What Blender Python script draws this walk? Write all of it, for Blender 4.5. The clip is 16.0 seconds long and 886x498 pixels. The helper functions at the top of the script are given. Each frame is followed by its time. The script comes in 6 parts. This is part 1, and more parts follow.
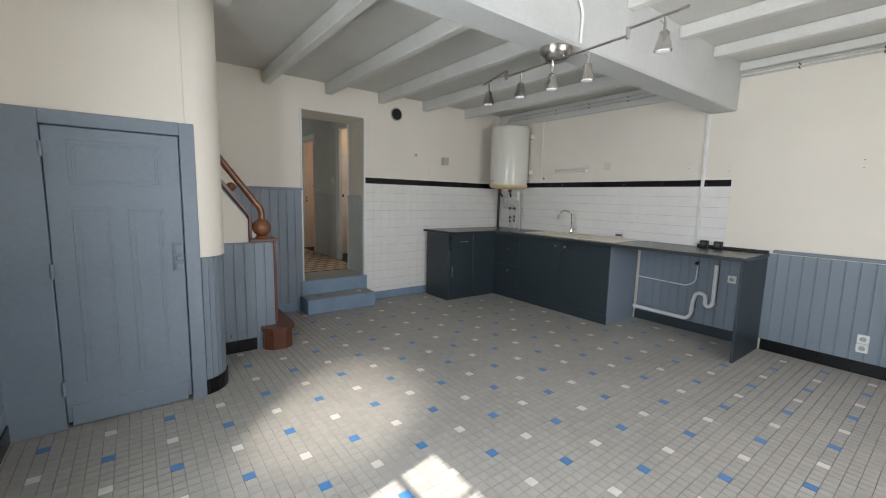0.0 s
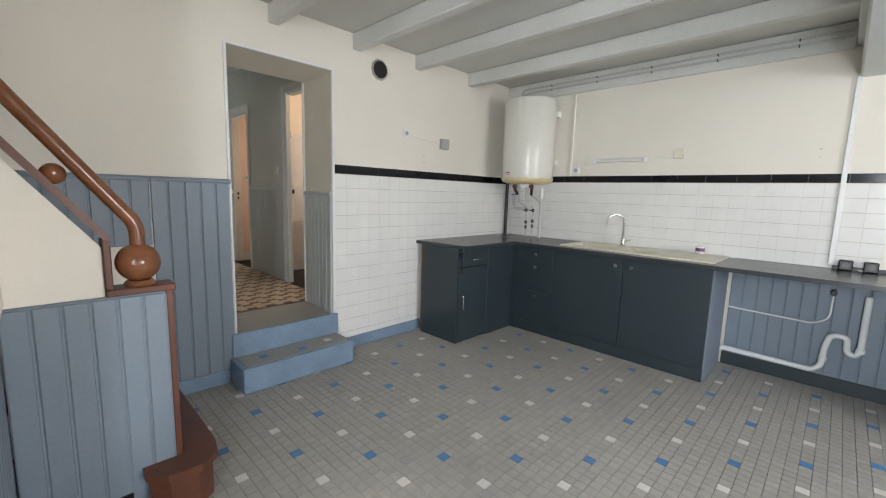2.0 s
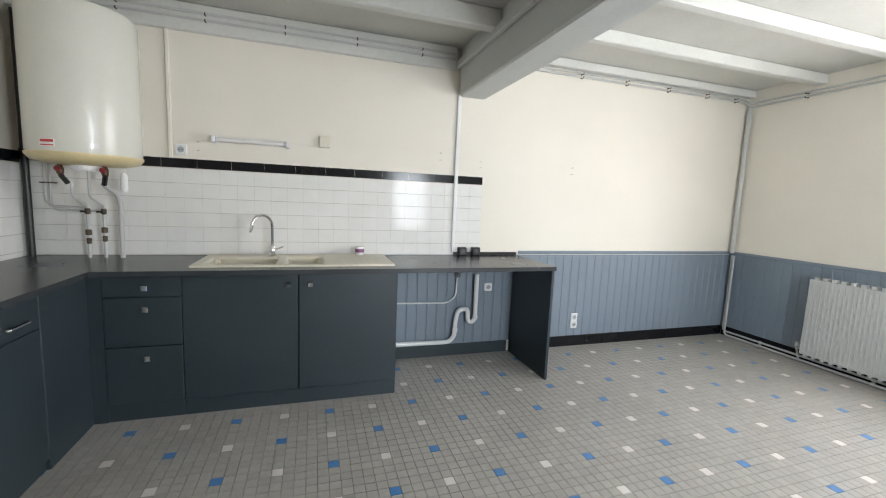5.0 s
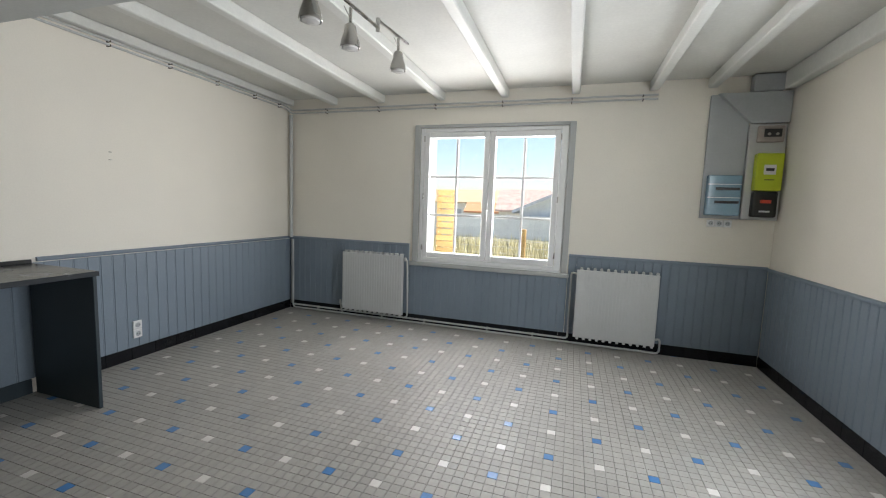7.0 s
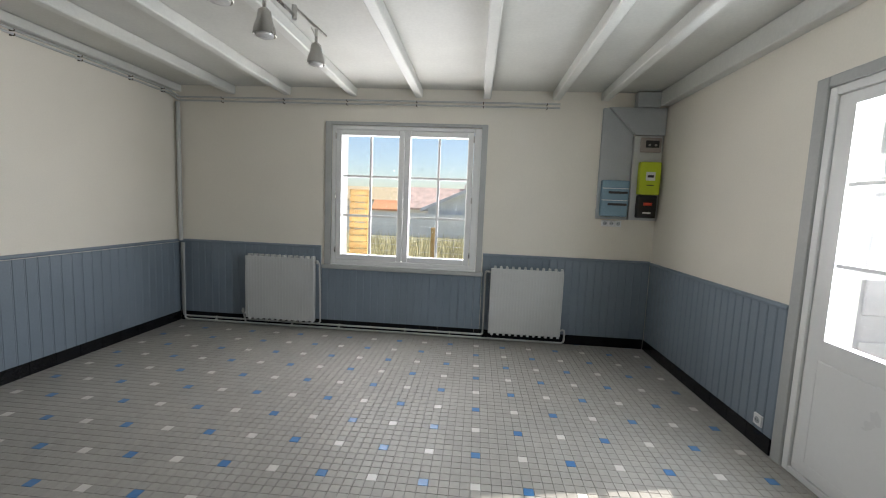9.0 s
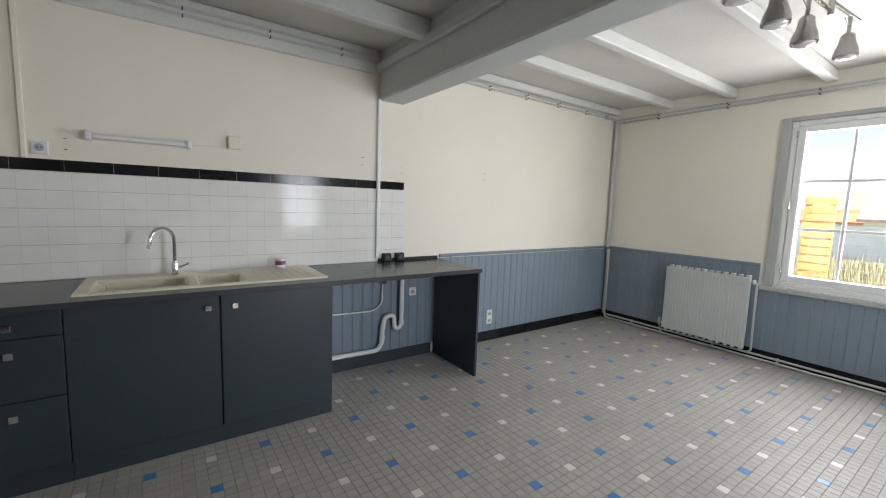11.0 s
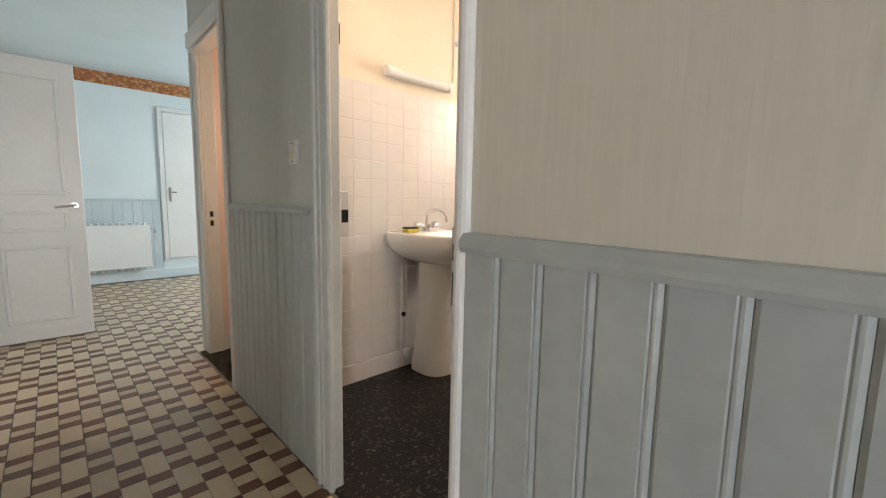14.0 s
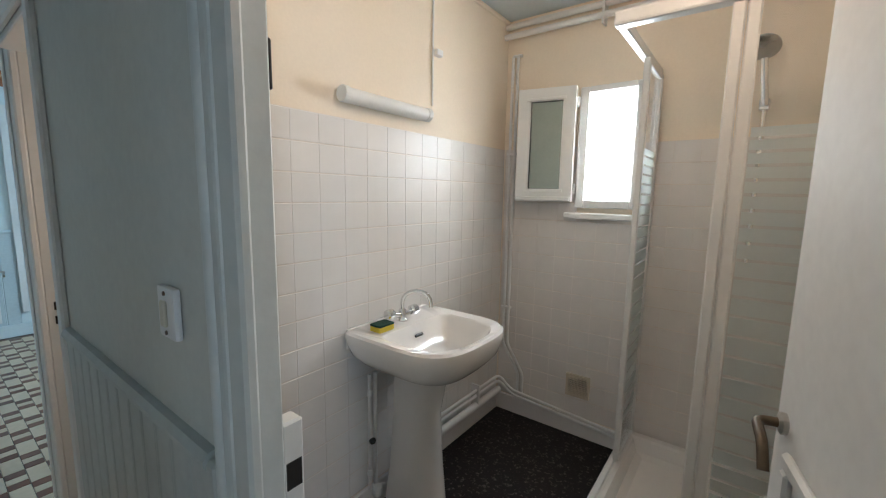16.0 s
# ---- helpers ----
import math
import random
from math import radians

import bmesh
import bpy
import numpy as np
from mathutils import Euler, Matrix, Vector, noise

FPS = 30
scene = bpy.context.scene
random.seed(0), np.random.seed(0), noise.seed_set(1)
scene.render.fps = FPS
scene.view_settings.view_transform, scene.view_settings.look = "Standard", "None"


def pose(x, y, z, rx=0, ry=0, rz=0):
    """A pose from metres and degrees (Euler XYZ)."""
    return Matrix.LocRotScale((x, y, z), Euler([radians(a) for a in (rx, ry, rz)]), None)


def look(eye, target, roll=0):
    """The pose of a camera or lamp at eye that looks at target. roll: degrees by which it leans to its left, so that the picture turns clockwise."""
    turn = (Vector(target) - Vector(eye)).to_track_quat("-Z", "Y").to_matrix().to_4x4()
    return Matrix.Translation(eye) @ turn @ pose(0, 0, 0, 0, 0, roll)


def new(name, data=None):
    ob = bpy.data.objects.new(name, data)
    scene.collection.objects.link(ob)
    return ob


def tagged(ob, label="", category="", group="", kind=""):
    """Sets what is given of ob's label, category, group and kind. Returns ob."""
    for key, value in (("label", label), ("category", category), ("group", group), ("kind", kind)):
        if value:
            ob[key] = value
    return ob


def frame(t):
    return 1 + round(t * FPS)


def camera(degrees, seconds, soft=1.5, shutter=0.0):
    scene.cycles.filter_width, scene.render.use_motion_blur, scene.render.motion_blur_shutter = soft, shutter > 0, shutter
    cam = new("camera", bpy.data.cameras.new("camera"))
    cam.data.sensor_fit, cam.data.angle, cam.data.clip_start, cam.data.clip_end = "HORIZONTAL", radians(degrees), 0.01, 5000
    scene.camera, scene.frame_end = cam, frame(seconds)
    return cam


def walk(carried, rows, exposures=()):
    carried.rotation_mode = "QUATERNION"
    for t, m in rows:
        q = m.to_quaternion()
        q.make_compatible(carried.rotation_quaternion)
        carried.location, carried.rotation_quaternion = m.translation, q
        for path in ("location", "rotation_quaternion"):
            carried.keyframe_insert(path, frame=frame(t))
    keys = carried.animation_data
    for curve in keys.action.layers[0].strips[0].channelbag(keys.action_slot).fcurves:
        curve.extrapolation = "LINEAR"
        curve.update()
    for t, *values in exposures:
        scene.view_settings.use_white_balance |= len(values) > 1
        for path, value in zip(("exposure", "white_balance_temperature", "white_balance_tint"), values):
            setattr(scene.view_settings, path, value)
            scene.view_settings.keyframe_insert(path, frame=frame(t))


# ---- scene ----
cam = camera(95.2, 16.0, 1.1)
PATH = [
    (0, (0.032, 0.133, 1.342), (1.235, 1.711, 1.089), 1.4),
    (0.5, (0.126, 0.557, 1.358), (1.366, 2.104, 1.099), 1.5),
    (1, (0.272, 0.972, 1.365), (1.545, 2.492, 1.101), 1.5),
    (1.5, (0.467, 1.403, 1.336), (1.792, 2.879, 1.08), 1.6),
    (2, (0.603, 1.833, 1.356), (2.018, 3.221, 1.086), 1.7),
    (2.5, (0.776, 2.211, 1.361), (2.311, 3.464, 1.086), 2.0),
    (3, (1.001, 2.512, 1.333), (2.664, 3.595, 1.083), 1.6),
    (3.2, (1.03, 2.656, 1.381), (2.77, 3.603, 1.107), 2.3),
    (5.3, (1.383, 3.021, 1.366), (3.155, 2.122, 1.138), 2.2),
    (5.5, (1.371, 3.035, 1.364), (3.034, 1.948, 1.141), 2.2),
    (6, (1.317, 3.047, 1.37), (2.647, 1.568, 1.156), 2.2),
    (6.5, (1.232, 3.02, 1.377), (2.183, 1.273, 1.168), 2.1),
    (7, (1.163, 2.992, 1.384), (1.764, 1.096, 1.178), 2.1),
    (7.5, (1.14, 2.969, 1.384), (1.463, 1.006, 1.181), 2.0),
    (8, (1.157, 2.951, 1.381), (1.295, 0.965, 1.181), 2.1),
    (8.2, (1.173, 2.95, 1.386), (1.265, 0.962, 1.187), 2.1),
    (10.3, (1.479, 3.141, 1.435), (2.39, 1.376, 1.206), 2.3),
    (10.5, (1.511, 3.217, 1.420), (2.636, 1.578, 1.199), 2.2),
    (11, (1.54, 3.34, 1.412), (3.172, 2.206, 1.189), 2.0),
    (11.5, (1.533, 3.458, 1.351), (3.466, 2.985, 1.146), 1.7),
    (12, (1.529, 3.638, 1.355), (3.51, 3.813, 1.138), 1.8),
    (12.4, (1.563, 3.852, 1.368), (3.449, 4.475, 1.142), 1.8),
    (12.5, (1.565, 3.908, 1.371), (3.418, 4.625, 1.145), 1.9),
    (13, (1.662, 4.198, 1.356), (3.306, 5.315, 1.134), 2.0),
    (13.5, (1.783, 4.518, 1.364), (3.238, 5.871, 1.129), 1.9),
    (14, (1.889, 4.868, 1.39), (3.268, 6.299, 1.156), 1.1),
    (14.5, (2.009, 5.128, 1.548), (3.365, 6.574, 1.288), 0.7),
    (14.7, (2.048, 5.228, 1.586), (3.418, 6.66, 1.32), 0.8),
    (15, (2.097, 5.356, 1.635), (3.507, 6.75, 1.373), 0.9),
    (15.5, (2.205, 5.482, 1.739), (3.716, 6.766, 1.478), 0.8),
    (16, (2.298, 5.603, 1.767), (3.884, 6.791, 1.496), 1.0),
]
LIGHTNESS = [
    (0.0, 1.0, 6500, 12), (1.5, 1.38, 6500, 12), (3.0, 1.82, 6500, 11), (5.5, 1.5, 6500, 11), (6.2, 1.06, 6500, 11), (7.0, 0.78, 6500, 11), (8.2, 0.36, 6500, 11),
    (10.5, 0.82, 6500, 11), (11.0, 1.1, 6500, 11), (11.5, 1.53, 6500, 11), (12.0, 1.78, 6500, 12), (13.0, 1.91, 6700, 13), (13.5, 1.9, 6850, 13), (14.0, 2.02, 6650, 13), (14.5, 1.9, 6000, 10), (15.0, 1.73, 5150, 5), (16.0, 1.45, 5300, 4),
]
walk(cam, [(t, look(eye, target, roll)) for t, eye, target, roll in PATH], LIGHTNESS)

# ---------------------------------------------------------------- light
SUN_EL, SUN_DX, SUN_DY = 45.3, 1.0, 0.19
world = bpy.data.worlds.new("sky")
scene.world = world
world.use_nodes = True
wn = world.node_tree
sky = wn.nodes.new("ShaderNodeTexSky")
sky.sky_type = "NISHITA"
sky.sun_disc = False
sky.sun_elevation = radians(SUN_EL)
sky.sun_rotation = math.atan2(-SUN_DX, -SUN_DY)
bg = wn.nodes["Background"]
bg.inputs["Strength"].default_value = 0.14
wn.links.new(sky.outputs[0], bg.inputs["Color"])

sun_data = bpy.data.lights.new("sun", "SUN")
sun_data.energy, sun_data.angle, sun_data.color = 5.0, radians(0.6), (1.0, 0.95, 0.87)
sun = new("sun", sun_data)
flat = Vector((SUN_DX, SUN_DY, 0)).normalized()
sun.matrix_world = look((0, 0, 0), (flat.x, flat.y, -math.tan(radians(SUN_EL))))


def area(name, eye, target, wide, high, watts, color):
    """An area lamp in a wall opening: skylight, or added light where noted."""
    data = bpy.data.lights.new(name, "AREA")
    data.shape, data.size, data.size_y, data.energy, data.color = "RECTANGLE", wide, high, watts, color
    ob = new(name, data)
    ob.matrix_world = look(eye, target)
    return ob


area("skylight_window", (2.07, -1.66, 1.48), (2.07, 3.0, 1.1), 1.45, 1.35, 48, (0.97, 0.972, 1.0))
area("skylight_door", (-0.74, 1.02, 1.4), (3.0, 1.02, 1.1), 0.7, 1.2, 43, (0.86, 0.935, 1.0))
area("skylight_bath", (4.82, 6.24, 2.04), (3.0, 6.2, 1.4), 0.28, 0.56, 6.3, (1.0, 0.95, 0.88))
# far room's window is unseen; opening and lamp added for its bluish daylight
area("skylight_room", (5.0, 9.6, 1.7), (2.4, 9.6, 1.2), 1.2, 1.3, 12, (0.66, 0.87, 1.0))
# warm lamp added behind an unseen opening to brighten the closet
area("closet_fill", (3.65, 7.46, 1.9), (2.6, 7.5, 1.4), 0.3, 0.4, 1.8, (1.0, 0.74, 0.52))

bulb = bpy.data.lights.new("bath_bulb", "POINT")
bulb.energy, bulb.color, bulb.shadow_soft_size = 2.9, (1.0, 0.62, 0.38), 0.05
bulb_ob = new("bath_bulb", bulb)
bulb_ob.location = (3.25, 5.85, 2.55)

# added spot lamp outside the outer door, making the soft floor pool; source unseen
pool_spot = bpy.data.lights.new("floor_pool_spot", "SPOT")
pool_spot.energy, pool_spot.color, pool_spot.shadow_soft_size = 700, (1.0, 0.93, 0.82), 0.15
pool_spot.spot_size, pool_spot.spot_blend = radians(17), 1.0
pool_spot_ob = new("floor_pool_spot", pool_spot)
pool_spot_ob.matrix_world = look((-1.34, 0.45, 2.45), (1.02, 2.44, 0.0))

# ---------------------------------------------------------------- materials


def mat(name, color, rough=0.5, metal=0.0, vary=0.06, scale=3.0, fine=60.0, bump=0.05, spec=0.5, each=0.0, island=0.0, stain=None, stain_at=0.6, coat=0.0, stretch=1.0):
    """A node material: base colour with broad and fine variation, uneven gloss and a fine relief."""
    m = bpy.data.materials.new(name)
    m.use_nodes = True
    n, l = m.node_tree.nodes, m.node_tree.links
    b = n["Principled BSDF"]
    b.inputs["Metallic"].default_value = metal
    b.inputs["Specular IOR Level"].default_value = spec
    b.inputs["Coat Weight"].default_value = coat
    geo = n.new("ShaderNodeNewGeometry")
    big, small = n.new("ShaderNodeTexNoise"), n.new("ShaderNodeTexNoise")
    big.inputs["Scale"].default_value, small.inputs["Scale"].default_value = scale, fine
    big.inputs["Detail"].default_value, small.inputs["Detail"].default_value = 4.0, 3.0
    l.new(geo.outputs["Position"], big.inputs["Vector"])
    grain = n.new("ShaderNodeVectorMath")
    grain.operation = "MULTIPLY"
    grain.inputs[1].default_value = (1.0, 1.0, stretch)
    l.new(geo.outputs["Position"], grain.inputs[0])
    l.new(grain.outputs[0], small.inputs["Vector"])
    mix = n.new("ShaderNodeMath")
    mix.operation = "MULTIPLY_ADD"
    mix.inputs[1].default_value = 0.4
    l.new(small.outputs["Fac"], mix.inputs[0])
    half = n.new("ShaderNodeMath")
    half.operation = "MULTIPLY"
    half.inputs[1].default_value = 0.6
    l.new(big.outputs["Fac"], half.inputs[0])
    l.new(half.outputs[0], mix.inputs[2])
    fac = mix.outputs[0]
    if each or island:
        info = n.new("ShaderNodeObjectInfo")
        rnd = info.outputs["Random"] if each else geo.outputs["Random Per Island"]
        add = n.new("ShaderNodeMath")
        add.operation = "MULTIPLY_ADD"
        add.inputs[1].default_value = each or island
        l.new(rnd, add.inputs[0])
        l.new(fac, add.inputs[2])
        sub = n.new("ShaderNodeMath")
        sub.operation = "SUBTRACT"
        sub.inputs[1].default_value = (each or island) / 2
        l.new(add.outputs[0], sub.inputs[0])
        fac = sub.outputs[0]
    ramp = n.new("ShaderNodeValToRGB")
    ramp.color_ramp.elements[0].position, ramp.color_ramp.elements[1].position = 0.25, 0.75
    ramp.color_ramp.elements[0].color = (*[max(0, c * (1 - 2 * vary)) for c in color], 1)
    ramp.color_ramp.elements[1].color = (*[min(1, c * (1 + 2 * vary)) for c in color], 1)
    l.new(fac, ramp.inputs[0])
    col = ramp.outputs[0]
    if stain:
        sn = n.new("ShaderNodeTexNoise")
        sn.inputs["Scale"].default_value, sn.inputs["Detail"].default_value = scale * 2.3, 6.0
        l.new(geo.outputs["Position"], sn.inputs["Vector"])
        sr = n.new("ShaderNodeValToRGB")
        sr.color_ramp.elements[0].position, sr.color_ramp.elements[1].position = stain_at, min(1, stain_at + 0.15)
        l.new(sn.outputs["Fac"], sr.inputs[0])
        mx = n.new("ShaderNodeMixRGB")
        mx.inputs["Color2"].default_value = (*stain, 1)
        l.new(sr.outputs[0], mx.inputs["Fac"])
        l.new(col, mx.inputs["Color1"])
        col = mx.outputs[0]
    l.new(col, b.inputs["Base Color"])
    rr = n.new("ShaderNodeMapRange")
    rr.inputs["To Min"].default_value, rr.inputs["To Max"].default_value = max(0.02, rough * 0.8), min(1, rough * 1.2)
    l.new(big.outputs["Fac"], rr.inputs["Value"])
    l.new(rr.outputs[0], b.inputs["Roughness"])
    if bump:
        bp = n.new("ShaderNodeBump")
        bp.inputs["Strength"].default_value, bp.inputs["Distance"].default_value = min(1, bump * 4), 0.004
        l.new(mix.outputs[0], bp.inputs["Height"])
        l.new(bp.outputs[0], b.inputs["Normal"])
    return m


def glass(name, tint=(1, 1, 1), rough=0.0):
    m = bpy.data.materials.new(name)
    m.use_nodes = True
    n, l = m.node_tree.nodes, m.node_tree.links
    out = n["Material Output"]
    n.remove(n["Principled BSDF"])
    tr, gl, mx, fr = n.new("ShaderNodeBsdfTransparent"), n.new("ShaderNodeBsdfGlossy"), n.new("ShaderNodeMixShader"), n.new("ShaderNodeLayerWeight")
    tr.inputs["Color"].default_value = (*tint, 1)
    gl.inputs["Roughness"].default_value = rough
    fr.inputs["Blend"].default_value = 0.5
    rise = n.new("ShaderNodeMath")
    rise.operation = "POWER"
    rise.inputs[1].default_value = 4.0
    l.new(fr.outputs["Facing"], rise.inputs[0])
    gain = n.new("ShaderNodeMath")
    gain.operation = "MULTIPLY_ADD"
    gain.inputs[1].default_value, gain.inputs[2].default_value = 0.6, 0.035
    l.new(rise.outputs[0], gain.inputs[0])
    l.new(gain.outputs[0], mx.inputs[0])
    l.new(tr.outputs[0], mx.inputs[1])
    l.new(gl.outputs[0], mx.inputs[2])
    l.new(mx.outputs[0], out.inputs["Surface"])
    return m


def glow(name, color, strength):
    m = bpy.data.materials.new(name)
    m.use_nodes = True
    b = m.node_tree.nodes["Principled BSDF"]
    b.inputs["Base Color"].default_value = (*color, 1)
    b.inputs["Emission Color"].default_value = (*color, 1)
    b.inputs["Emission Strength"].default_value = strength
    return m


PLASTER = mat("cream plaster", (0.81, 0.764, 0.675), 0.75, vary=0.025, scale=1.5, fine=90, bump=0.06)
HALLPAPER = mat("hall paint", (0.70, 0.68, 0.63), 0.7, vary=0.03, fine=120, bump=0.08)
HALLPAINT = mat("grey partition paint", (0.60, 0.615, 0.58), 0.5, vary=0.05, fine=40, bump=0.08)
FRAMEPAINT = mat("grey-white gloss paint", (0.64, 0.67, 0.655), 0.35, vary=0.06, fine=25, bump=0.12, stain=(0.50, 0.50, 0.46), stain_at=0.68)
RIBPAPER = mat("ribbed beige paper", (0.74, 0.70, 0.61), 0.75, vary=0.05, fine=150, bump=0.14, stretch=0.05)
ROOMWALL = mat("pale blue paint", (0.70, 0.78, 0.80), 0.7, vary=0.03)
BATHWALL = mat("bath plaster", (0.85, 0.755, 0.62), 0.7, vary=0.025, fine=80, bump=0.06)
PINKWALL = mat("pink paint", (0.82, 0.66, 0.60), 0.7, vary=0.03)
CEILING = mat("ceiling boards", (0.60, 0.595, 0.555), 0.6, vary=0.05, scale=2.5, fine=45, bump=0.08)
JOIST = mat("painted joist", (0.66, 0.66, 0.625), 0.5, vary=0.05, fine=50, bump=0.1)
BEAM = mat("painted beam", (0.55, 0.565, 0.55), 0.5, vary=0.05, fine=50, bump=0.1)
WAINSCOT = mat("blue grey paint", (0.20, 0.243, 0.29), 0.45, vary=0.06, scale=2.0, fine=70, bump=0.08, each=0.06)
DOORBLUE = mat("blue door paint", (0.20, 0.245, 0.295), 0.42, vary=0.06, scale=2.0, fine=50, bump=0.1)
STEPBLUE = mat("blue step paint", (0.20, 0.28, 0.38), 0.5, vary=0.12, scale=6, fine=60, bump=0.1)
SLATE = mat("dark slate paint", (0.029, 0.042, 0.050), 0.40, spec=0.5, vary=0.08, scale=2.5, fine=55, bump=0.06)
WORKTOP = mat("dark laminate", (0.042, 0.046, 0.050), 0.26, vary=0.05, scale=3, fine=160, bump=0.01)
BLACKTILE = mat("black glazed tile", (0.010, 0.010, 0.012), 0.14, spec=0.25, vary=0.2, each=0.3, bump=0.01)
BATHTILE = mat("satin white tile", (0.75, 0.725, 0.70), 0.38, vary=0.02, each=0.12, bump=0.012, fine=12)
WHITETILE = mat("white glazed tile", (0.80, 0.79, 0.76), 0.09, spec=0.12, vary=0.02, each=0.1, bump=0.012, fine=12)
BATHGROUT = mat("pale tile grout", (0.74, 0.68, 0.62), 0.7, vary=0.08, scale=6)
GROUT = mat("tile grout", (0.56, 0.53, 0.485), 0.8, vary=0.15, scale=6)
FLOORGROUT = mat("dirty floor joint", (0.24, 0.23, 0.21), 0.85, vary=0.2, scale=3, fine=30, stain=(0.10, 0.09, 0.08), stain_at=0.47)
FLOORTILE = mat("grey ceramic", (0.37, 0.355, 0.325), 0.47, spec=0.2, vary=0.07, scale=1.3, fine=35, each=0.18, bump=0.02)
FLOORTILES = mat("grey ceramic field", (0.37, 0.355, 0.325), 0.47, spec=0.2, vary=0.07, scale=1.3, fine=35, island=0.18, bump=0.02)
FLOORBLUE = mat("blue ceramic", (0.05, 0.19, 0.44), 0.3, vary=0.1, fine=40, bump=0.02)
FLOORWHITE = mat("white ceramic", (0.66, 0.64, 0.60), 0.3, vary=0.05, fine=40, bump=0.02)
CREAMTILE = mat("cream ceramic", (0.58, 0.47, 0.33), 0.35, vary=0.06, fine=40, each=0.3, bump=0.02)
CREAMTILES = mat("cream ceramic field", (0.58, 0.47, 0.33), 0.35, vary=0.06, fine=40, island=0.3, bump=0.02)
BROWNTILE = mat("red brown ceramic", (0.15, 0.058, 0.03), 0.35, vary=0.15, fine=40, each=0.3, bump=0.02)
BROWNTILES = mat("red brown ceramic field", (0.15, 0.058, 0.03), 0.35, vary=0.15, fine=40, island=0.3, bump=0.02)
VARNISH = mat("varnished wood", (0.19, 0.070, 0.028), 0.25, vary=0.25, scale=5, fine=26, bump=0.05, coat=0.3)
REDWOOD = mat("red brown painted wood", (0.115, 0.040, 0.022), 0.35, vary=0.2, scale=6, fine=30, bump=0.06)
WHITEPAINT = mat("white gloss paint", (0.78, 0.78, 0.76), 0.35, vary=0.03, fine=40, bump=0.04)
SATINPAINT = mat("white satin door paint", (0.72, 0.72, 0.71), 0.6, spec=0.25, vary=0.04, fine=40, bump=0.05)
PVC = mat("white plastic", (0.80, 0.80, 0.79), 0.3, vary=0.015, bump=0.0)
PIPEPAINT = mat("painted pipe", (0.54, 0.54, 0.525), 0.4, vary=0.05)
RADIATOR = mat("radiator enamel", (0.56, 0.565, 0.555), 0.35, vary=0.03, bump=0.03)
HEATER = mat("heater enamel", (0.74, 0.73, 0.66), 0.25, vary=0.02, bump=0.01)
SINKMAT = mat("cream composite", (0.70, 0.66, 0.54), 0.35, vary=0.04, fine=200, bump=0.02)
CREAMPLASTIC = mat("aged cream plastic", (0.60, 0.53, 0.42), 0.45, vary=0.03)
CERAMIC = mat("white ceramic basin", (0.80, 0.78, 0.76), 0.08, vary=0.01, bump=0.0)
CHROME = mat("chrome", (0.75, 0.75, 0.75), 0.08, metal=1.0, vary=0.02, bump=0.0)
NICKEL = mat("brushed nickel", (0.50, 0.48, 0.45), 0.28, metal=1.0, vary=0.06, fine=200, bump=0.02)
ALU = mat("white lacquered aluminium", (0.72, 0.72, 0.71), 0.3, vary=0.02, bump=0.0)
DARKGREY = mat("dark grey plastic", (0.075, 0.075, 0.075), 0.4, vary=0.1, bump=0.01)
BLACK = mat("black plastic", (0.012, 0.012, 0.012), 0.35, vary=0.1, bump=0.01)
COPPER = mat("old copper", (0.13, 0.075, 0.05), 0.35, metal=0.8, vary=0.2)
REDPLASTIC = mat("red label", (0.55, 0.06, 0.03), 0.4, vary=0.1)
DARKRED = mat("dark red plastic", (0.20, 0.02, 0.02), 0.4, vary=0.1)
DARKBRASS = mat("tarnished brass", (0.10, 0.075, 0.05), 0.45, metal=0.6, vary=0.3)
YELLOWGREEN = mat("lime plastic", (0.52, 0.62, 0.02), 0.35, vary=0.03, bump=0.01)
BLUECLEAR = mat("blue tinted cover", (0.20, 0.33, 0.42), 0.12, vary=0.08, bump=0.01)
GREYPANEL = mat("grey board", (0.42, 0.44, 0.45), 0.45, vary=0.05)
LIMEGREEN = mat("green scourer", (0.01, 0.05, 0.03), 0.9, vary=0.2, fine=300, bump=0.2)
SPONGE = mat("yellow sponge", (0.70, 0.58, 0.05), 0.9, vary=0.1, fine=300, bump=0.2)
PURPLE = mat("purple band", (0.18, 0.06, 0.16), 0.4, vary=0.2)
VINYL = mat("black floor vinyl", (0.009, 0.0075, 0.0075), 0.42, spec=0.25, vary=0.4, scale=26, fine=80, bump=0.05, stain=(0.12, 0.10, 0.085), stain_at=0.56)
BORDER = mat("printed border", (0.36, 0.12, 0.04), 0.7, vary=0.3, scale=14, fine=50, stain=(0.55, 0.33, 0.15), stain_at=0.5)
RAWWOOD = mat("raw brown board", (0.16, 0.075, 0.035), 0.7, vary=0.2)
OUTWALL = mat("cream render", (0.74, 0.64, 0.47), 0.85, vary=0.08, fine=90, bump=0.15)
OUTSLAT = mat("larch slats", (0.50, 0.32, 0.12), 0.7, vary=0.2, scale=6)
# grass, house render and roof colours lightened to imitate haze and overexposed daylight
GRASS = mat("dry grass", (0.40, 0.38, 0.25), 0.95, vary=0.3, scale=0.8, fine=14, bump=0.3)
ROOFTILE = mat("clay roof", (0.56, 0.42, 0.36), 0.85, vary=0.2, scale=2, fine=8, bump=0.2)
TERRACE = mat("terrace concrete", (0.36, 0.34, 0.30), 0.85, vary=0.15, fine=40, bump=0.1)
TANWALL = mat("tan render", (0.42, 0.30, 0.15), 0.85, vary=0.1, fine=60, bump=0.1)
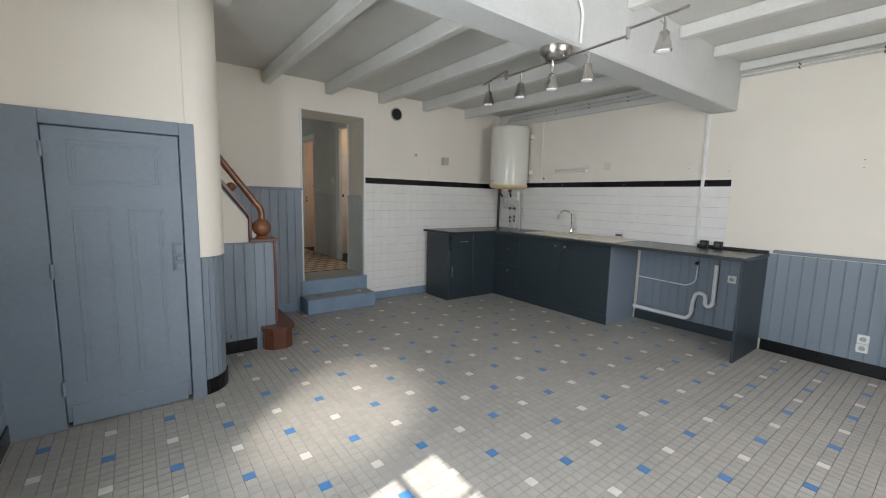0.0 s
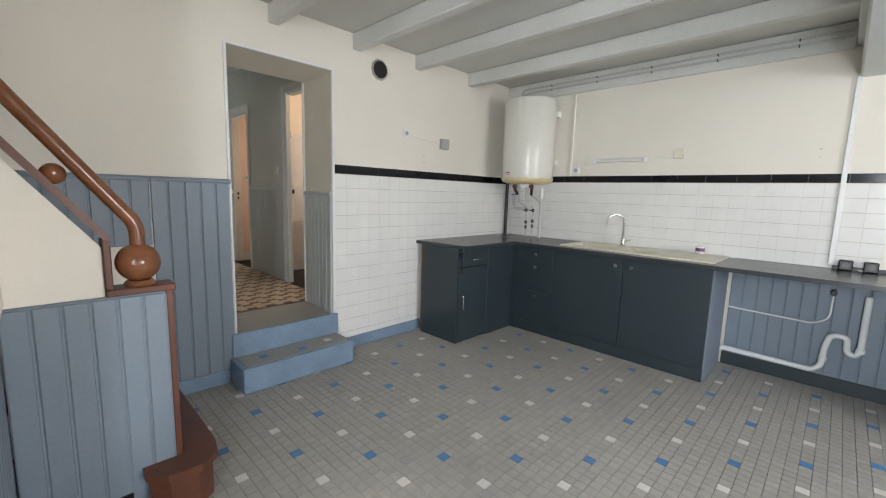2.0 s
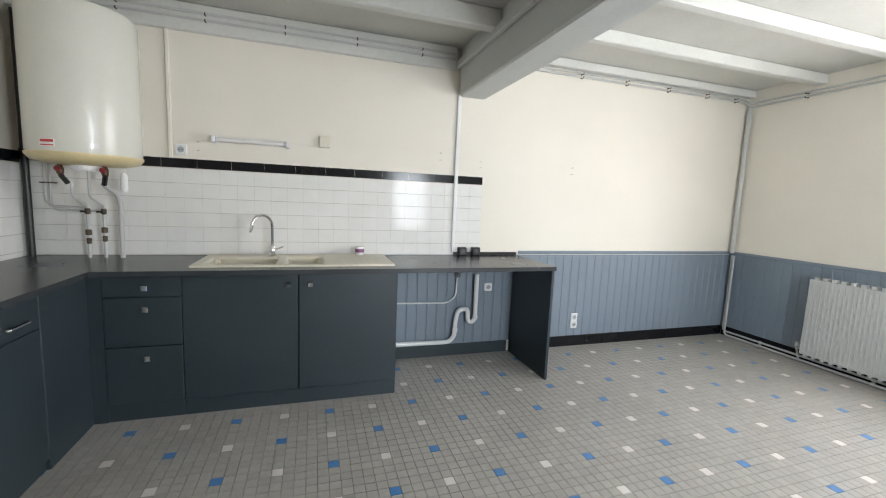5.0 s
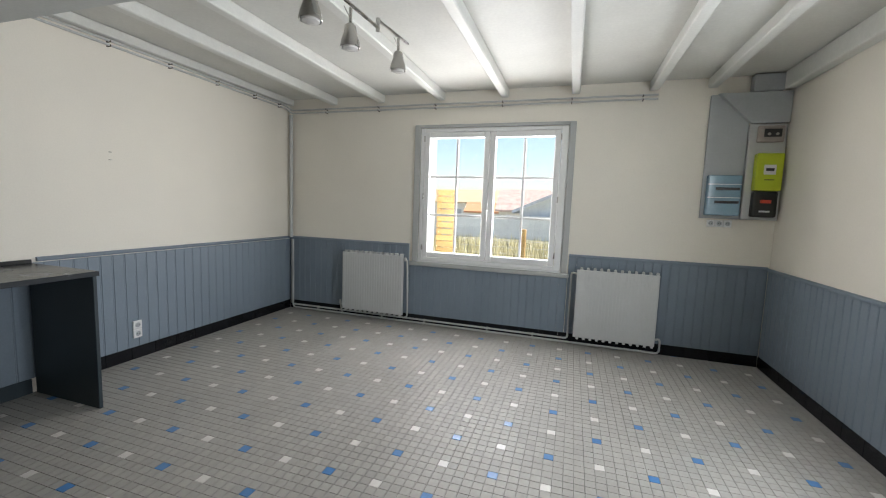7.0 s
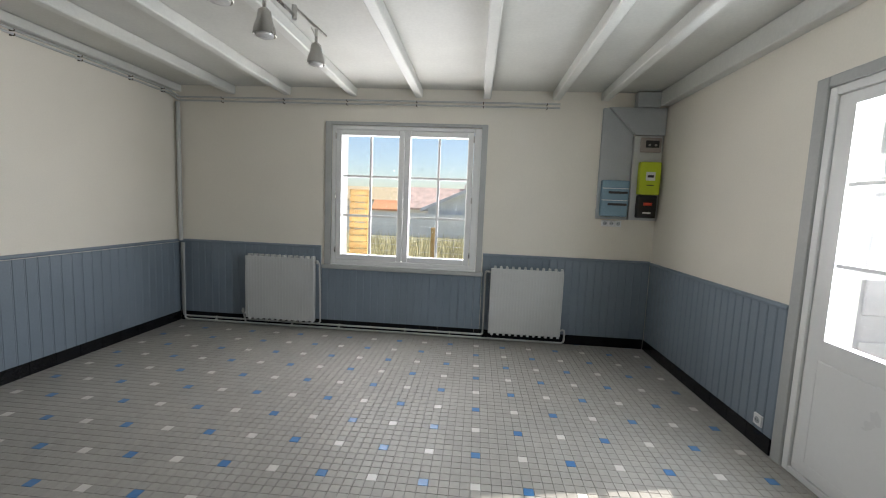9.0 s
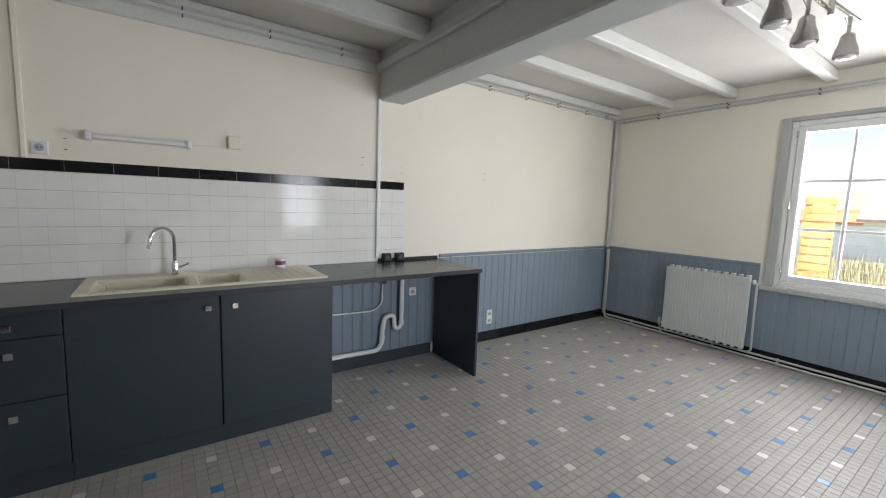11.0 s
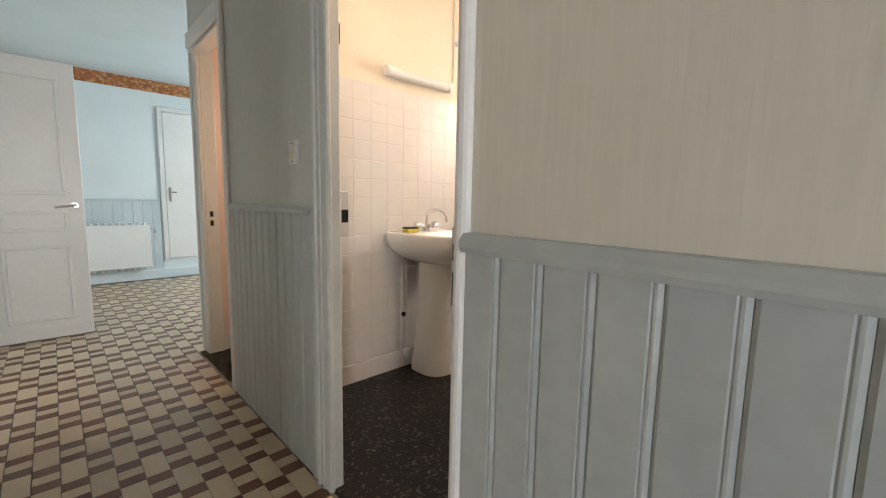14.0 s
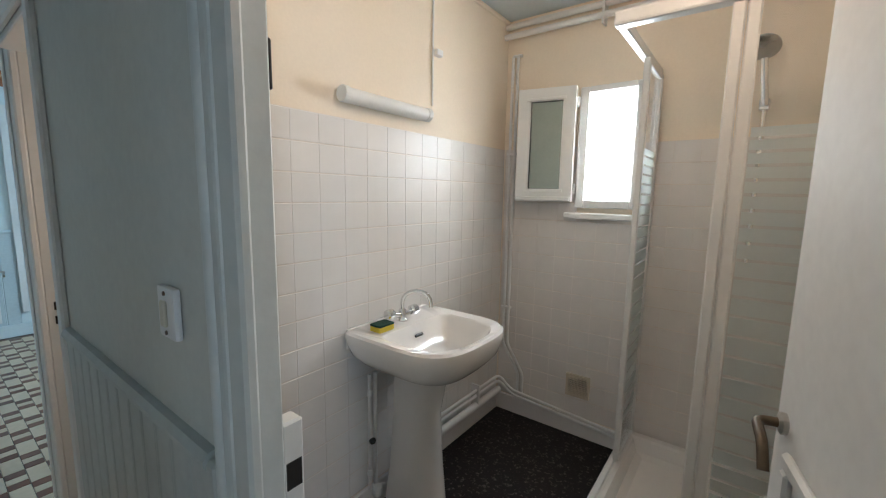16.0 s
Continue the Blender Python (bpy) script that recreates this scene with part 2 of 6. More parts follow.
# white paint greyed so the bright daylight doesn't burn the leaves out
SHUTTER = mat("greyed white paint", (0.42, 0.42, 0.425), 0.5, vary=0.06, fine=40, bump=0.06)
HOUSEWALL = mat("house render", (0.74, 0.71, 0.66), 0.85, vary=0.06)
SLATEROOF = mat("slate roof lightened for haze", (0.62, 0.63, 0.68), 0.7, vary=0.12, scale=2, fine=8, bump=0.1)
STRAWROOF = mat("straw clay roof", (0.58, 0.47, 0.30), 0.85, vary=0.12, scale=2, fine=8, bump=0.1)
ORANGEROOF = mat("orange clay roof", (0.62, 0.30, 0.15), 0.85, vary=0.12, scale=2, fine=8, bump=0.1)
GREYRENDER = mat("grey render lightened for haze", (0.70, 0.71, 0.70), 0.85, vary=0.10, scale=1.2, fine=20, bump=0.1)
LEAF = mat("leaves", (0.05, 0.085, 0.03), 0.6, vary=0.3, each=0.4)
BARK = mat("bark", (0.12, 0.08, 0.05), 0.9, vary=0.3, fine=30, bump=0.3)
CLEAR = glass("clear glass")
MIRROR = mat("dim window glass", (0.36, 0.38, 0.34), 0.03, metal=1.0, vary=0.0, bump=0.0)

# ---------------------------------------------------------------- helpers
ORIGIN = {}


def thing(name, at, label="", category="", group="", kind=""):
    """An empty at a thing's base; its parts are built in world places."""
    ob = new(name)
    ob.location = at
    ob.empty_display_size = 0.1
    ORIGIN[ob.name] = Vector(at)
    return tagged(ob, label, category, group, kind)


def part(name, bm, material, parent=None, label="", smooth=False):
    """Links a bmesh as one mesh object, under a thing or a part."""
    me = bpy.data.meshes.new(name)
    base = ORIGIN[parent.name] if parent else Vector((0, 0, 0))
    bmesh.ops.recalc_face_normals(bm, faces=bm.faces)
    bm.to_mesh(me)
    bm.free()
    if parent:
        me.transform(Matrix.Translation(-base))
    for m in material if isinstance(material, (list, tuple)) else [material]:
        me.materials.append(m)
    if smooth:
        me.polygons.foreach_set("use_smooth", [True] * len(me.polygons))
        me.set_sharp_from_angle(angle=radians(40))
    ob = new(name, me)
    if parent:
        ob.parent = parent
    ORIGIN[ob.name] = base
    if label:
        ob["label"] = label
    return ob


def solo(name, bm, material, label="", category="", group="", kind="", smooth=False):
    return tagged(part(name, bm, material, None, "", smooth), label, category, group, kind)


def box(x0, y0, z0, x1, y1, z1, bevel=0.0, bm=None, seg=1):
    own = bmesh.new()
    bmesh.ops.create_cube(own, size=1)
    for v in own.verts:
        v.co = Vector(((x0 + x1) / 2 + v.co.x * (x1 - x0), (y0 + y1) / 2 + v.co.y * (y1 - y0), (z0 + z1) / 2 + v.co.z * (z1 - z0)))
    if bevel:
        bmesh.ops.bevel(own, geom=own.edges[:], offset=bevel, segments=seg, affect="EDGES", profile=0.6)
    return join(bm, own)


def join(bm, own):
    """Adds own to bm, or gives own back if there is no bm."""
    if bm is None:
        return own
    me = bpy.data.meshes.new("tmp")
    own.to_mesh(me)
    own.free()
    bm.from_mesh(me)
    bpy.data.meshes.remove(me)
    return bm


def lathe(profile, center, axis="z", seg=24, bm=None):
    """Turns a profile of (radius, height) round an axis through center."""
    own = bmesh.new()
    rings = []
    for r, hgt in profile:
        ring = []
        for k in range(seg):
            a = 2 * math.pi * k / seg
            p = (r * math.cos(a), r * math.sin(a), hgt)
            if axis == "x":
                p = (p[2], p[0], p[1])
            elif axis == "y":
                p = (p[1], p[2], p[0])
            ring.append(own.verts.new(Vector(p) + Vector(center)))
        rings.append(ring)
    for a, b in zip(rings, rings[1:]):
        for k in range(seg):
            own.faces.new((a[k], a[(k + 1) % seg], b[(k + 1) % seg], b[k]))
    own.faces.new(rings[0][::-1])
    own.faces.new(rings[-1])
    return join(bm, own)


def ball(center, r, bm=None, squash=1.0, seg=24):
    prof = [(max(1e-4, r * math.sin(math.pi * k / 14)), -r * squash * math.cos(math.pi * k / 14)) for k in range(15)]
    return lathe(prof, center, "z", seg, bm)


def tube(points, r, seg=10, bm=None, fillet=0.0):
    """A round pipe along points, its corners rounded off by fillet."""
    pts = [Vector(p) for p in points]
    if fillet:
        out = [pts[0]]
        for a, b, c in zip(pts, pts[1:], pts[2:]):
            f = min(fillet, (a - b).length * 0.49, (c - b).length * 0.49)
            s, e = b + (a - b).normalized() * f, b + (c - b).normalized() * f
            for k in range(6):
                t = k / 5
                out.append((1 - t) ** 2 * s + 2 * t * (1 - t) * b + t * t * e)
        out.append(pts[-1])
        pts = out
    own = bmesh.new()
    rings, side = [], None
    for k, p in enumerate(pts):
        d = (pts[min(k + 1, len(pts) - 1)] - pts[max(k - 1, 0)]).normalized()
        if side is None:
            side = d.orthogonal().normalized()
        side = (side - d * side.dot(d)).normalized()
        up = d.cross(side)
        rings.append([own.verts.new(p + r * (math.cos(2 * math.pi * j / seg) * side + math.sin(2 * math.pi * j / seg) * up)) for j in range(seg)])
    for a, b in zip(rings, rings[1:]):
        for j in range(seg):
            own.faces.new((a[j], a[(j + 1) % seg], b[(j + 1) % seg], b[j]))
    own.faces.new(rings[0][::-1])
    own.faces.new(rings[-1])
    return join(bm, own)


def prism(points, axis, lo, hi, bm=None):
    """A flat outline drawn in the two other axes, given depth along axis."""
    own = bmesh.new()

    def at(u, v, w):
        return {"x": (w, u, v), "y": (u, w, v), "z": (u, v, w)}[axis]
    a = [own.verts.new(at(u, v, lo)) for u, v in points]
    b = [own.verts.new(at(u, v, hi)) for u, v in points]
    own.faces.new(a[::-1])
    own.faces.new(b)
    for k in range(len(a)):
        j = (k + 1) % len(a)
        own.faces.new((a[k], a[j], b[j], b[k]))
    return join(bm, own)


def wall(axis, lo, hi, u0, u1, v0, v1, holes=(), bm=None):
    """A wall slab with its openings cut right through. u runs along the wall, v upwards."""
    own = bmesh.new()
    us = sorted({u0, u1, *[c for q in holes for c in q[:2]]})
    vs = sorted({v0, v1, *[c for q in holes for c in q[2:]]})
    us, vs = [c for c in us if u0 <= c <= u1], [c for c in vs if v0 <= c <= v1]

    def solid(i, j):
        if not (0 <= i < len(us) - 1 and 0 <= j < len(vs) - 1):
            return False
        u, v = (us[i] + us[i + 1]) / 2, (vs[j] + vs[j + 1]) / 2
        return not any(a < u < b and c < v < d for a, b, c, d in holes)
    made = {}

    def vert(i, j, side):
        key = (i, j, side)
        if key not in made:
            w = (lo, hi)[side]
            made[key] = own.verts.new({"x": (w, us[i], vs[j]), "y": (us[i], w, vs[j])}[axis])
        return made[key]
    for i in range(len(us) - 1):
        for j in range(len(vs) - 1):
            if not solid(i, j):
                continue
            for s in (0, 1):
                own.faces.new([vert(i, j, s), vert(i + 1, j, s), vert(i + 1, j + 1, s), vert(i, j + 1, s)])
            for di, dj, p, q in ((-1, 0, (0, 0), (0, 1)), (1, 0, (1, 0), (1, 1)), (0, -1, (0, 0), (1, 0)), (0, 1, (0, 1), (1, 1))):
                if not solid(i + di, j + dj):
                    own.faces.new([vert(i + p[0], j + p[1], 0), vert(i + q[0], j + q[1], 0), vert(i + q[0], j + q[1], 1), vert(i + p[0], j + p[1], 1)])
    return join(bm, own)


# ---------------------------------------------------------------- the plan
XL, XR = -0.58, 4.655        # outer door's wall, sink wall
YW, YD = -1.415, 4.772       # window wall, wall of the steps
ZC, ZS = 2.60, 2.65          # kitchen ceiling north and south of the beam
HF = 0.33                    # floor of the passage and bathroom
HC = 2.82                    # ceiling there
DX0, DX1, DZ = 1.55, 2.340, 2.27   # opening at the steps
DN = 2.308                        # its near corner: the reveal is slightly splayed
WX0, WX1, WZ0, WZ1 = 1.250, 2.866, 0.75, 2.262  # window opening
GY0, GY1, GZ = 0.58, 1.53, 2.13    # outer door's opening
PX = 2.56                    # partition along the passage
BX, BY, HB = 4.66, 6.89, 0.31  # far and basin walls of the bathroom, and its floor

# ---------------------------------------------------------------- structure
solo("floor", box(XL - 0.2, YW - 0.2, -0.2, XR + 0.2, YD + 0.0, -0.004), FLOORGROUT, "small grey ceramic tiles with blue and white accents", "floor", kind="structure")
solo("wall_east", wall("x", XR, XR + 0.22, YW, YD, -0.2, 3.0), PLASTER, "cream plaster wall behind the sink", "wall", kind="structure")
solo("wall_south", wall("y", YW - 0.28, YW, XL - 0.28, XR + 0.22, -0.2, 3.0, [(WX0, WX1, WZ0, WZ1)]), PLASTER, "cream plaster wall with the window", "wall", kind="structure")
solo("wall_west", wall("x", XL - 0.28, XL, YW, 5.3, -0.2, 3.0, [(GY0, GY1, -0.004, GZ)]), PLASTER, "cream plaster wall with the glazed outer door", "wall", kind="structure")
solo("wall_north", wall("y", YD, YD + 0.512, XL, XR + 0.22, -0.2, 3.0, [(DX0, DX1, HF, DZ)]), PLASTER, "thick cream wall with the opening up two steps", "wall", kind="structure")
solo("ceiling", box(XL, 1.86, ZC, XR, YD, ZC + 0.15), CEILING, "light grey painted ceiling boards between joists", "ceiling", kind="structure")
solo("ceiling", box(XL, YW, ZS, XR, 1.63, ZS + 0.15), CEILING, "light grey painted ceiling boards of the window bay", "ceiling", kind="structure")
CUP_Y = 3.07
JX = [0.53, 1.20, 1.87, 2.54, 3.20, 3.93]
JS = [0.02, 0.505, 1.215, 1.93, 2.635, 3.37, 4.0]
for x, y0, y1 in [(x, YW, 1.63) for x in JS] + [(x, 1.86, YD) for x in JX]:
    if x:
        if y0 > 0 and x < 0.6:
            y1 = CUP_Y
        solo("joist", box(x - 0.04, y0, 2.475 if y0 > 0 else 2.56, x + 0.04, y1, (ZC if y0 > 0 else ZS) - 0.002, 0.008), JOIST, "light grey painted wooden ceiling joist", "joist", "ceiling joists", "structure")
solo("main_beam", box(XL, 1.63, 2.225, XR, 1.86, ZS + 0.1, 0.012), BEAM, "large grey painted beam across the kitchen ceiling", "beam", kind="structure")
solo("ledger", box(XL, 1.861, 2.44, XR, 1.90, 2.50, 0.006), BEAM, "grey ledger strip along the beam", "beam", kind="structure")
solo("wall_plate", box(XR - 0.045, 1.903, 2.42, XR - 0.001, YD - 0.002, ZC - 0.004, 0.006), JOIST, "grey painted wall plate along the sink wall", "beam", kind="structure")
solo("wall_plate", box(XR - 0.07, YW + 0.002, 2.575, XR - 0.001, 1.628, ZS - 0.004, 0.006), JOIST, "grey painted wall plate along the south bay", "beam", kind="structure")
solo("wall_plate", box(XL + 0.001, YW + 0.1, 2.50, XL + 0.09, 1.62, ZS - 0.004, 0.006), JOIST, "grey painted wall plate above the outer door", "beam", kind="structure")

# passage, bathroom and far room
solo("floor_passage", box(1.0, YD + 0.005, HF - 0.3, PX + 0.0, 8.0, HF - 0.004), FLOORGROUT, "cream and brown brick-patterned ceramic floor", "floor", kind="structure")
solo("floor_room", box(1.0, 8.0, HF - 0.3, 5.0, 11.3, HF - 0.004), FLOORGROUT, "cream and brown ceramic floor of the far room", "floor", kind="structure")
solo("floor_bathroom", box(PX, 5.303, HF - 0.3, BX + 0.2, 7.1, HB), VINYL, "black patterned vinyl floor", "floor", kind="structure")
solo("ceiling_passage", box(1.0, YD + 0.512, HC, BX + 0.2, 11.3, HC + 0.15), ROOMWALL, "white painted ceiling", "ceiling", kind="structure")
solo("wall_passage", wall("x", 1.36, 1.52, YD + 0.512, 11.3, 0, HC), HALLPAPER, "grey-cream wall of the passage", "wall", kind="structure")
solo("partition", wall("x", PX, PX + 0.07, YD + 0.512, 7.86, HF, HC, [(5.32, 6.19, HF, 2.36), (7.20, 7.86, HF, 2.30)]), HALLPAINT, "grey painted passage partition with door openings", "wall", kind="structure")
solo("wall_bath_east", wall("x", BX, BX + 0.2, 5.3, 7.0, HB, HC, [(6.09, 6.40, 1.72, 2.355)]), BATHWALL, "cream bathroom wall with a small window", "wall", kind="structure")
solo("wall_bath_north", wall("y", BY, BY + 0.14, PX + 0.07, BX, HB, HC), BATHWALL, "cream bathroom wall behind the basin", "wall", kind="structure")
solo("wall_bath_south", box(PX + 0.07, 5.303, HB, BX, 5.32, HC), BATHWALL, "cream bathroom wall", "wall", kind="structure")
solo("wall_closet", wall("y", 7.9, 7.98, PX + 0.07, 5.0, HF, HC), PINKWALL, "pale pink closet wall", "wall", kind="structure")
# the opening is added to let the closet's lamp in; it stays unseen
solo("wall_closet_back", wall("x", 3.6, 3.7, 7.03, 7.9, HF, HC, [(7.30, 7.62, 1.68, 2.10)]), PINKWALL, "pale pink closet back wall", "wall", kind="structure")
solo("wall_room_north", wall("y", 11.15, 11.3, 1.0, 5.0, HF, HC), ROOMWALL, "pale blue-white wall of the far room", "wall", kind="structure")
# unseen wall, its opening added for the far room's daylight
solo("wall_room_east", wall("x", 5.0, 5.2, 7.98, 11.3, HF, HC, [(9.0, 10.2, 1.05, 2.4)]), ROOMWALL, "pale wall of the far room with an unseen window opening", "wall", kind="structure")

# ---------------------------------------------------------------- steps up to the passage
steps = thing("entry_steps", (1.94, 4.65, 0), "two blue painted masonry steps with tiled treads", "steps", kind="structure")
part("lower_step", box(1.50, 4.50, 0, 2.335, YD - 0.002, 0.172, 0.008), STEPBLUE, steps)
part("upper_step", box(1.515, 4.745, 0.1725, 2.345, YD - 0.003, HF + 0.012, 0.006), STEPBLUE, steps)
part("tread", box(1.53, 4.53, 0.1725, 2.31, 4.742, 0.177, 0.002), FLOORTILE, steps, "grey tiled tread")
part("sill", box(DX0 + 0.002, YD - 0.002, HF + 0.001, DX1 - 0.002, YD + 0.502, HF + 0.006), FLOORTILE, steps, "worn grey tiled sill")
for x, y, m in ((1.68, 4.64, FLOORBLUE), (1.95, 4.60, FLOORBLUE), (2.18, 4.64, FLOORWHITE)):
    part("accent_tile", box(x - 0.026, y - 0.026, 0.1775, x + 0.026, y + 0.026, 0.1805, 0.001), m, steps)

# ---------------------------------------------------------------- under-stair cupboard and stairs
CY, PY = 3.10, 3.785         # faces of the cupboard and of the stair panel


def round_wall(out, z0, z1, y_end):
    """The cupboard's rounded corner and its side, as a band of the given offset."""
    outer = [(0.30 + (0.19 + out) * math.sin(a), CY + 0.19 - (0.19 + out) * math.cos(a)) for a in [radians(9 * k) for k in range(11)]]
    return prism([(0.30, CY - out)] + outer + [(0.49 + out, y_end), (0.30, y_end)], "z", z0, z1)


cup = thing("wall_cupboard", (0.2, 3.3, 0), "cream rounded wall enclosing the space under the stairs", "wall", kind="structure")
part("upper_wall", wall("y", CY - 0.012, CY + 0.10, XL, 0.2995, 0, ZC - 0.002, [(XL, 0.2995, -0.1, 1.745)]), PLASTER, cup)
up = round_wall(0.022, 0.925, ZC - 0.002, 4.6)
bmesh.ops.bevel(up, geom=[e for e in up.edges if abs(e.verts[0].co.z - 0.925) < 1e-5 and abs(e.verts[1].co.z - 0.925) < 1e-5], offset=0.02, segments=3, affect="EDGES")
part("rounded_corner", up, PLASTER, cup, smooth=True)
part("lower_wall", round_wall(-0.012, 0, 0.926, 4.6), WAINSCOT, cup, smooth=True)

door = thing("cupboard_door", (-0.04, CY, 0), "blue-grey painted panelled wooden cupboard door, closed, beside the stairs", "door", kind="structure")
L, R, TOP = -0.335, 0.262, 1.665
part("leaf", box(L, CY - 0.012, 0.03, R, CY + 0.022, TOP, 0.003), DOORBLUE, door)
part("door_frame", box(XL + 0.002, CY - 0.03, 0.0, L - 0.004, CY + 0.03, 1.745, 0.004), DOORBLUE, door)
part("door_frame", box(R + 0.004, CY - 0.03, 0.0, 0.345, CY + 0.03, 1.745, 0.004), DOORBLUE, door)
part("door_frame", box(L - 0.004, CY - 0.03, TOP + 0.004, R + 0.004, CY + 0.03, 1.745, 0.004), DOORBLUE, door)
part("threshold_rail", box(L + 0.02, CY - 0.02, 0.008, R - 0.02, CY + 0.01, 0.13, 0.004), DOORBLUE, door)
for x0, x1, z0, z1 in ((-0.24, 0.17, 1.36, 1.60), (-0.24, -0.07, 0.25, 1.24), (0.0, 0.17, 0.25, 1.24)):
    fr = bmesh.new()
    for a in ((x0, z0, x1, z0 + 0.018), (x0, z1 - 0.018, x1, z1), (x0, z0 + 0.018, x0 + 0.018, z1 - 0.018), (x1 - 0.018, z0 + 0.018, x1, z1 - 0.018)):
        box(a[0], CY - 0.0155, a[1], a[2], CY - 0.011, a[3], 0.002, fr)
    part("panel_moulding", fr, DOORBLUE, door)
    part("panel", box(x0 + 0.03, CY - 0.0135, z0 + 0.03, x1 - 0.03, CY - 0.0112, z1 - 0.03, 0.003), DOORBLUE, door)
for z in (0.20, 0.86, 1.50):
    part("hinge", lathe([(0.008, 0), (0.010, 0.005), (0.010, 0.075), (0.008, 0.08)], (L - 0.002, CY - 0.036, z)), DOORBLUE, door)
lock = part("rim_lock", box(0.203, CY - 0.030, 0.855, 0.258, CY - 0.012, 1.025, 0.005, seg=2), DOORBLUE, door, "blue painted rim lock")
part("lock_bolt", box(0.212, CY - 0.046, 0.965, 0.252, CY - 0.029, 1.012, 0.007, seg=2), DOORBLUE, lock)
part("lock_bolt", box(0.212, CY - 0.046, 0.868, 0.252, CY - 0.029, 0.905, 0.007, seg=2), DOORBLUE, lock)
part("lock_knob", lathe([(0.012, 0), (0.017, 0.008), (0.013, 0.024)], (0.232, CY - 0.054, 0.935), "y", 14), DOORBLUE, lock)


def board(w, z0, z1):
    """One wainscot board, its long edges chamfered, facing -y from the origin."""
    bm = bmesh.new()
    prof = [(0.0003, 0.0), (0.0003, -0.0085), (0.005, -0.012), (w - 0.012, -0.012), (w - 0.010, -0.0105), (w - 0.008, -0.012), (w - 0.005, -0.012), (w - 0.0003, -0.0085), (w - 0.0003, 0.0)]
    lo = [bm.verts.new((x, y, z0)) for x, y in prof]
    hi = [bm.verts.new((x, y, z1)) for x, y in prof]
    for k in range(len(prof) - 1):
        bm.faces.new((lo[k], lo[k + 1], hi[k + 1], hi[k]))
    bm.faces.new(hi)
    bm.faces.new(lo[::-1])
    me = bpy.data.meshes.new("board")
    bmesh.ops.recalc_face_normals(bm, faces=bm.faces)
    bm.to_mesh(me)
    bm.free()
    return me


def wainscot(name, start, along, length, z0, z1, w, label, rail=True, material=None):
    """Boards set side by side from start, the room lying to the right of the way along; with a rail on top."""
    material = material or WAINSCOT
    root = thing(name, (start[0], start[1], z0), label, "wainscot", kind="structure")
    turn = math.atan2(along[1], along[0])
    count = max(1, round(length / w))
    me = board(length / count, 0, z1 - z0)
    me.materials.append(material)
    for k in range(count):
        b = new("board", me)
        b.parent = root
        b.matrix_local = Matrix.Rotation(turn, 4, "Z") @ Matrix.Translation((k * length / count, 0, 0))
    if rail:
        bm = prism([(0, 0), (-0.018, 0), (-0.022, 0.008), (-0.022, 0.016), (-0.014, 0.028), (0, 0.03)], "x", 0, length)
        m = Matrix.Translation((start[0], start[1], z1 - 0.004)) @ Matrix.Rotation(turn, 4, "Z")
        bmesh.ops.transform(bm, matrix=m, verts=bm.verts)
        part("rail", bm, material, root)
    return root


wainscot("wainscot", (0.495, PY), (1, 0), 0.475, 0.095, 0.92, 0.079, "blue-grey boarded panel below the stair string", rail=False)
# boards round the curved corner
curved = thing("wainscot", (0.42, 3.2, 0.1), "blue-grey boards round the curved cupboard corner", "wainscot", kind="structure")
for k in range(7):
    a0, a1 = radians(3 + k * 12.7), radians(3 + (k + 1) * 12.7 - 0.9)
    ring = [(0.30 + 0.194 * math.sin(a), CY + 0.19 - 0.194 * math.cos(a)) for a in (a0, (a0 + a1) / 2, a1)]
    back = [(0.30 + 0.180 * math.sin(a), CY + 0.19 - 0.180 * math.cos(a)) for a in (a1, a0)]
    part("board", prism(ring + back, "z", 0.10, 0.918), WAINSCOT, curved)
wainscot("wainscot", (0.479, 3.30), (0, 1), 0.485, 0.10, 0.92, 0.08, "blue-grey boards on the side of the stair cupboard", rail=False)

stair = thing("staircase", (0.7, 4.2, 0), "brown wooden staircase with closed string and handrail rising beside the wall", "staircase", kind="structure")
part("bottom_step", prism([(0.86, 3.72), (0.92, 3.665), (1.02, 3.655), (1.085, 3.70), (1.105, 3.80), (1.105, YD - 0.002), (0.86, YD - 0.002)], "z", 0.0, 0.165), REDWOOD, stair)
part("bottom_tread", prism([(0.845, 3.71), (0.91, 3.645), (1.03, 3.635), (1.105, 3.69), (1.125, 3.80), (1.125, YD - 0.002), (0.845, YD - 0.002)], "z", 0.165, 0.195), REDWOOD, stair)
for k in range(1, 6):
    x = 1.10 - 0.25 * k
    part("step", box(x - 0.35, PY + 0.04, 0.19 * k, x, YD - 0.002, 0.19 * (k + 1) - 0.03), WHITEPAINT, stair)
    part("tread", box(x - 0.36, PY + 0.04, 0.19 * (k + 1) - 0.03, x + 0.02, YD - 0.002, 0.19 * (k + 1), 0.006), REDWOOD, stair)
part("string_wall", prism([(0.505, 0.93), (0.775, 0.93), (0.775, 1.12), (0.505, 1.48), (0.1, 2.02), (0.1, 0.93)], "y", PY + 0.006, PY + 0.075), PLASTER, stair, "white plastered stair string")
part("panel_core", box(0.50, PY + 0.002, 0, 0.965, PY + 0.07, 0.928), WAINSCOT, stair)
part("string_post", box(0.966, PY - 0.014, 0.19, 0.99, PY + 0.075, 0.945, 0.003), REDWOOD, stair)
part("string_cap", box(0.776, PY - 0.02, 0.93, 1.0, PY + 0.085, 0.958, 0.005), REDWOOD, stair)
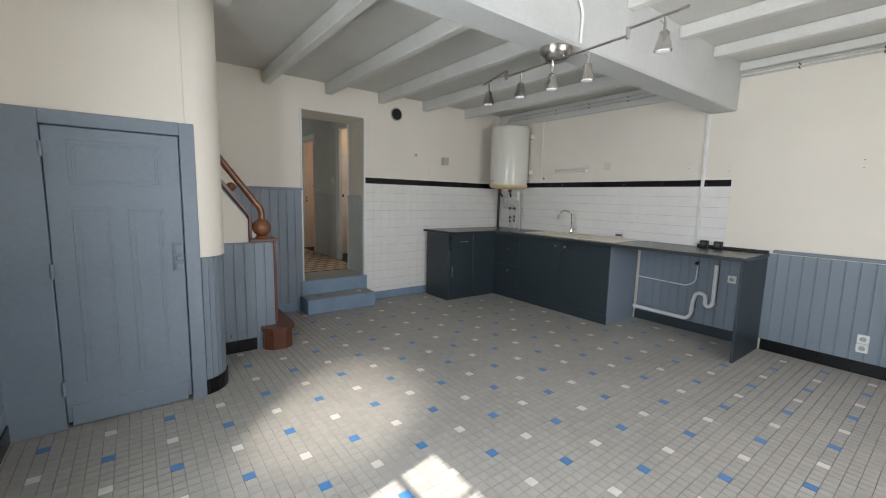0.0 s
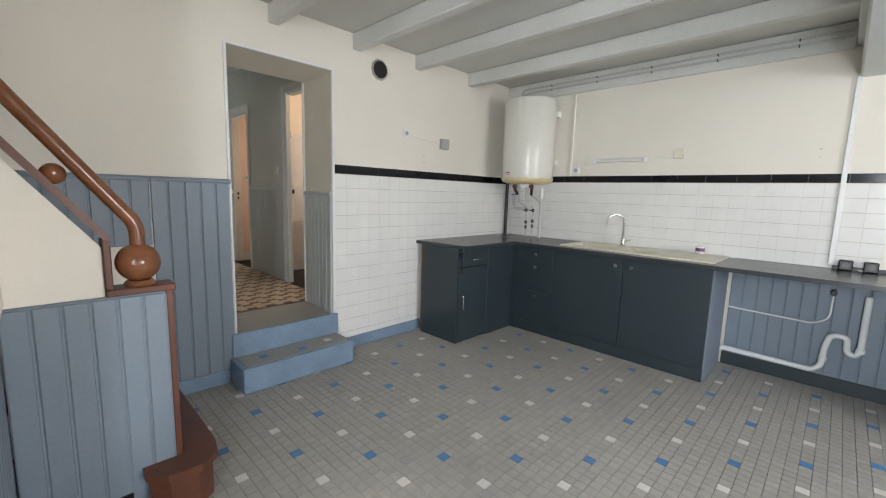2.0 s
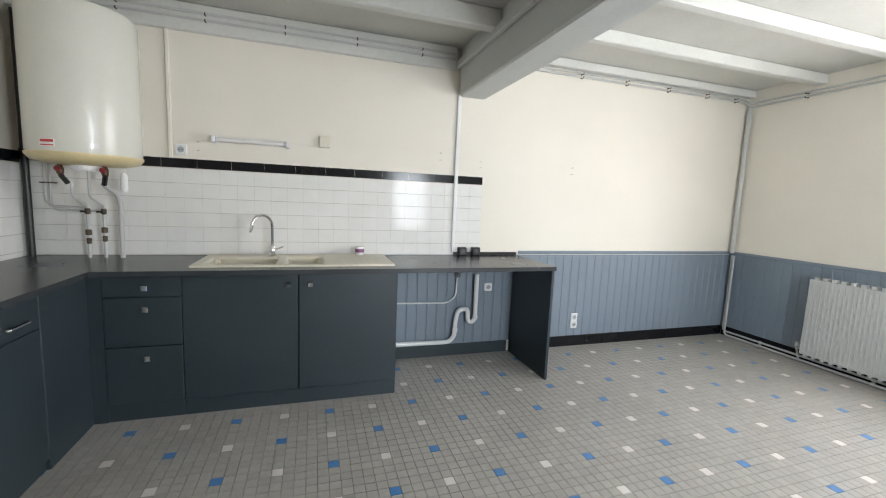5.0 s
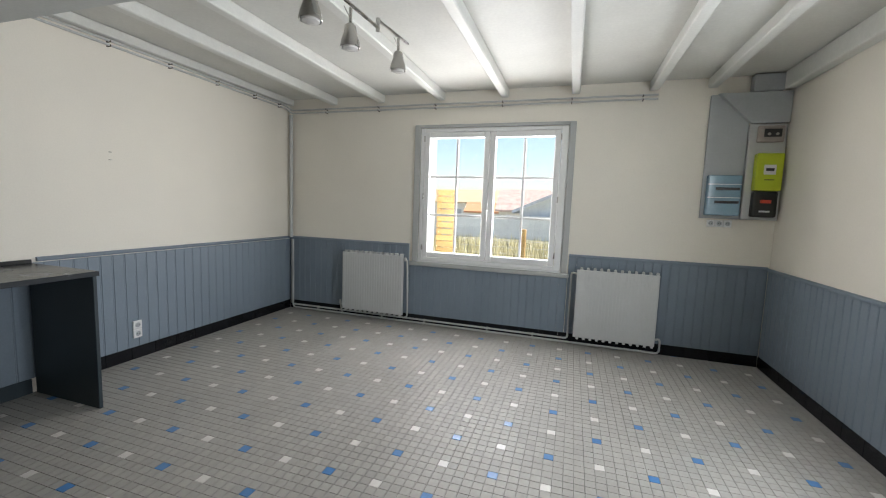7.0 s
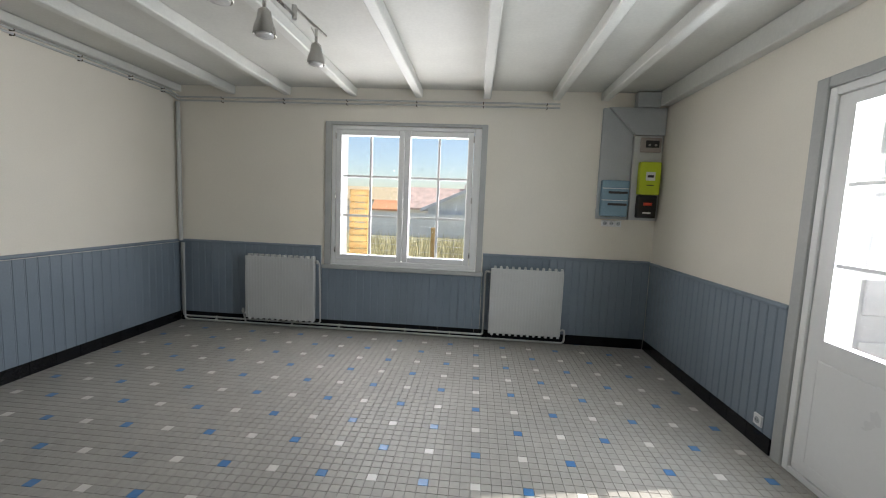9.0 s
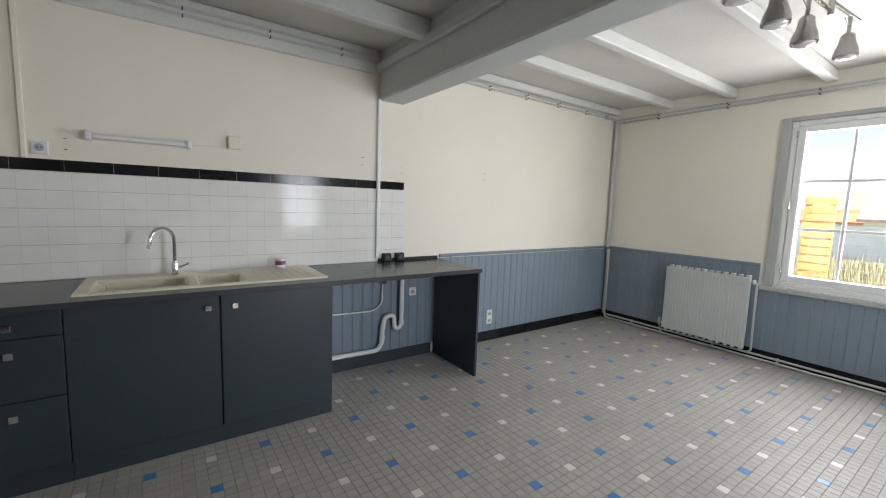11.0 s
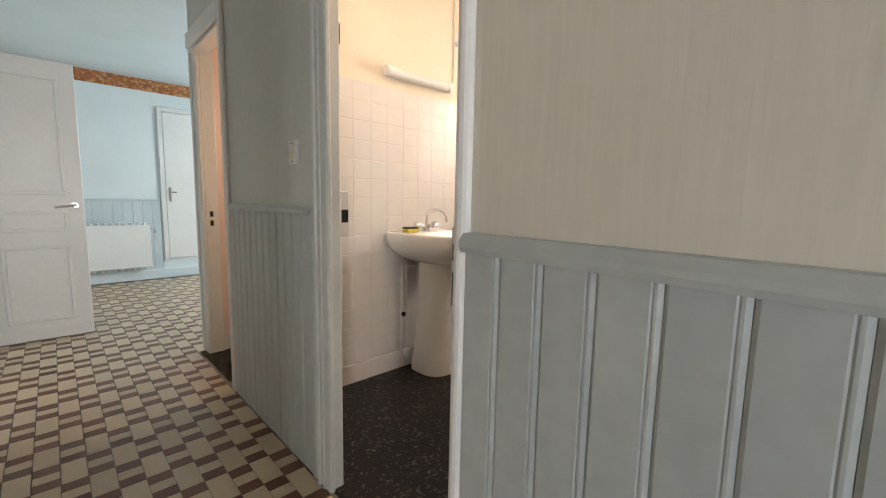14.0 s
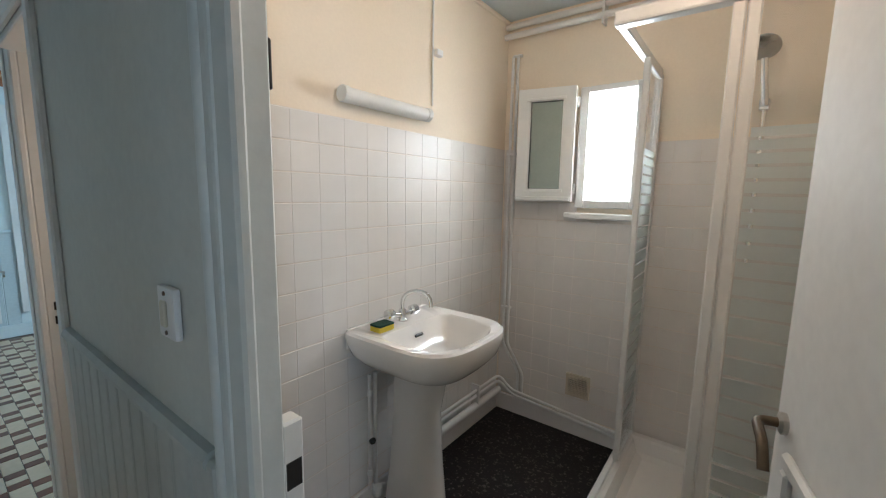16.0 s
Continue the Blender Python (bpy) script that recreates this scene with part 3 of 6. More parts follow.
part("string_cap", box(0.776, PY - 0.016, 0.959, 0.80, PY + 0.085, 1.15, 0.004), REDWOOD, stair)
part("string_cap", prism([(0.80, 1.125), (0.80, 1.165), (0.1, 2.10), (0.1, 2.06), (0.78, 1.15)], "y", PY - 0.016, PY + 0.085), REDWOOD, stair)
part("newel_base", lathe([(0.05, 0), (0.055, 0.006), (0.05, 0.014), (0.042, 0.022)], (0.888, 3.82, 0.958)), VARNISH, stair, smooth=True)
part("newel_ball", ball((0.888, 3.82, 1.050), 0.076), VARNISH, stair, smooth=True)
part("handrail", tube([(0.89, 3.82, 1.12), (0.89, 3.82, 1.20), (0.508, 3.82, 1.715), (0.10, 3.82, 2.27)], 0.027, 14, fillet=0.05), VARNISH, stair, smooth=True)
part("rail_ball", ball((0.664, 3.82, 1.386), 0.037), VARNISH, stair, smooth=True)
socket = thing("floor_hatch_tab", (0.60, PY - 0.012, 0.16), "small blue painted cable outlet on the boards", "outlet")
part("plate", box(0.575, PY - 0.02, 0.12, 0.645, PY - 0.012, 0.19, 0.003), WAINSCOT, socket)
part("tab", box(0.606, PY - 0.024, 0.14, 0.612, PY - 0.019, 0.17, 0.001), BLACK, socket)

# ---------------------------------------------------------------- wainscot and skirting of the kitchen
wainscot("wainscot", (1.106, YD), (1, 0), DX0 - 1.11, 0.10, 1.385, 0.088, "tall blue-grey boarding beside the steps")
wainscot("wainscot", (0.10, YD), (1, 0), 1.0, 1.0, 1.385, 0.088, "tall blue-grey boarding along the stairs")
wainscot("wainscot", (XR, 2.43), (0, -1), 2.43 - YW - 0.014, 0.105, 0.905, 0.09, "blue-grey boarding on the sink wall", rail=False)
wainscot("wainscot", (XR - 0.0, YW), (-1, 0), XR - 2.975, 0.105, 0.918, 0.08, "blue-grey boarding under the window wall")
wainscot("wainscot", (2.97, YW), (-1, 0), 1.79, 0.105, 0.69, 0.08, "blue-grey boarding below the window sill", rail=False)
wainscot("wainscot", (1.175, YW), (-1, 0), 1.175 - XL - 0.014, 0.105, 0.918, 0.08, "blue-grey boarding under the meter panel")
wainscot("wainscot", (XL, YW + 0.012), (0, 1), 1.92 - 0.025, 0.105, 0.905, 0.08, "blue-grey boarding beside the outer door")
wainscot("wainscot", (XL, 1.61), (0, 1), 1.47, 0.105, 0.905, 0.08, "blue-grey boarding between outer door and cupboard")
bm = prism([(0, 0), (-0.018, 0), (-0.022, 0.008), (-0.022, 0.016), (-0.014, 0.028), (0, 0.03)], "x", 0, 1.22 - YW - 0.02)
bmesh.ops.transform(bm, matrix=Matrix.Translation((XR, 1.22, 0.912)) @ Matrix.Rotation(-math.pi / 2, 4, "Z"), verts=bm.verts)
solo("dado_rail", bm, WAINSCOT, "blue-grey rail capping the boards", "trim", kind="structure")


def skirting(name, start, along, length, label, piece=0.2):
    root = thing(name, (start[0], start[1], 0), label, "baseboard", kind="structure")
    turn, count = math.atan2(along[1], along[0]), max(1, round(length / piece))
    w = length / count
    bm = box(0.0006, -0.02, 0.001, w - 0.0006, 0, 0.105, 0.002)
    me = bpy.data.meshes.new("tile")
    bm.to_mesh(me)
    bm.free()
    me.materials.append(BLACKTILE)
    for k in range(count):
        b = new("tile", me)
        b.parent = root
        b.matrix_local = Matrix.Rotation(turn, 4, "Z") @ Matrix.Translation((k * w, 0, 0))


skirting("baseboard", (XR, 1.235), (0, -1), 1.235 - YW - 0.02, "black glazed tile skirting on the sink wall")
skirting("baseboard", (XR - 0.02, YW), (-1, 0), XR - XL - 0.04, "black glazed tile skirting under the window")
skirting("baseboard", (XL, YW + 0.02), (0, 1), 1.885, "black glazed tile skirting beside the outer door")
skirting("baseboard", (XL, 1.62), (0, 1), 1.45, "black glazed tile skirting near the cupboard")
skirting("baseboard", (0.51, PY), (1, 0), 0.30, "black glazed tile skirting below the stair panel", 0.15)
root = thing("baseboard", (0.42, 3.2, 0), "black glazed tiles round the curved corner", "baseboard", kind="structure")
for k in range(6):
    a0, a1 = radians(8 + k * 13.6), radians(8 + (k + 1) * 13.6 - 0.7)
    ring = [(0.30 + 0.205 * math.sin(a), CY + 0.19 - 0.205 * math.cos(a)) for a in (a0, (a0 + a1) / 2, a1)]
    back = [(0.30 + 0.180 * math.sin(a), CY + 0.19 - 0.180 * math.cos(a)) for a in (a1, a0)]
    part("tile", prism(ring + back, "z", 0.0, 0.10), BLACKTILE, root)
solo("baseboard", box(2.312, YD - 0.014, 0, 3.9, YD - 0.001, 0.10, 0.003), STEPBLUE, "blue painted skirting below the tiles", "baseboard", kind="structure")
solo("baseboard", box(1.13, YD - 0.016, 0, 1.50, YD - 0.001, 0.099, 0.003), STEPBLUE, "blue painted skirting beside the steps", "baseboard", kind="structure")
solo("baseboard", box(XR - 0.016, 1.29, 0, XR - 0.001, 2.44, 0.104, 0.003), SLATE, "grey painted skirting below the counter", "baseboard", kind="structure")

# trim round the opening at the steps, and boards on its reveals
for x0, x1 in ((DX0 - 0.016, DX0 + 0.004), (DN - 0.002, DN + 0.02)):
    solo("trim", box(x0, YD - 0.012, HF + 0.012, x1, YD + 0.006, DZ, 0.003), WHITEPAINT, "thin white edging of the wall opening", "trim", kind="structure")
solo("trim", box(DX0 - 0.016, YD - 0.012, DZ, DN + 0.014, YD + 0.004, DZ + 0.015, 0.003), WHITEPAINT, "thin white edging above the opening", "trim", kind="structure")
REVEAL = mat("grey panel paint", (0.485, 0.52, 0.515), 0.42, vary=0.07, fine=35, bump=0.08, each=0.1)
solo("reveal_wedge", prism([(DX1 + 0.01, YD + 0.0005), (DX1 + 0.01, YD + 0.511), (DX1 - 0.0005, YD + 0.511), (DN + 0.001, YD + 0.0005)], "z", HF + 0.0065, DZ - 0.0005), PLASTER, "plastered core of the splayed reveal", "wall", kind="structure")
solo("reveal_lining", prism([(DN + 0.002, YD + 0.007), (DX1 - 0.0005, YD + 0.502), (DX1 - 0.004, YD + 0.502), (DN - 0.0015, YD + 0.007)], "z", 1.345, DZ - 0.001), RIBPAPER, "textured beige paper on the reveal", "wall lining", kind="structure")
wainscot("wainscot", (DX1, YD + 0.507), (DN - DX1, -0.507), 0.497, HF + 0.007, 1.32, 0.071, "grey boards on the reveal of the opening", material=REVEAL)
wainscot("wainscot", (DX0, YD + 0.01), (0, 1), 0.497, HF + 0.007, 1.32, 0.095, "grey boards on the far reveal", material=REVEAL)
wainscot("wainscot", (PX, 7.16), (0, -1), 0.92, HF + 0.002, 1.335, 0.075, "grey boards along the passage partition", material=REVEAL)

# ---------------------------------------------------------------- kitchen units
FX, WTX = 4.045, 3.995       # unit fronts, worktop's front edge
wt = thing("worktop", (4.3, 3.0, 0.87), "dark grey laminate L-shaped worktop", "worktop")
SX0, SX1, SY0, SY1 = 4.105, 4.615, 2.465, 3.715
bm = bmesh.new()
for a in ((WTX, 1.245, SX0 + 0.02, 4.165), (SX1 - 0.02, 1.245, XR - 0.003, 4.165), (SX0 + 0.02, 1.245, SX1 - 0.02, SY0 + 0.02), (SX0 + 0.02, SY1 - 0.02, SX1 - 0.02, 4.165), (3.30, 4.165, XR - 0.003, YD - 0.016)):
    box(a[0], a[1], 0.873, a[2], a[3], 0.903, 0, bm)
prism([(3.27, 4.165), (3.30, 4.165), (3.30, YD - 0.016), (3.21, YD - 0.016)], "z", 0.873, 0.903, bm)
bmesh.ops.remove_doubles(bm, verts=bm.verts, dist=1e-4)
part("top", bm, WORKTOP, wt)
part("edge_strip", box(WTX - 0.003, 1.243, 0.8725, WTX, 4.168, 0.9035, 0.001), WORKTOP, wt)
part("end_panel", box(WTX + 0.01, 1.25, 0, XR - 0.02, 1.272, 0.8725, 0.002), SLATE, wt, "dark slate end panel")
part("upstand", box(XR - 0.02, 1.25, 0.9035, XR - 0.003, 1.85, 0.93, 0.002), BLACK, wt, "black strip at the wall")


def handle_square(parent, x, y, z):
    h = part("knob", box(x - 0.018, y - 0.016, z - 0.016, x - 0.010, y + 0.016, z + 0.016, 0.002), CHROME, parent, "square chrome knob")
    part("knob_stem", box(x - 0.011, y - 0.006, z - 0.006, x, y + 0.006, z + 0.006), CHROME, h)


drawers = thing("drawer_unit", (4.3, 3.94, 0), "dark slate drawer unit with three drawers and square knobs", "cabinet", "kitchen units")
part("body", box(FX + 0.02, 3.742, 0.10, XR - 0.03, 4.13, 0.871), SLATE, drawers)
part("plinth", box(FX + 0.012, 3.74, 0, FX + 0.03, 4.18, 0.099), SLATE, drawers)
for z0, z1 in ((0.745, 0.868), (0.452, 0.741), (0.104, 0.448)):
    d = part("drawer_front", box(FX, 3.745, z0, FX + 0.019, 4.13, z1, 0.003), SLATE, drawers)
    handle_square(d, FX, 3.925, z1 - 0.07)
part("corner_filler", box(FX + 0.004, 4.1315, 0.0, FX + 0.018, 4.2025, 0.868, 0.001), SLATE, drawers)
sinkunit = thing("sink_unit", (4.3, 3.1, 0), "dark slate two-door sink cabinet", "cabinet", "kitchen units")
part("body", box(FX + 0.02, 2.458, 0.10, FX + 0.04, 3.738, 0.871), SLATE, sinkunit)
part("side_panel", box(FX + 0.02, 2.452, 0.0, XR - 0.03, 2.47, 0.871, 0.002), WAINSCOT, sinkunit, "blue-grey painted side")
part("plinth", box(FX + 0.012, 2.454, 0, FX + 0.03, 3.738, 0.099), SLATE, sinkunit)
for y0, y1, ky in ((3.098, 3.741, 3.153), (2.455, 3.091, 3.021)):
    d = part("door", box(FX, y0, 0.104, FX + 0.019, y1, 0.868, 0.003), SLATE, sinkunit)
    handle_square(d, FX, ky, 0.80)
corner = thing("corner_unit", (3.6, 4.45, 0), "dark slate base cabinet beside the tiled wall, with bar handles", "cabinet", "kitchen units")
part("body", box(3.245, 4.225, 0.0, 4.06, 4.69, 0.871), SLATE, corner)
part("side_panel", box(3.228, 4.22, 0.0, 3.244, 4.678, 0.871, 0.002), SLATE, corner)
part("back_batten", box(3.236, 4.68, 0.0, 3.262, 4.706, 0.871, 0.002), RAWWOOD, corner, "raw brown batten at the wall")
d = part("door", box(3.245, 4.203, 0.06, 3.64, 4.2245, 0.704, 0.003), SLATE, corner)
part("handle", tube([(3.275, 4.203, 0.325), (3.275, 4.178, 0.325), (3.275, 4.178, 0.445), (3.275, 4.203, 0.445)], 0.007, 8, fillet=0.012), CHROME, d, "chrome bar handle")
d = part("drawer_front", box(3.285, 4.203, 0.709, 3.64, 4.2245, 0.868, 0.003), SLATE, corner)
part("handle", tube([(3.405, 4.203, 0.768), (3.405, 4.178, 0.768), (3.535, 4.178, 0.768), (3.535, 4.203, 0.768)], 0.007, 8, fillet=0.012), CHROME, d, "chrome bar handle")
# black blocks fill the chipped recesses and stand for their dark insides
for z in (0.80, 0.655):
    part("hinge_block", box(3.2462, 4.2025, z, 3.283, 4.2285, z + 0.045), BLACK, corner, "black block in the chipped hinge recess")
part("door", box(3.645, 4.203, 0.0, 4.06, 4.2245, 0.868, 0.003), SLATE, corner)

# sink
sink = thing("sink", (4.38, 3.1, 0.9), "cream composite sink with two bowls and drainer, set in the worktop", "sink")
bm = bmesh.new()
Z0 = 0.9035
zt = 0.915
bowls = [(4.15, 3.23, 4.48, 3.66), (4.15, 2.93, 4.48, 3.19)]
us = [SX0, 4.15, 4.48, SX1]
vs = [SY0, 2.93, 3.19, 3.23, 3.66, SY1]
for i in range(3):
    for j in range(5):
        if i == 1 and j in (1, 3):
            continue
        box(us[i], vs[j], Z0 - 0.002, us[i + 1], vs[j + 1], zt, 0, bm)
bmesh.ops.remove_doubles(bm, verts=bm.verts, dist=1e-4)
part("rim", bm, SINKMAT, sink)
for x0, y0, x1, y1 in bowls:
    depth = 0.16 if y1 - y0 > 0.3 else 0.10
    bm = bmesh.new()
    rings = []
    for inset, z in ((0.0, zt), (0.012, zt - 0.012), (0.02, zt - depth + 0.03), (0.05, zt - depth)):
        rings.append([bm.verts.new(p) for p in ((x0 + inset, y0 + inset, z), (x1 - inset, y0 + inset, z), (x1 - inset, y1 - inset, z), (x0 + inset, y1 - inset, z))])
    for a, b in zip(rings, rings[1:]):
        for k in range(4):
            bm.faces.new((a[k], a[(k + 1) % 4], b[(k + 1) % 4], b[k]))
    bm.faces.new(rings[-1])
    bmesh.ops.bevel(bm, geom=[e for e in bm.edges if abs(e.verts[0].co.z - e.verts[1].co.z) > 0.02], offset=0.03, segments=4, affect="EDGES")
    bowl = part("bowl", bm, SINKMAT, sink, smooth=True)
    part("drain", lathe([(0.035, 0), (0.038, 0.003), (0.02, 0.001)], ((x0 + x1) / 2, (y0 + y1) / 2, zt - depth + 0.0005)), CHROME, bowl)
for k in range(7):
    part("drainer_rib", box(4.15, 2.54 + k * 0.05, zt, 4.52, 2.553 + k * 0.05, zt + 0.003, 0.0012), SINKMAT, sink)
tap = thing("kitchen_tap", (4.515, 3.288, 0.915), "chrome swan-neck mixer tap on the sink", "tap")
part("base", lathe([(0.026, 0), (0.026, 0.01), (0.020, 0.016), (0.020, 0.075), (0.016, 0.085)], (4.515, 3.288, 0.915)), CHROME, tap, smooth=True)
neck = [(4.515, 3.288, 0.99), (4.515, 3.288, 1.13)] + [(4.515 - 0.06 + 0.06 * math.cos(a), 3.288 + 0.06 * (1 - math.cos(a)), 1.13 + 0.082 * math.sin(a)) for a in [radians(20 * k) for k in range(1, 10)]] + [(4.395, 3.415, 1.095)]
part("spout", tube(neck, 0.011, 12), CHROME, tap, smooth=True)
part("lever", tube([(4.515, 3.27, 0.96), (4.515, 3.215, 0.985)], 0.007, 8), CHROME, tap, smooth=True)
jar = thing("candle_jar", (4.55, 2.66, 0.918), "small glass candle jar with purple band on the drainer", "jar")
part("jar", lathe([(0.030, 0), (0.034, 0.004), (0.034, 0.022)], (4.55, 2.66, 0.918)), CERAMIC, jar, smooth=True)
part("band", lathe([(0.0345, 0.022), (0.0345, 0.05)], (4.55, 2.66, 0.918)), PURPLE, jar, smooth=True)
part("rim", lathe([(0.034, 0.05), (0.034, 0.064), (0.028, 0.066)], (4.55, 2.66, 0.918)), CERAMIC, jar, smooth=True)

# water heater
wh = thing("water_heater", (4.36, 4.29, 1.49), "tall cream enamelled electric water heater hung in the corner", "water heater")
part("tank", lathe([(0.10, 0.03), (0.24, 0.035), (0.262, 0.05), (0.268, 0.075), (0.268, 0.835), (0.255, 0.86), (0.20, 0.877), (0.05, 0.885)], (4.36, 4.29, 1.48), seg=48), HEATER, wh, smooth=True)
part("bottom_cap", lathe([(0.06, 0.0), (0.18, 0.004), (0.25, 0.022), (0.271, 0.05), (0.273, 0.058), (0.271, 0.063)], (4.36, 4.29, 1.48), seg=48), mat("yellowed plastic", (0.72, 0.60, 0.34), 0.4, vary=0.06), wh, "yellowed bottom cap", smooth=True)
part("bracket", box(4.58, 4.10, 1.70, XR - 0.001, 4.48, 1.76), HEATER, wh)
part("bracket", box(4.58, 4.10, 2.20, XR - 0.001, 4.48, 2.26), HEATER, wh)


def wrap(a0, a1, z0, z1, r=0.2695):
    """A thin label lying round the tank."""
    ring = [radians(a0 + (a1 - a0) * k / 6) for k in range(7)]
    return prism([(4.36 + r * math.cos(a), 4.29 + r * math.sin(a)) for a in ring] + [(4.36 + (r - 0.0012) * math.cos(a), 4.29 + (r - 0.0012) * math.sin(a)) for a in reversed(ring)], "z", z0, z1)


lab = part("label", wrap(158, 174, 1.565, 1.605), PVC, wh, "white label with red print")
part("print_bar", wrap(159, 173, 1.588, 1.602, 0.2702), REDPLASTIC, lab)
part("print_bar", wrap(159, 173, 1.569, 1.576, 0.2702), REDPLASTIC, lab)
part("label", wrap(205, 214, 1.57, 1.60), CERAMIC, wh, "small pale rating plate")
part("flange", lathe([(0.07, -0.03), (0.075, -0.02), (0.075, 0.002)], (4.33, 4.29, 1.482), seg=24), PVC, wh, "pale element cover")
for y, x in ((4.185, 4.30), (4.415, 4.33)):
    v = part("valve", lathe([(0.009, -0.075), (0.017, -0.065), (0.019, -0.035), (0.012, -0.02), (0.012, 0.012)], (x, y, 1.495), seg=14), COPPER, wh, "dark brass valve")
    part("valve_knob", lathe([(0.013, 0), (0.017, 0.006), (0.013, 0.022)], (x - 0.036, y, 1.458), "x", 12), DARKRED, v, "dark red knob")
    part("valve_joint", tube([(x, y, 1.425), (x + 0.03, y + (0.02 if y < 4.3 else -0.02), 1.375)], 0.014, 8), BLACK, v)
# two risers with dark joints, and a third behind them
for y, top, mid in ((4.378, 1.375, 1.085), (4.292, 1.475, 1.10)):
    part("riser", tube([(4.36, y, top), (4.36, y, 1.30), (4.52, y, 1.24), (4.52, y, 0.904)], 0.009, 8, fillet=0.03), PIPEPAINT, wh, smooth=True)
    for z, k in ((1.185, 1.0), (mid - 0.035, 1.15), (mid - 0.09, 0.9)):
        part("pipe_joint", lathe([(0.010, 0), (0.015 * k, 0.004), (0.015 * k, 0.034), (0.010, 0.038)], (4.52, y, z), seg=10), DARKBRASS, wh)
    part("stop_lever", box(4.502, y - 0.004, 1.196, 4.508, y + 0.034, 1.208, 0.001), BLACK, wh)
part("riser", tube([(4.34, 4.215, 1.375), (4.50, 4.205, 1.32), (4.52, 4.20, 1.25), (4.52, 4.20, 0.904)], 0.014, 10, fillet=0.05), PIPEPAINT, wh, smooth=True)
part("relief_cup", lathe([(0.012, 0), (0.02, 0.015), (0.02, 0.10), (0.012, 0.115)], (4.40, 4.13, 1.335), seg=12), PVC, wh, smooth=True)
# two thin feeds down the corner that bend to the risers
for k, (y, z) in enumerate(((4.63, 1.225), (4.605, 1.205))):
    part("supply_pipe", tube([(4.61, y, 2.40), (4.61, y, z + 0.03), (4.60, y - 0.03, z), (4.54, 4.40 - 0.085 * k, z)], 0.008, 8, fillet=0.07), PIPEPAINT, wh, smooth=True)
part("clip", box(4.60, 4.585, 1.37, XR - 0.001, 4.655, 1.378, 0.001), DARKBRASS, wh)
solo("black_pipe", tube([(4.615, 4.725, 0.904), (4.615, 4.725, 2.40)], 0.019, 10), BLACK, "black painted riser pipe in the corner", "pipe", smooth=True)

# ---------------------------------------------------------------- kitchen window
win = thing("window_1", (2.06, YW - 0.1, WZ0), "white double-casement window with glazing bars and grey surround", "window", kind="structure")
SURR = mat("grey surround paint", (0.43, 0.435, 0.425), 0.45, vary=0.05, bump=0.06)
for a in ((1.188, 0.738, 1.250, 2.297), (2.866, 0.738, 2.936, 2.297), (1.250, 2.262, 2.866, 2.297)):
    part("surround", box(a[0], YW - 0.002, a[1], a[2], YW + 0.022, a[3], 0.006, seg=2), SURR, win)
part("window_sill", box(1.165, YW - 0.02, 0.692, 2.965, YW + 0.04, 0.738, 0.008), SURR, win)
part("sill_board", box(1.252, YW - 0.10, 0.7385, 2.864, YW + 0.024, 0.7525, 0.004), PVC, win)
YF = YW - 0.085
for a in ((1.252, 0.753, 1.326, 2.26), (2.818, 0.753, 2.864, 2.26), (1.326, 2.218, 2.818, 2.26), (1.326, 0.753, 2.818, 0.797)):
    part("window_frame", box(a[0], YF, a[1], a[2], YF + 0.088, a[3], 0.006), PVC, win)
for x0, x1 in ((1.329, 2.064), (2.068, 2.815)):
    z0, z1, w = 0.80, 2.215, 0.061
    c = part("casement", box(x0, YF + 0.03, z0, x0 + w, YF + 0.098, z1, 0.008), PVC, win)
    part("stile", box(x1 - w, YF + 0.03, z0, x1, YF + 0.098, z1, 0.008), PVC, c)
    part("rail", box(x0 + w, YF + 0.032, z0, x1 - w, YF + 0.096, z0 + w, 0.006), PVC, c)
    part("rail", box(x0 + w, YF + 0.032, z1 - w, x1 - w, YF + 0.096, z1, 0.006), PVC, c)
    xm, gz0, gz1 = (x0 + x1) / 2, z0 + w, z1 - w
    part("glazing_bar", box(xm - 0.013, YF + 0.038, gz0, xm + 0.013, YF + 0.056, gz1, 0.004), PVC, c)
    for k in (1, 2):
        zb = gz0 + (gz1 - gz0) * k / 3
        part("glazing_bar", box(x0 + w, YF + 0.039, zb - 0.013, x1 - w, YF + 0.055, zb + 0.013, 0.003), PVC, c)
    p = part("pane", box(x0 + w - 0.005, YF + 0.045, gz0 - 0.005, x1 - w + 0.005, YF + 0.049, gz1 + 0.005), CLEAR, c)
    p.visible_shadow = False
h = part("window_handle", box(2.052, YF + 0.098, 1.29, 2.08, YF + 0.108, 1.39, 0.004), PVC, win)
part("lever", tube([(2.066, YF + 0.108, 1.36), (2.066, YF + 0.136, 1.36), (2.066, YF + 0.141, 1.22)], 0.009, 10, fillet=0.012), PVC, h, smooth=True)
for x in (1.328, 2.816):
    for z in (0.88, 1.47, 2.11):
        part("hinge", lathe([(0.007, 0), (0.008, 0.004), (0.008, 0.06), (0.007, 0.064)], (x, YF + 0.104, z), seg=10), NICKEL, win)

# ---------------------------------------------------------------- glazed outer door
gd = thing("door_1", (XL, 1.02, 0), "white glazed outer door with six panes above a solid panel, closed", "door", kind="structure")
for a in ((0.47, 0, 0.552, GZ + 0.06), (1.498, 0, 1.58, GZ + 0.06), (0.552, GZ - 0.002, 1.498, GZ + 0.06)):
    part("architrave", box(XL - 0.002, a[0], a[1], XL + 0.022, a[2], a[3], 0.006), SURR, gd)
XD = XL - 0.06
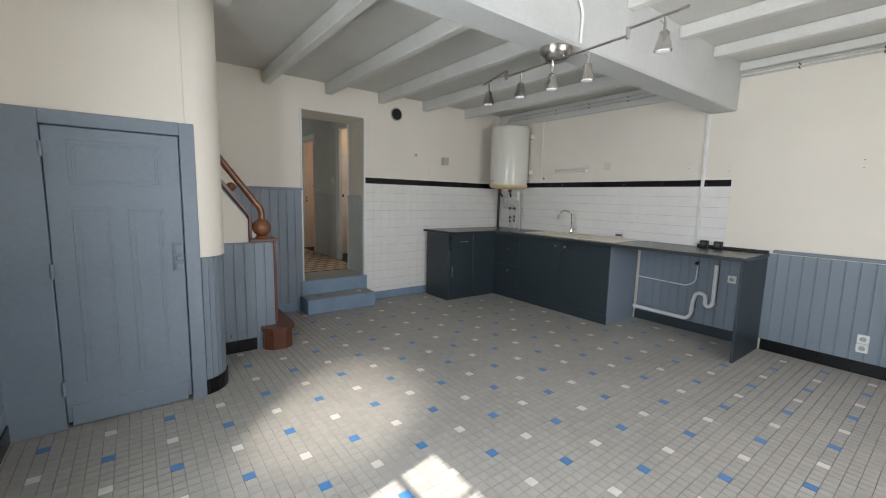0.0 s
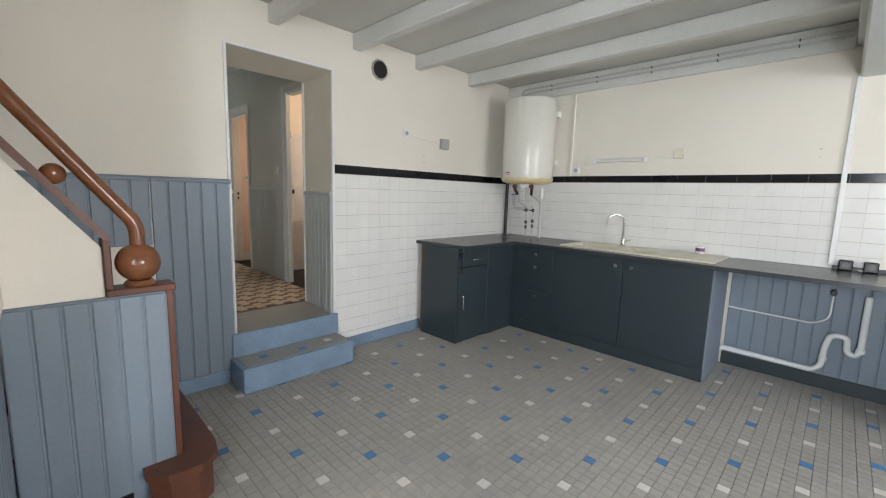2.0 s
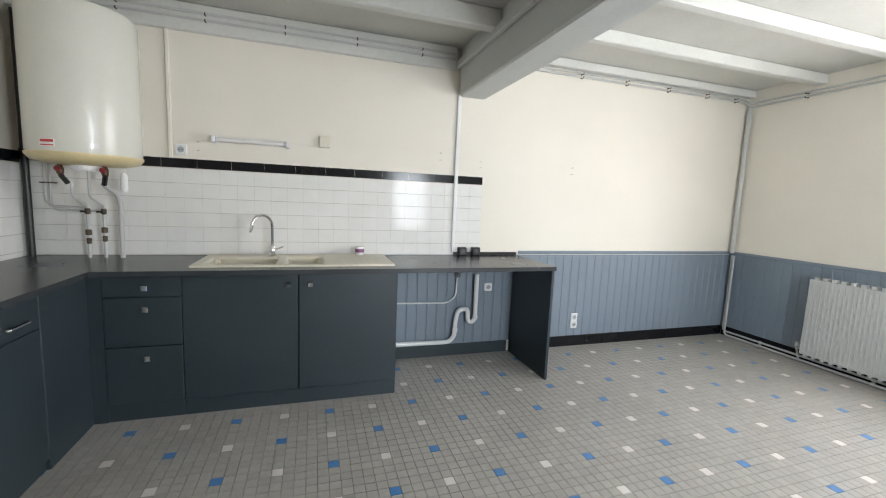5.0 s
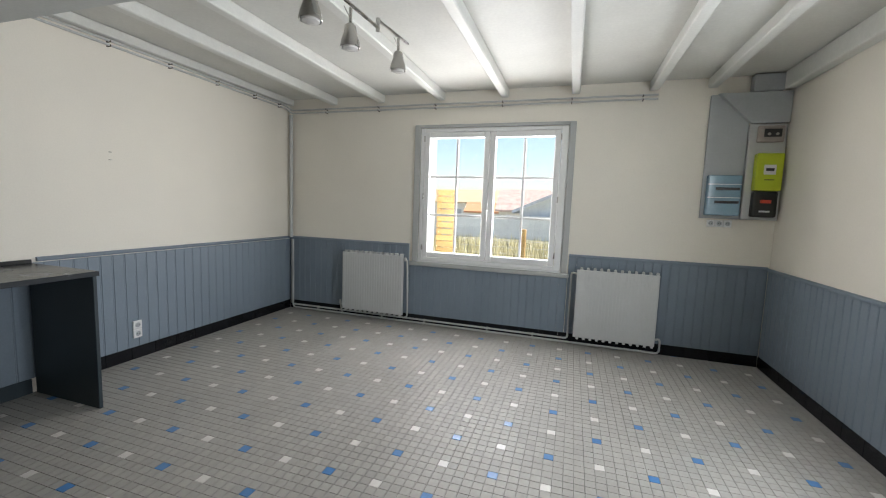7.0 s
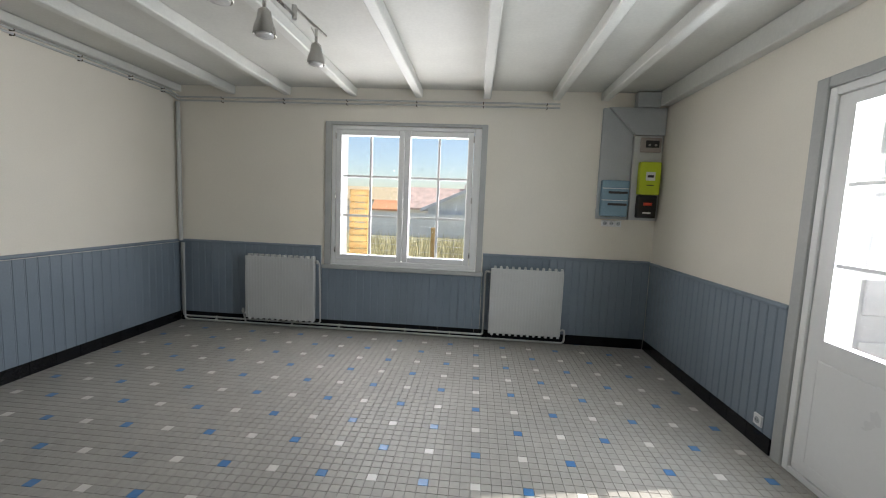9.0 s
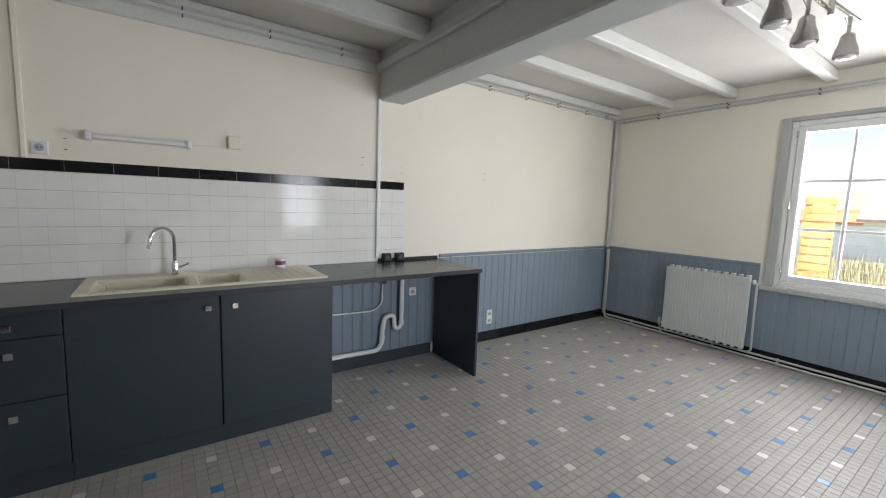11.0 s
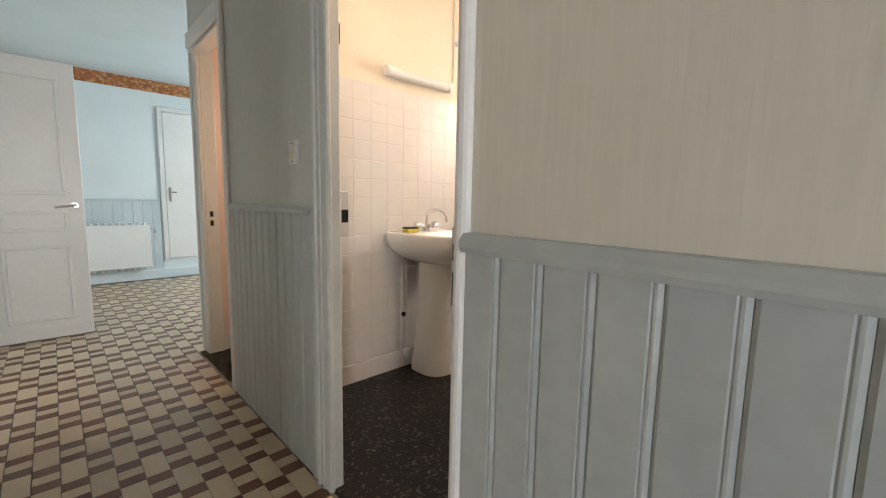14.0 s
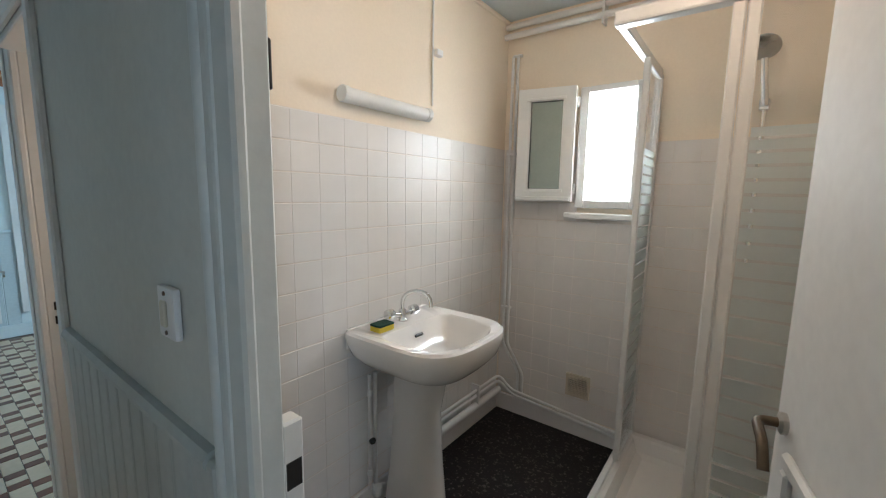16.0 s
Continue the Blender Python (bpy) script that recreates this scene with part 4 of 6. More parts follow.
for a in ((0.552, 0, 0.60, GZ - 0.003), (1.45, 0, 1.498, GZ - 0.003), (0.60, GZ - 0.05, 1.45, GZ - 0.003)):
    part("door_frame", box(XD, a[0], a[1], XL + 0.012, a[2], a[3], 0.005), PVC, gd)
part("threshold", box(XD - 0.18, 0.56, 0.0, XL + 0.01, 1.49, 0.035, 0.004), ALU, gd)
leaf = part("leaf", wall("x", XD + 0.01, XD + 0.058, 0.604, 1.446, 0.04, GZ - 0.054, [(0.705, 1.345, 0.80, 2.015)]), PVC, gd)
part("lower_panel", box(XD + 0.058, 0.69, 0.11, XD + 0.066, 1.36, 0.69, 0.006), PVC, leaf)
part("glazing_bar", box(XD + 0.02, 1.013, 0.80, XD + 0.05, 1.037, 2.015, 0.004), PVC, leaf)
for z in (1.20, 1.615):
    part("glazing_bar", box(XD + 0.021, 0.705, z - 0.012, XD + 0.049, 1.345, z + 0.012, 0.004), PVC, leaf)
for y0, y1 in ((0.700, 1.014), (1.036, 1.350)):
    for z0, z1 in ((0.795, 1.19), (1.21, 1.605), (1.625, 2.02)):
        p = part("pane", box(XD + 0.033, y0, z0, XD + 0.037, y1, z1), CLEAR, leaf)
        p.visible_shadow = False
hd = part("door_handle", box(XD + 0.058, 1.38, 0.98, XD + 0.066, 1.42, 1.20, 0.003), ALU, leaf)
part("lever", tube([(XD + 0.066, 1.40, 1.08), (XD + 0.10, 1.40, 1.08), (XD + 0.105, 1.29, 1.085)], 0.009, 10, fillet=0.012), ALU, hd, smooth=True)

gd.location.y += 0.03
# ---------------------------------------------------------------- radiators and heating pipes


def radiator(x0, x1, y, z0, z1, cols, label, depth=0.09, mirror=1):
    r = thing("radiator", ((x0 + x1) / 2, y, z0), label, "radiator", "panel radiators")
    yb, yf = y, y + mirror * depth
    part("front_panel", box(x0, min(yf, yf - mirror * 0.014), z0 + 0.02, x1, max(yf, yf - mirror * 0.014), z1 - 0.025, 0.005), RADIATOR, r)
    w = (x1 - x0) / cols
    for k in range(2 * cols - 1):
        a = x0 + (k + 1) * w / 2
        part("rib", box(a - 0.006, yf - 0.001, z0 + 0.035, a + 0.006, yf + 0.0025, z1 - 0.04, 0.001), RADIATOR, r)
    for k in range(cols):
        a = x0 + k * w
        part("column", box(a + 0.006, min(yb + mirror * 0.02, yf - mirror * 0.016), z0 + 0.005, a + w * 0.42, max(yb + mirror * 0.02, yf - mirror * 0.016), z1 - 0.004, 0.006), RADIATOR, r)
        part("top_loop", box(a + 0.008, min(yf - mirror * 0.014, yf - mirror * 0.004), z1 - 0.03, a + w * 0.55, max(yf - mirror * 0.014, yf - mirror * 0.004), z1, 0.004), RADIATOR, r)
        part("bottom_loop", box(a + 0.008, min(yf - mirror * 0.014, yf - mirror * 0.004), z0, a + w * 0.55, max(yf - mirror * 0.014, yf - mirror * 0.004), z0 + 0.025, 0.004), RADIATOR, r)
    for x in (x0 + 0.12, x1 - 0.12):
        part("wall_bracket", box(x - 0.015, min(y - mirror * 0.02, y + mirror * 0.03), z0 + 0.12, x + 0.015, max(y - mirror * 0.02, y + mirror * 0.03), z0 + 0.2), RADIATOR, r)
    return r


radiator(3.007, 3.795, -1.375, 0.085, 0.83, 12, "light grey enamelled panel radiator under the window wall boards")
radiator(0.328, 1.086, -1.375, 0.085, 0.83, 12, "light grey enamelled panel radiator near the meter panel")
for k, (z, dy) in enumerate(((0.055, 0.035), (0.022, 0.055))):
    hp = thing("heating_pipe", (2.5, YW + dy, z), "grey painted heating pipe along the skirting", "pipe", "skirting pipes")
    y = YW + dy
    ends = [(4.60 - 0.035 * k, y, 0.905), (4.60 - 0.035 * k, y, z), (1.20 if k == 0 else 0.27, y, z)]
    tail = [(1.14, y, z), (1.14, y, 0.76), (1.09, -1.31, 0.76)] if k == 0 else [(0.27, y, 0.17), (0.33, -1.31, 0.17)]
    part("run", tube(ends + tail, 0.010, 10, fillet=0.04), PIPEPAINT, hp, smooth=True)
    for x in (4.2, 3.3, 2.75, 2.0, 1.5):
        part("clip", box(x - 0.006, YW + 0.014, z - 0.013, x + 0.006, y + 0.012, z + 0.013), PIPEPAINT, hp)
hp = thing("heating_pipe", (2.95, -1.35, 0.08), "grey painted radiator branch pipe", "pipe", "skirting pipes")
part("run", tube([(3.007, -1.31, 0.76), (2.955, -1.31, 0.76), (2.955, -1.35, 0.08), (3.0, -1.365, 0.06)], 0.009, 10, fillet=0.03), PIPEPAINT, hp, smooth=True)
part("valve", lathe([(0.012, 0), (0.016, 0.006), (0.016, 0.03), (0.012, 0.04)], (2.98, -1.31, 0.745), seg=12), PIPEPAINT, hp)
hp = thing("heating_pipe", (3.84, -1.35, 0.08), "short grey return pipe with valve", "pipe", "skirting pipes")
part("run", tube([(3.80, -1.31, 0.15), (3.84, -1.32, 0.15), (3.84, -1.37, 0.03)], 0.009, 10, fillet=0.02), PIPEPAINT, hp, smooth=True)
part("valve", lathe([(0.012, 0), (0.015, 0.006), (0.015, 0.03), (0.01, 0.05)], (3.84, -1.32, 0.15), seg=12), PIPEPAINT, hp)

# pipes high on the walls
for k, dz in enumerate((0.0, -0.035)):
    hp = thing("ceiling_pipe", (XR - 0.03, 1.0, 2.45), "grey painted pipe clipped high along the sink wall", "pipe", "high pipes")
    z, px = 2.535 + 1.2 * dz, XR - 0.062
    part("run", tube([(px, 4.58, z - 0.16), (px, 4.56, z), (px, 1.92, z)], 0.009, 10, fillet=0.05), PIPEPAINT, hp, smooth=True)
    for y in (4.2, 3.7, 3.2, 2.7, 2.2):
        part("clip", box(px - 0.011, y - 0.004, z - 0.011, XR - 0.044, y + 0.004, z + 0.004), DARKBRASS, hp)
    hp = thing("ceiling_pipe", (XR - 0.03, 0.0, 2.45), "grey painted pipe clipped along the top of the wall", "pipe", "high pipes")
    z = 2.515 - 0.038 * k
    zs = 2.555 - 0.032 * k
    part("run", tube([(XR - 0.032, 1.62, zs), (XR - 0.032, YW + 0.12, zs), (XR - 0.06, YW + 0.035, z), (0.47, YW + 0.035, z)], 0.009, 10, fillet=0.03), PIPEPAINT, hp, smooth=True)
    for y in (1.2, 0.7, 0.2, -0.3, -0.8, -1.2):
        part("clip", box(XR - 0.042, y - 0.004, zs - 0.011, XR - 0.001, y + 0.004, zs + 0.004), DARKBRASS, hp)
    for x in (4.1, 3.4, 2.7, 1.95, 1.25, 0.6):
        part("clip", box(x - 0.004, YW + 0.001, z - 0.012, x + 0.004, YW + 0.045, z + 0.004), DARKBRASS, hp)
solo("corner_pipe", tube([(4.605, YW + 0.04, 2.46), (4.605, YW + 0.04, 0.93)], 0.022, 12), PIPEPAINT, "grey painted riser pipe in the window corner", "pipe", smooth=True)
solo("cable_duct", box(XR - 0.022, 1.845, 0.935, XR - 0.001, 1.875, 2.235, 0.004), WHITEPAINT, "white surface cable duct rising to the beam", "cable duct")
solo("cable_duct", box(XR - 0.02, 3.93, 1.58, XR - 0.001, 3.955, 2.42, 0.004), PLASTER, "cream surface cable duct beside the heater", "cable duct")

# ---------------------------------------------------------------- track light
TS = 1.065


def slid(x, y, z):
    return (0.032 + TS * (x - 0.032), 0.133 + TS * (y - 0.133), 1.342 + TS * (z - 1.342))


tl = thing("track_light", (2.05, 1.75, 2.225), "brushed nickel ceiling track with five small spotlights", "track light")
part("canopy", lathe([(0.03, -0.075), (0.062, -0.07), (0.085, -0.045), (0.095, -0.012), (0.095, 0)], (2.06, 1.745, 2.225), seg=32), NICKEL, tl, smooth=True)
part("bar", tube([slid(1.945, 2.03, 2.105), slid(1.92, 1.22, 2.115)], 0.007, 8), NICKEL, tl)
part("bar", tube([slid(1.955, 2.245, 2.10), slid(1.945, 2.03, 2.14)], 0.007, 8), NICKEL, tl)
part("bar", tube([slid(1.92, 1.22, 2.145), slid(1.90, 0.95, 2.15)], 0.007, 8), NICKEL, tl)
part("joint", lathe([(0.010, -0.01), (0.010, 0.045)], slid(1.945, 2.03, 2.10), seg=10), NICKEL, tl)
part("joint", lathe([(0.010, -0.01), (0.010, 0.045)], slid(1.92, 1.22, 2.11), seg=10), NICKEL, tl)
part("canopy_stem", tube([slid(1.93, 1.63, 2.16), slid(1.93, 1.63, 2.105)], 0.008, 8), NICKEL, tl)
for y, x, zb in ((2.19, 1.952, 2.105), (1.90, 1.94, 2.10), (1.66, 1.932, 2.10), (1.43, 1.925, 2.10), (1.045, 1.905, 2.14)):
    x, y, zb = slid(x, y, zb)
    s = part("spot", lathe([(0.014, -0.062), (0.022, -0.070), (0.026, -0.098), (0.036, -0.125), (0.040, -0.150), (0.038, -0.152), (0.034, -0.145)], (x, y, zb), seg=24), NICKEL, tl, smooth=True)
    part("bulb", lathe([(0.033, -0.147), (0.030, -0.156), (0.012, -0.160)], (x, y, zb), seg=20), CERAMIC, s)
    part("stem", tube([(x, y, zb), (x, y, zb - 0.065)], 0.007, 8), NICKEL, s)
    part("toggle", tube([(x, y, zb - 0.04), (x + 0.012, y + 0.028, zb - 0.005)], 0.002, 6), NICKEL, s)
solo("cable_conduit", tube([(2.12, 1.622, 2.235), (2.12, 1.615, 2.40), (2.08, 1.612, 2.46), (1.93, 1.612, 2.56)], 0.008, 8, fillet=0.03), WHITEPAINT, "white cable running up the beam to the ceiling", "cable", smooth=True)

# ---------------------------------------------------------------- meter panel
mp = thing("meter_panel", (-0.27, YW, 1.37), "grey electricity board with fuse box, lime meter and main switch", "meter panel")
part("left_board", box(-0.285, YW + 0.001, 1.37, 0.03, YW + 0.03, 2.49, 0.004), GREYPANEL, mp)
part("right_board", box(-0.572, YW + 0.001, 1.37, -0.29, YW + 0.05, 2.22, 0.004), RADIATOR, mp)
part("duct_cover", prism([(-0.572, 2.225), (-0.29, 2.225), (-0.02, 2.49), (-0.572, 2.49)], "y", YW + 0.032, YW + 0.075), GREYPANEL, mp)
part("duct_head", box(-0.50, YW + 0.001, 2.495, -0.275, YW + 0.09, 2.64, 0.004), GREYPANEL, mp)
fb = part("fuse_box", box(-0.265, YW + 0.03, 1.40, 0.005, YW + 0.095, 1.765, 0.012, seg=2), BLUECLEAR, mp, "blue tinted fuse box cover")
for z in (1.53, 1.65):
    part("breaker_row", box(-0.25, YW + 0.0955, z - 0.02, -0.06, YW + 0.099, z + 0.004, 0.002), BLACK, fb)
    part("cover_seam", box(-0.262, YW + 0.0955, z + 0.03, 0.002, YW + 0.098, z + 0.036), PVC, fb)
me_ = part("meter", box(-0.545, YW + 0.05, 1.63, -0.345, YW + 0.13, 1.955, 0.008), YELLOWGREEN, mp, "lime green electricity meter")
part("display", box(-0.49, YW + 0.1305, 1.77, -0.40, YW + 0.134, 1.855, 0.002), PVC, me_)
part("display_window", box(-0.475, YW + 0.1342, 1.80, -0.415, YW + 0.136, 1.825), BLACK, me_)
part("text_bar", box(-0.48, YW + 0.1305, 1.72, -0.41, YW + 0.132, 1.728), BLACK, me_)
ms = part("main_switch", box(-0.535, YW + 0.05, 1.395, -0.345, YW + 0.12, 1.625, 0.02, seg=2), BLACK, mp, "black main switch")
part("switch_lever", box(-0.48, YW + 0.12, 1.52, -0.40, YW + 0.14, 1.55, 0.004), REDPLASTIC, ms)
part("switch_plate", box(-0.48, YW + 0.12, 1.44, -0.40, YW + 0.123, 1.455), PVC, ms)
td = part("telephone_unit", box(-0.545, YW + 0.05, 2.055, -0.345, YW + 0.08, 2.20, 0.008), mat("beige bakelite", (0.36, 0.31, 0.27), 0.45, vary=0.06), mp, "beige fuse carrier")
part("fuse_slot", box(-0.52, YW + 0.0805, 2.10, -0.39, YW + 0.088, 2.17, 0.003), BLACK, td)
for x in (-0.485, -0.425):
    part("fuse", lathe([(0.012, 0), (0.012, 0.006)], (x, YW + 0.088, 2.125), "y", 12), NICKEL, td)


def outlet(x, y, z, face, gangs, label, w=0.075, across=False):
    """A wall socket; face gives the way it looks."""
    o = thing("power_outlet", (x, y, z), label, "outlet", "power outlets")
    for k in range(gangs):
        dz = (k - (gangs - 1) / 2) * w * (0 if across else 1)
        ds = (k - (gangs - 1) / 2) * w * (1 if across else 0)
        a, t = w / 2 - 0.001, 0.014
        if face in ("-x", "+x"):
            s = -1 if face == "-x" else 1
            p = part("plate", box(min(x, x + s * t), y + ds - a, z + dz - a, max(x, x + s * t), y + ds + a, z + dz + a, 0.004), PVC, o)
            part("socket", lathe([(0.021, 0), (0.021, 0.002), (0.017, 0.0025)], (x + s * (t + 0.0005) - (0.0025 if s < 0 else 0), y + ds, z + dz), "x", 16), GREYPANEL, p)
            for q in (-0.008, 0.008):
                part("pin_hole", box(min(x + s * (t + 0.003), x + s * (t + 0.0042)), y + ds + q - 0.003, z + dz - 0.003, max(x + s * (t + 0.003), x + s * (t + 0.0042)), y + ds + q + 0.003, z + dz + 0.003), BLACK, p)
        else:
            s = -1 if face == "-y" else 1
            p = part("plate", box(x + ds - a, min(y, y + s * t), z + dz - a, x + ds + a, max(y, y + s * t), z + dz + a, 0.004), PVC, o)
            part("socket", lathe([(0.021, 0), (0.021, 0.002), (0.017, 0.0025)], (x + ds, y + s * (t + 0.0005) - (0.0025 if s < 0 else 0), z + dz), "y", 16), GREYPANEL, p)
            for q in (-0.008, 0.008):
                part("pin_hole", box(x + ds + q - 0.003, min(y + s * (t + 0.003), y + s * (t + 0.0042)), z + dz - 0.003, x + ds + q + 0.003, max(y + s * (t + 0.003), y + s * (t + 0.0042)), z + dz + 0.003), BLACK, p)
    return o


outlet(XR - 0.012, 0.575, 0.255, "-x", 2, "white double socket on the blue-grey boards")
outlet(XR - 0.012, 1.51, 0.615, "-x", 1, "white socket under the counter")
outlet(XL + 0.012, 0.375, 0.17, "+x", 1, "white socket low beside the outer door")
outlet(-0.14, YW + 0.001, 1.325, "+y", 3, "white triple socket below the meter panel", 0.068, True)
outlet(3.066, YD - 0.001, 1.895, "-y", 1, "white wall socket high on the cream wall")
outlet(XR - 0.001, 3.88, 1.64, "-x", 1, "white socket beside the water heater")
for y in (1.655, 1.78):
    o = thing("power_outlet", (4.62, y, 0.945), "small black socket on the worktop edge", "outlet", "worktop sockets")
    p = part("housing", box(XR - 0.055, y - 0.036, 0.905, XR - 0.003, y + 0.036, 0.975, 0.006), BLACK, o)
    part("socket", lathe([(0.02, 0), (0.02, 0.002), (0.016, 0.003)], (XR - 0.059, y, 0.942), "x", 16), DARKGREY, p)
jb = thing("junction_box", (3.55, YD, 1.86), "grey junction box with cable duct to the socket", "junction box")
part("box", box(3.50, YD - 0.05, 1.795, 3.60, YD - 0.001, 1.895, 0.006), mat("grey box plastic", (0.44, 0.42, 0.39), 0.5, vary=0.04), jb, "grey plastic box")
part("duct", prism([(3.10, 1.875), (3.505, 1.85), (3.505, 1.865), (3.10, 1.89)], "y", YD - 0.012, YD - 0.001), PLASTER, jb)
tb = thing("tube_lamp", (XR - 0.03, 3.43, 1.72), "short white fluorescent tube fitting on the wall", "wall lamp")
part("body", box(XR - 0.045, 3.19, 1.71, XR - 0.001, 3.67, 1.745, 0.006), PVC, tb)
part("tube", tube([(XR - 0.06, 3.21, 1.722), (XR - 0.06, 3.65, 1.722)], 0.014, 12), CERAMIC, tb, smooth=True)
part("end_cap", box(XR - 0.075, 3.655, 1.70, XR - 0.001, 3.685, 1.75, 0.006), PVC, tb)
part("end_cap", box(XR - 0.075, 3.175, 1.70, XR - 0.001, 3.20, 1.75, 0.006), PVC, tb)
sw = thing("junction_box", (XR, 2.92, 1.765), "cream square box joined to the tube lamp by a thin duct", "junction box")
part("box", box(XR - 0.03, 2.885, 1.725, XR - 0.001, 2.965, 1.81, 0.005), SINKMAT, sw)
part("duct", box(XR - 0.01, 2.966, 1.73, XR - 0.001, 3.174, 1.74), PLASTER, sw)
for y, z in ((2.008, 1.757), (2.008, 1.70), (1.646, 1.71), (1.646, 1.66), (0.728, 1.717), (0.727, 1.657), (3.78, 1.70), (3.78, 1.64)):
    s = solo("wall_hook", tube([(XR - 0.001, y, z), (XR - 0.014, y, z), (XR - 0.018, y - 0.014, z)], 0.0025, 6), NICKEL, "small metal hook remaining in the plaster", "hook", "wall hooks")
for z in (1.711, 1.652):
    solo("wall_hook", tube([(3.275, YD - 0.004, z), (3.305, YD - 0.004, z)], 0.0025, 6), NICKEL, "small metal hook remaining in the plaster", "hook", "wall hooks")
vent = thing("flue_hole", (2.765, YD, 2.38), "round flue opening, a black disc with a white collar", "vent", kind="structure")
part("collar", lathe([(0.070, 0), (0.082, 0.002), (0.084, 0.010), (0.072, 0.012), (0.070, 0.012)], (2.765, YD - 0.0125, 2.38), "y", 32), NICKEL, vent, smooth=True)
# no hole is cut: a black disc gives the flue's dark inside
part("hole", lathe([(0.069, 0.0), (0.069, 0.004)], (2.765, YD - 0.0145, 2.38), "y", 32), BLACK, vent)

# waste and supply pipes below the counter
wp = thing("waste_pipe", (4.60, 1.8, 0.3), "white plastic waste pipe with trap below the counter", "pipe")
X = 4.60
part("standpipe", tube([(X, 1.638, 0.74), (X, 1.638, 0.34), (X, 1.665, 0.305), (X, 1.705, 0.32), (X, 1.71, 0.42), (X, 1.75, 0.435), (X, 1.80, 0.42), (X, 1.82, 0.33), (X, 1.825, 0.19), (X, 1.87, 0.14), (X, 2.44, 0.15)], 0.020, 12, fillet=0.03), PVC, wp, smooth=True)
part("collar", lathe([(0.025, 0), (0.025, 0.03)], (X, 1.638, 0.335), seg=14), PVC, wp)
part("collar", lathe([(0.025, 0), (0.025, 0.03)], (X, 1.822, 0.23), seg=14), PVC, wp)
sp = thing("supply_pipe", (4.62, 1.85, 0.6), "thin white water pipe with stop valve below the counter", "pipe")
part("pipe", tube([(4.62, 1.815, 0.72), (4.62, 1.82, 0.54), (4.62, 1.90, 0.485), (4.62, 2.44, 0.50)], 0.007, 8, fillet=0.04), PVC, sp, smooth=True)
part("stop_valve", lathe([(0.010, 0), (0.016, 0.01), (0.016, 0.035), (0.008, 0.05)], (4.61, 1.815, 0.71), seg=12), NICKEL, sp)
part("valve_knob", lathe([(0.016, 0), (0.018, 0.006), (0.014, 0.018)], (4.575, 1.815, 0.735), "x", 12), BLACK, sp)

# ---------------------------------------------------------------- passage
jamb = thing("door_frame_bath", (PX, 5.72, HF), "grey-white painted door frame of the bathroom", "door frame", kind="structure")
for a in ((6.105, HF, 6.207, 2.42), (5.286, HF, 5.345, 2.42), (5.345, 2.345, 6.105, 2.42)):
    part("casing", box(PX - 0.016, a[0], a[1], PX + 0.004, a[2], a[3], 0.005), FRAMEPAINT, jamb)
part("casing_bead", lathe([(0.010, HF), (0.010, 2.42)], (PX - 0.014, 6.188, 0), seg=10), FRAMEPAINT, jamb, smooth=True)
part("casing_bead", lathe([(0.006, HF), (0.006, 2.42)], (PX - 0.015, 6.152, 0), seg=8), FRAMEPAINT, jamb, smooth=True)
part("lining", box(PX + 0.0042, 6.118, HF, PX + 0.044, 6.189, 2.355, 0.004), FRAMEPAINT, jamb)
part("lining", box(PX + 0.0042, 5.322, HB, PX + 0.075, 5.352, 2.36, 0.003), FRAMEPAINT, jamb)
part("lining", box(PX + 0.0042, 5.3525, 2.335, PX + 0.085, 6.1175, 2.36, 0.003), FRAMEPAINT, jamb)
keep = part("lock_keep", box(PX + 0.0445, 6.127, 1.26, PX + 0.082, 6.16, 1.42, 0.004), WHITEPAINT, jamb, "white painted lock keep")
# thin black plate painted in for the keep's shaded hole
part("keep_hole", box(PX + 0.050, 6.1258, 1.31, PX + 0.076, 6.1272, 1.355), BLACK, keep)
part("hinge_plate", box(PX + 0.0442, 6.123, 1.90, PX + 0.050, 6.14, 1.965, 0.002), BLACK, jamb)
lk = thing("lock_case", (2.45, 5.36, 1.2), "white painted lock case with dark openings beside the reveal", "lock", kind="structure")
part("case", box(2.42, 5.305, 1.175, 2.47, 5.40, 1.345, 0.004), WHITEPAINT, lk)
# openings are black plates on the case, coloured for the dark within
part("opening", box(2.4185, 5.335, 1.28, 2.4202, 5.392, 1.312), BLACK, lk)
part("opening", box(2.4185, 5.35, 1.195, 2.4202, 5.392, 1.26), BLACK, lk)
solo("trim", lathe([(0.015, HF), (0.015, DZ)], (DX1 - 0.003, YD + 0.516, 0), seg=14), WHITEPAINT, "rounded white corner bead of the reveal", "trim", kind="structure")
solo("trim", box(PX - 0.020, 6.208, HF + 0.002, PX - 0.001, 6.238, 1.352, 0.005), REVEAL, "grey end strip of the passage boards", "trim", kind="structure")
ls = thing("light_switch", (PX, 6.40, 1.55), "old white two-way light switch on the partition", "light switch")
part("plate", box(PX - 0.014, 6.334, 1.515, PX - 0.001, 6.404, 1.605, 0.006, seg=2), PVC, ls)
part("rocker", box(PX - 0.02, 6.36, 1.537, PX - 0.0135, 6.378, 1.582, 0.002), SINKMAT, ls)
for z in (1.526, 1.594):
    part("screw", lathe([(0.004, 0), (0.004, 0.002)], (PX - 0.016, 6.369, z), "x", 8), COPPER, ls)
cj = thing("door_frame_closet", (PX, 7.5, HF), "white painted door frame of the closet", "door frame", kind="structure")
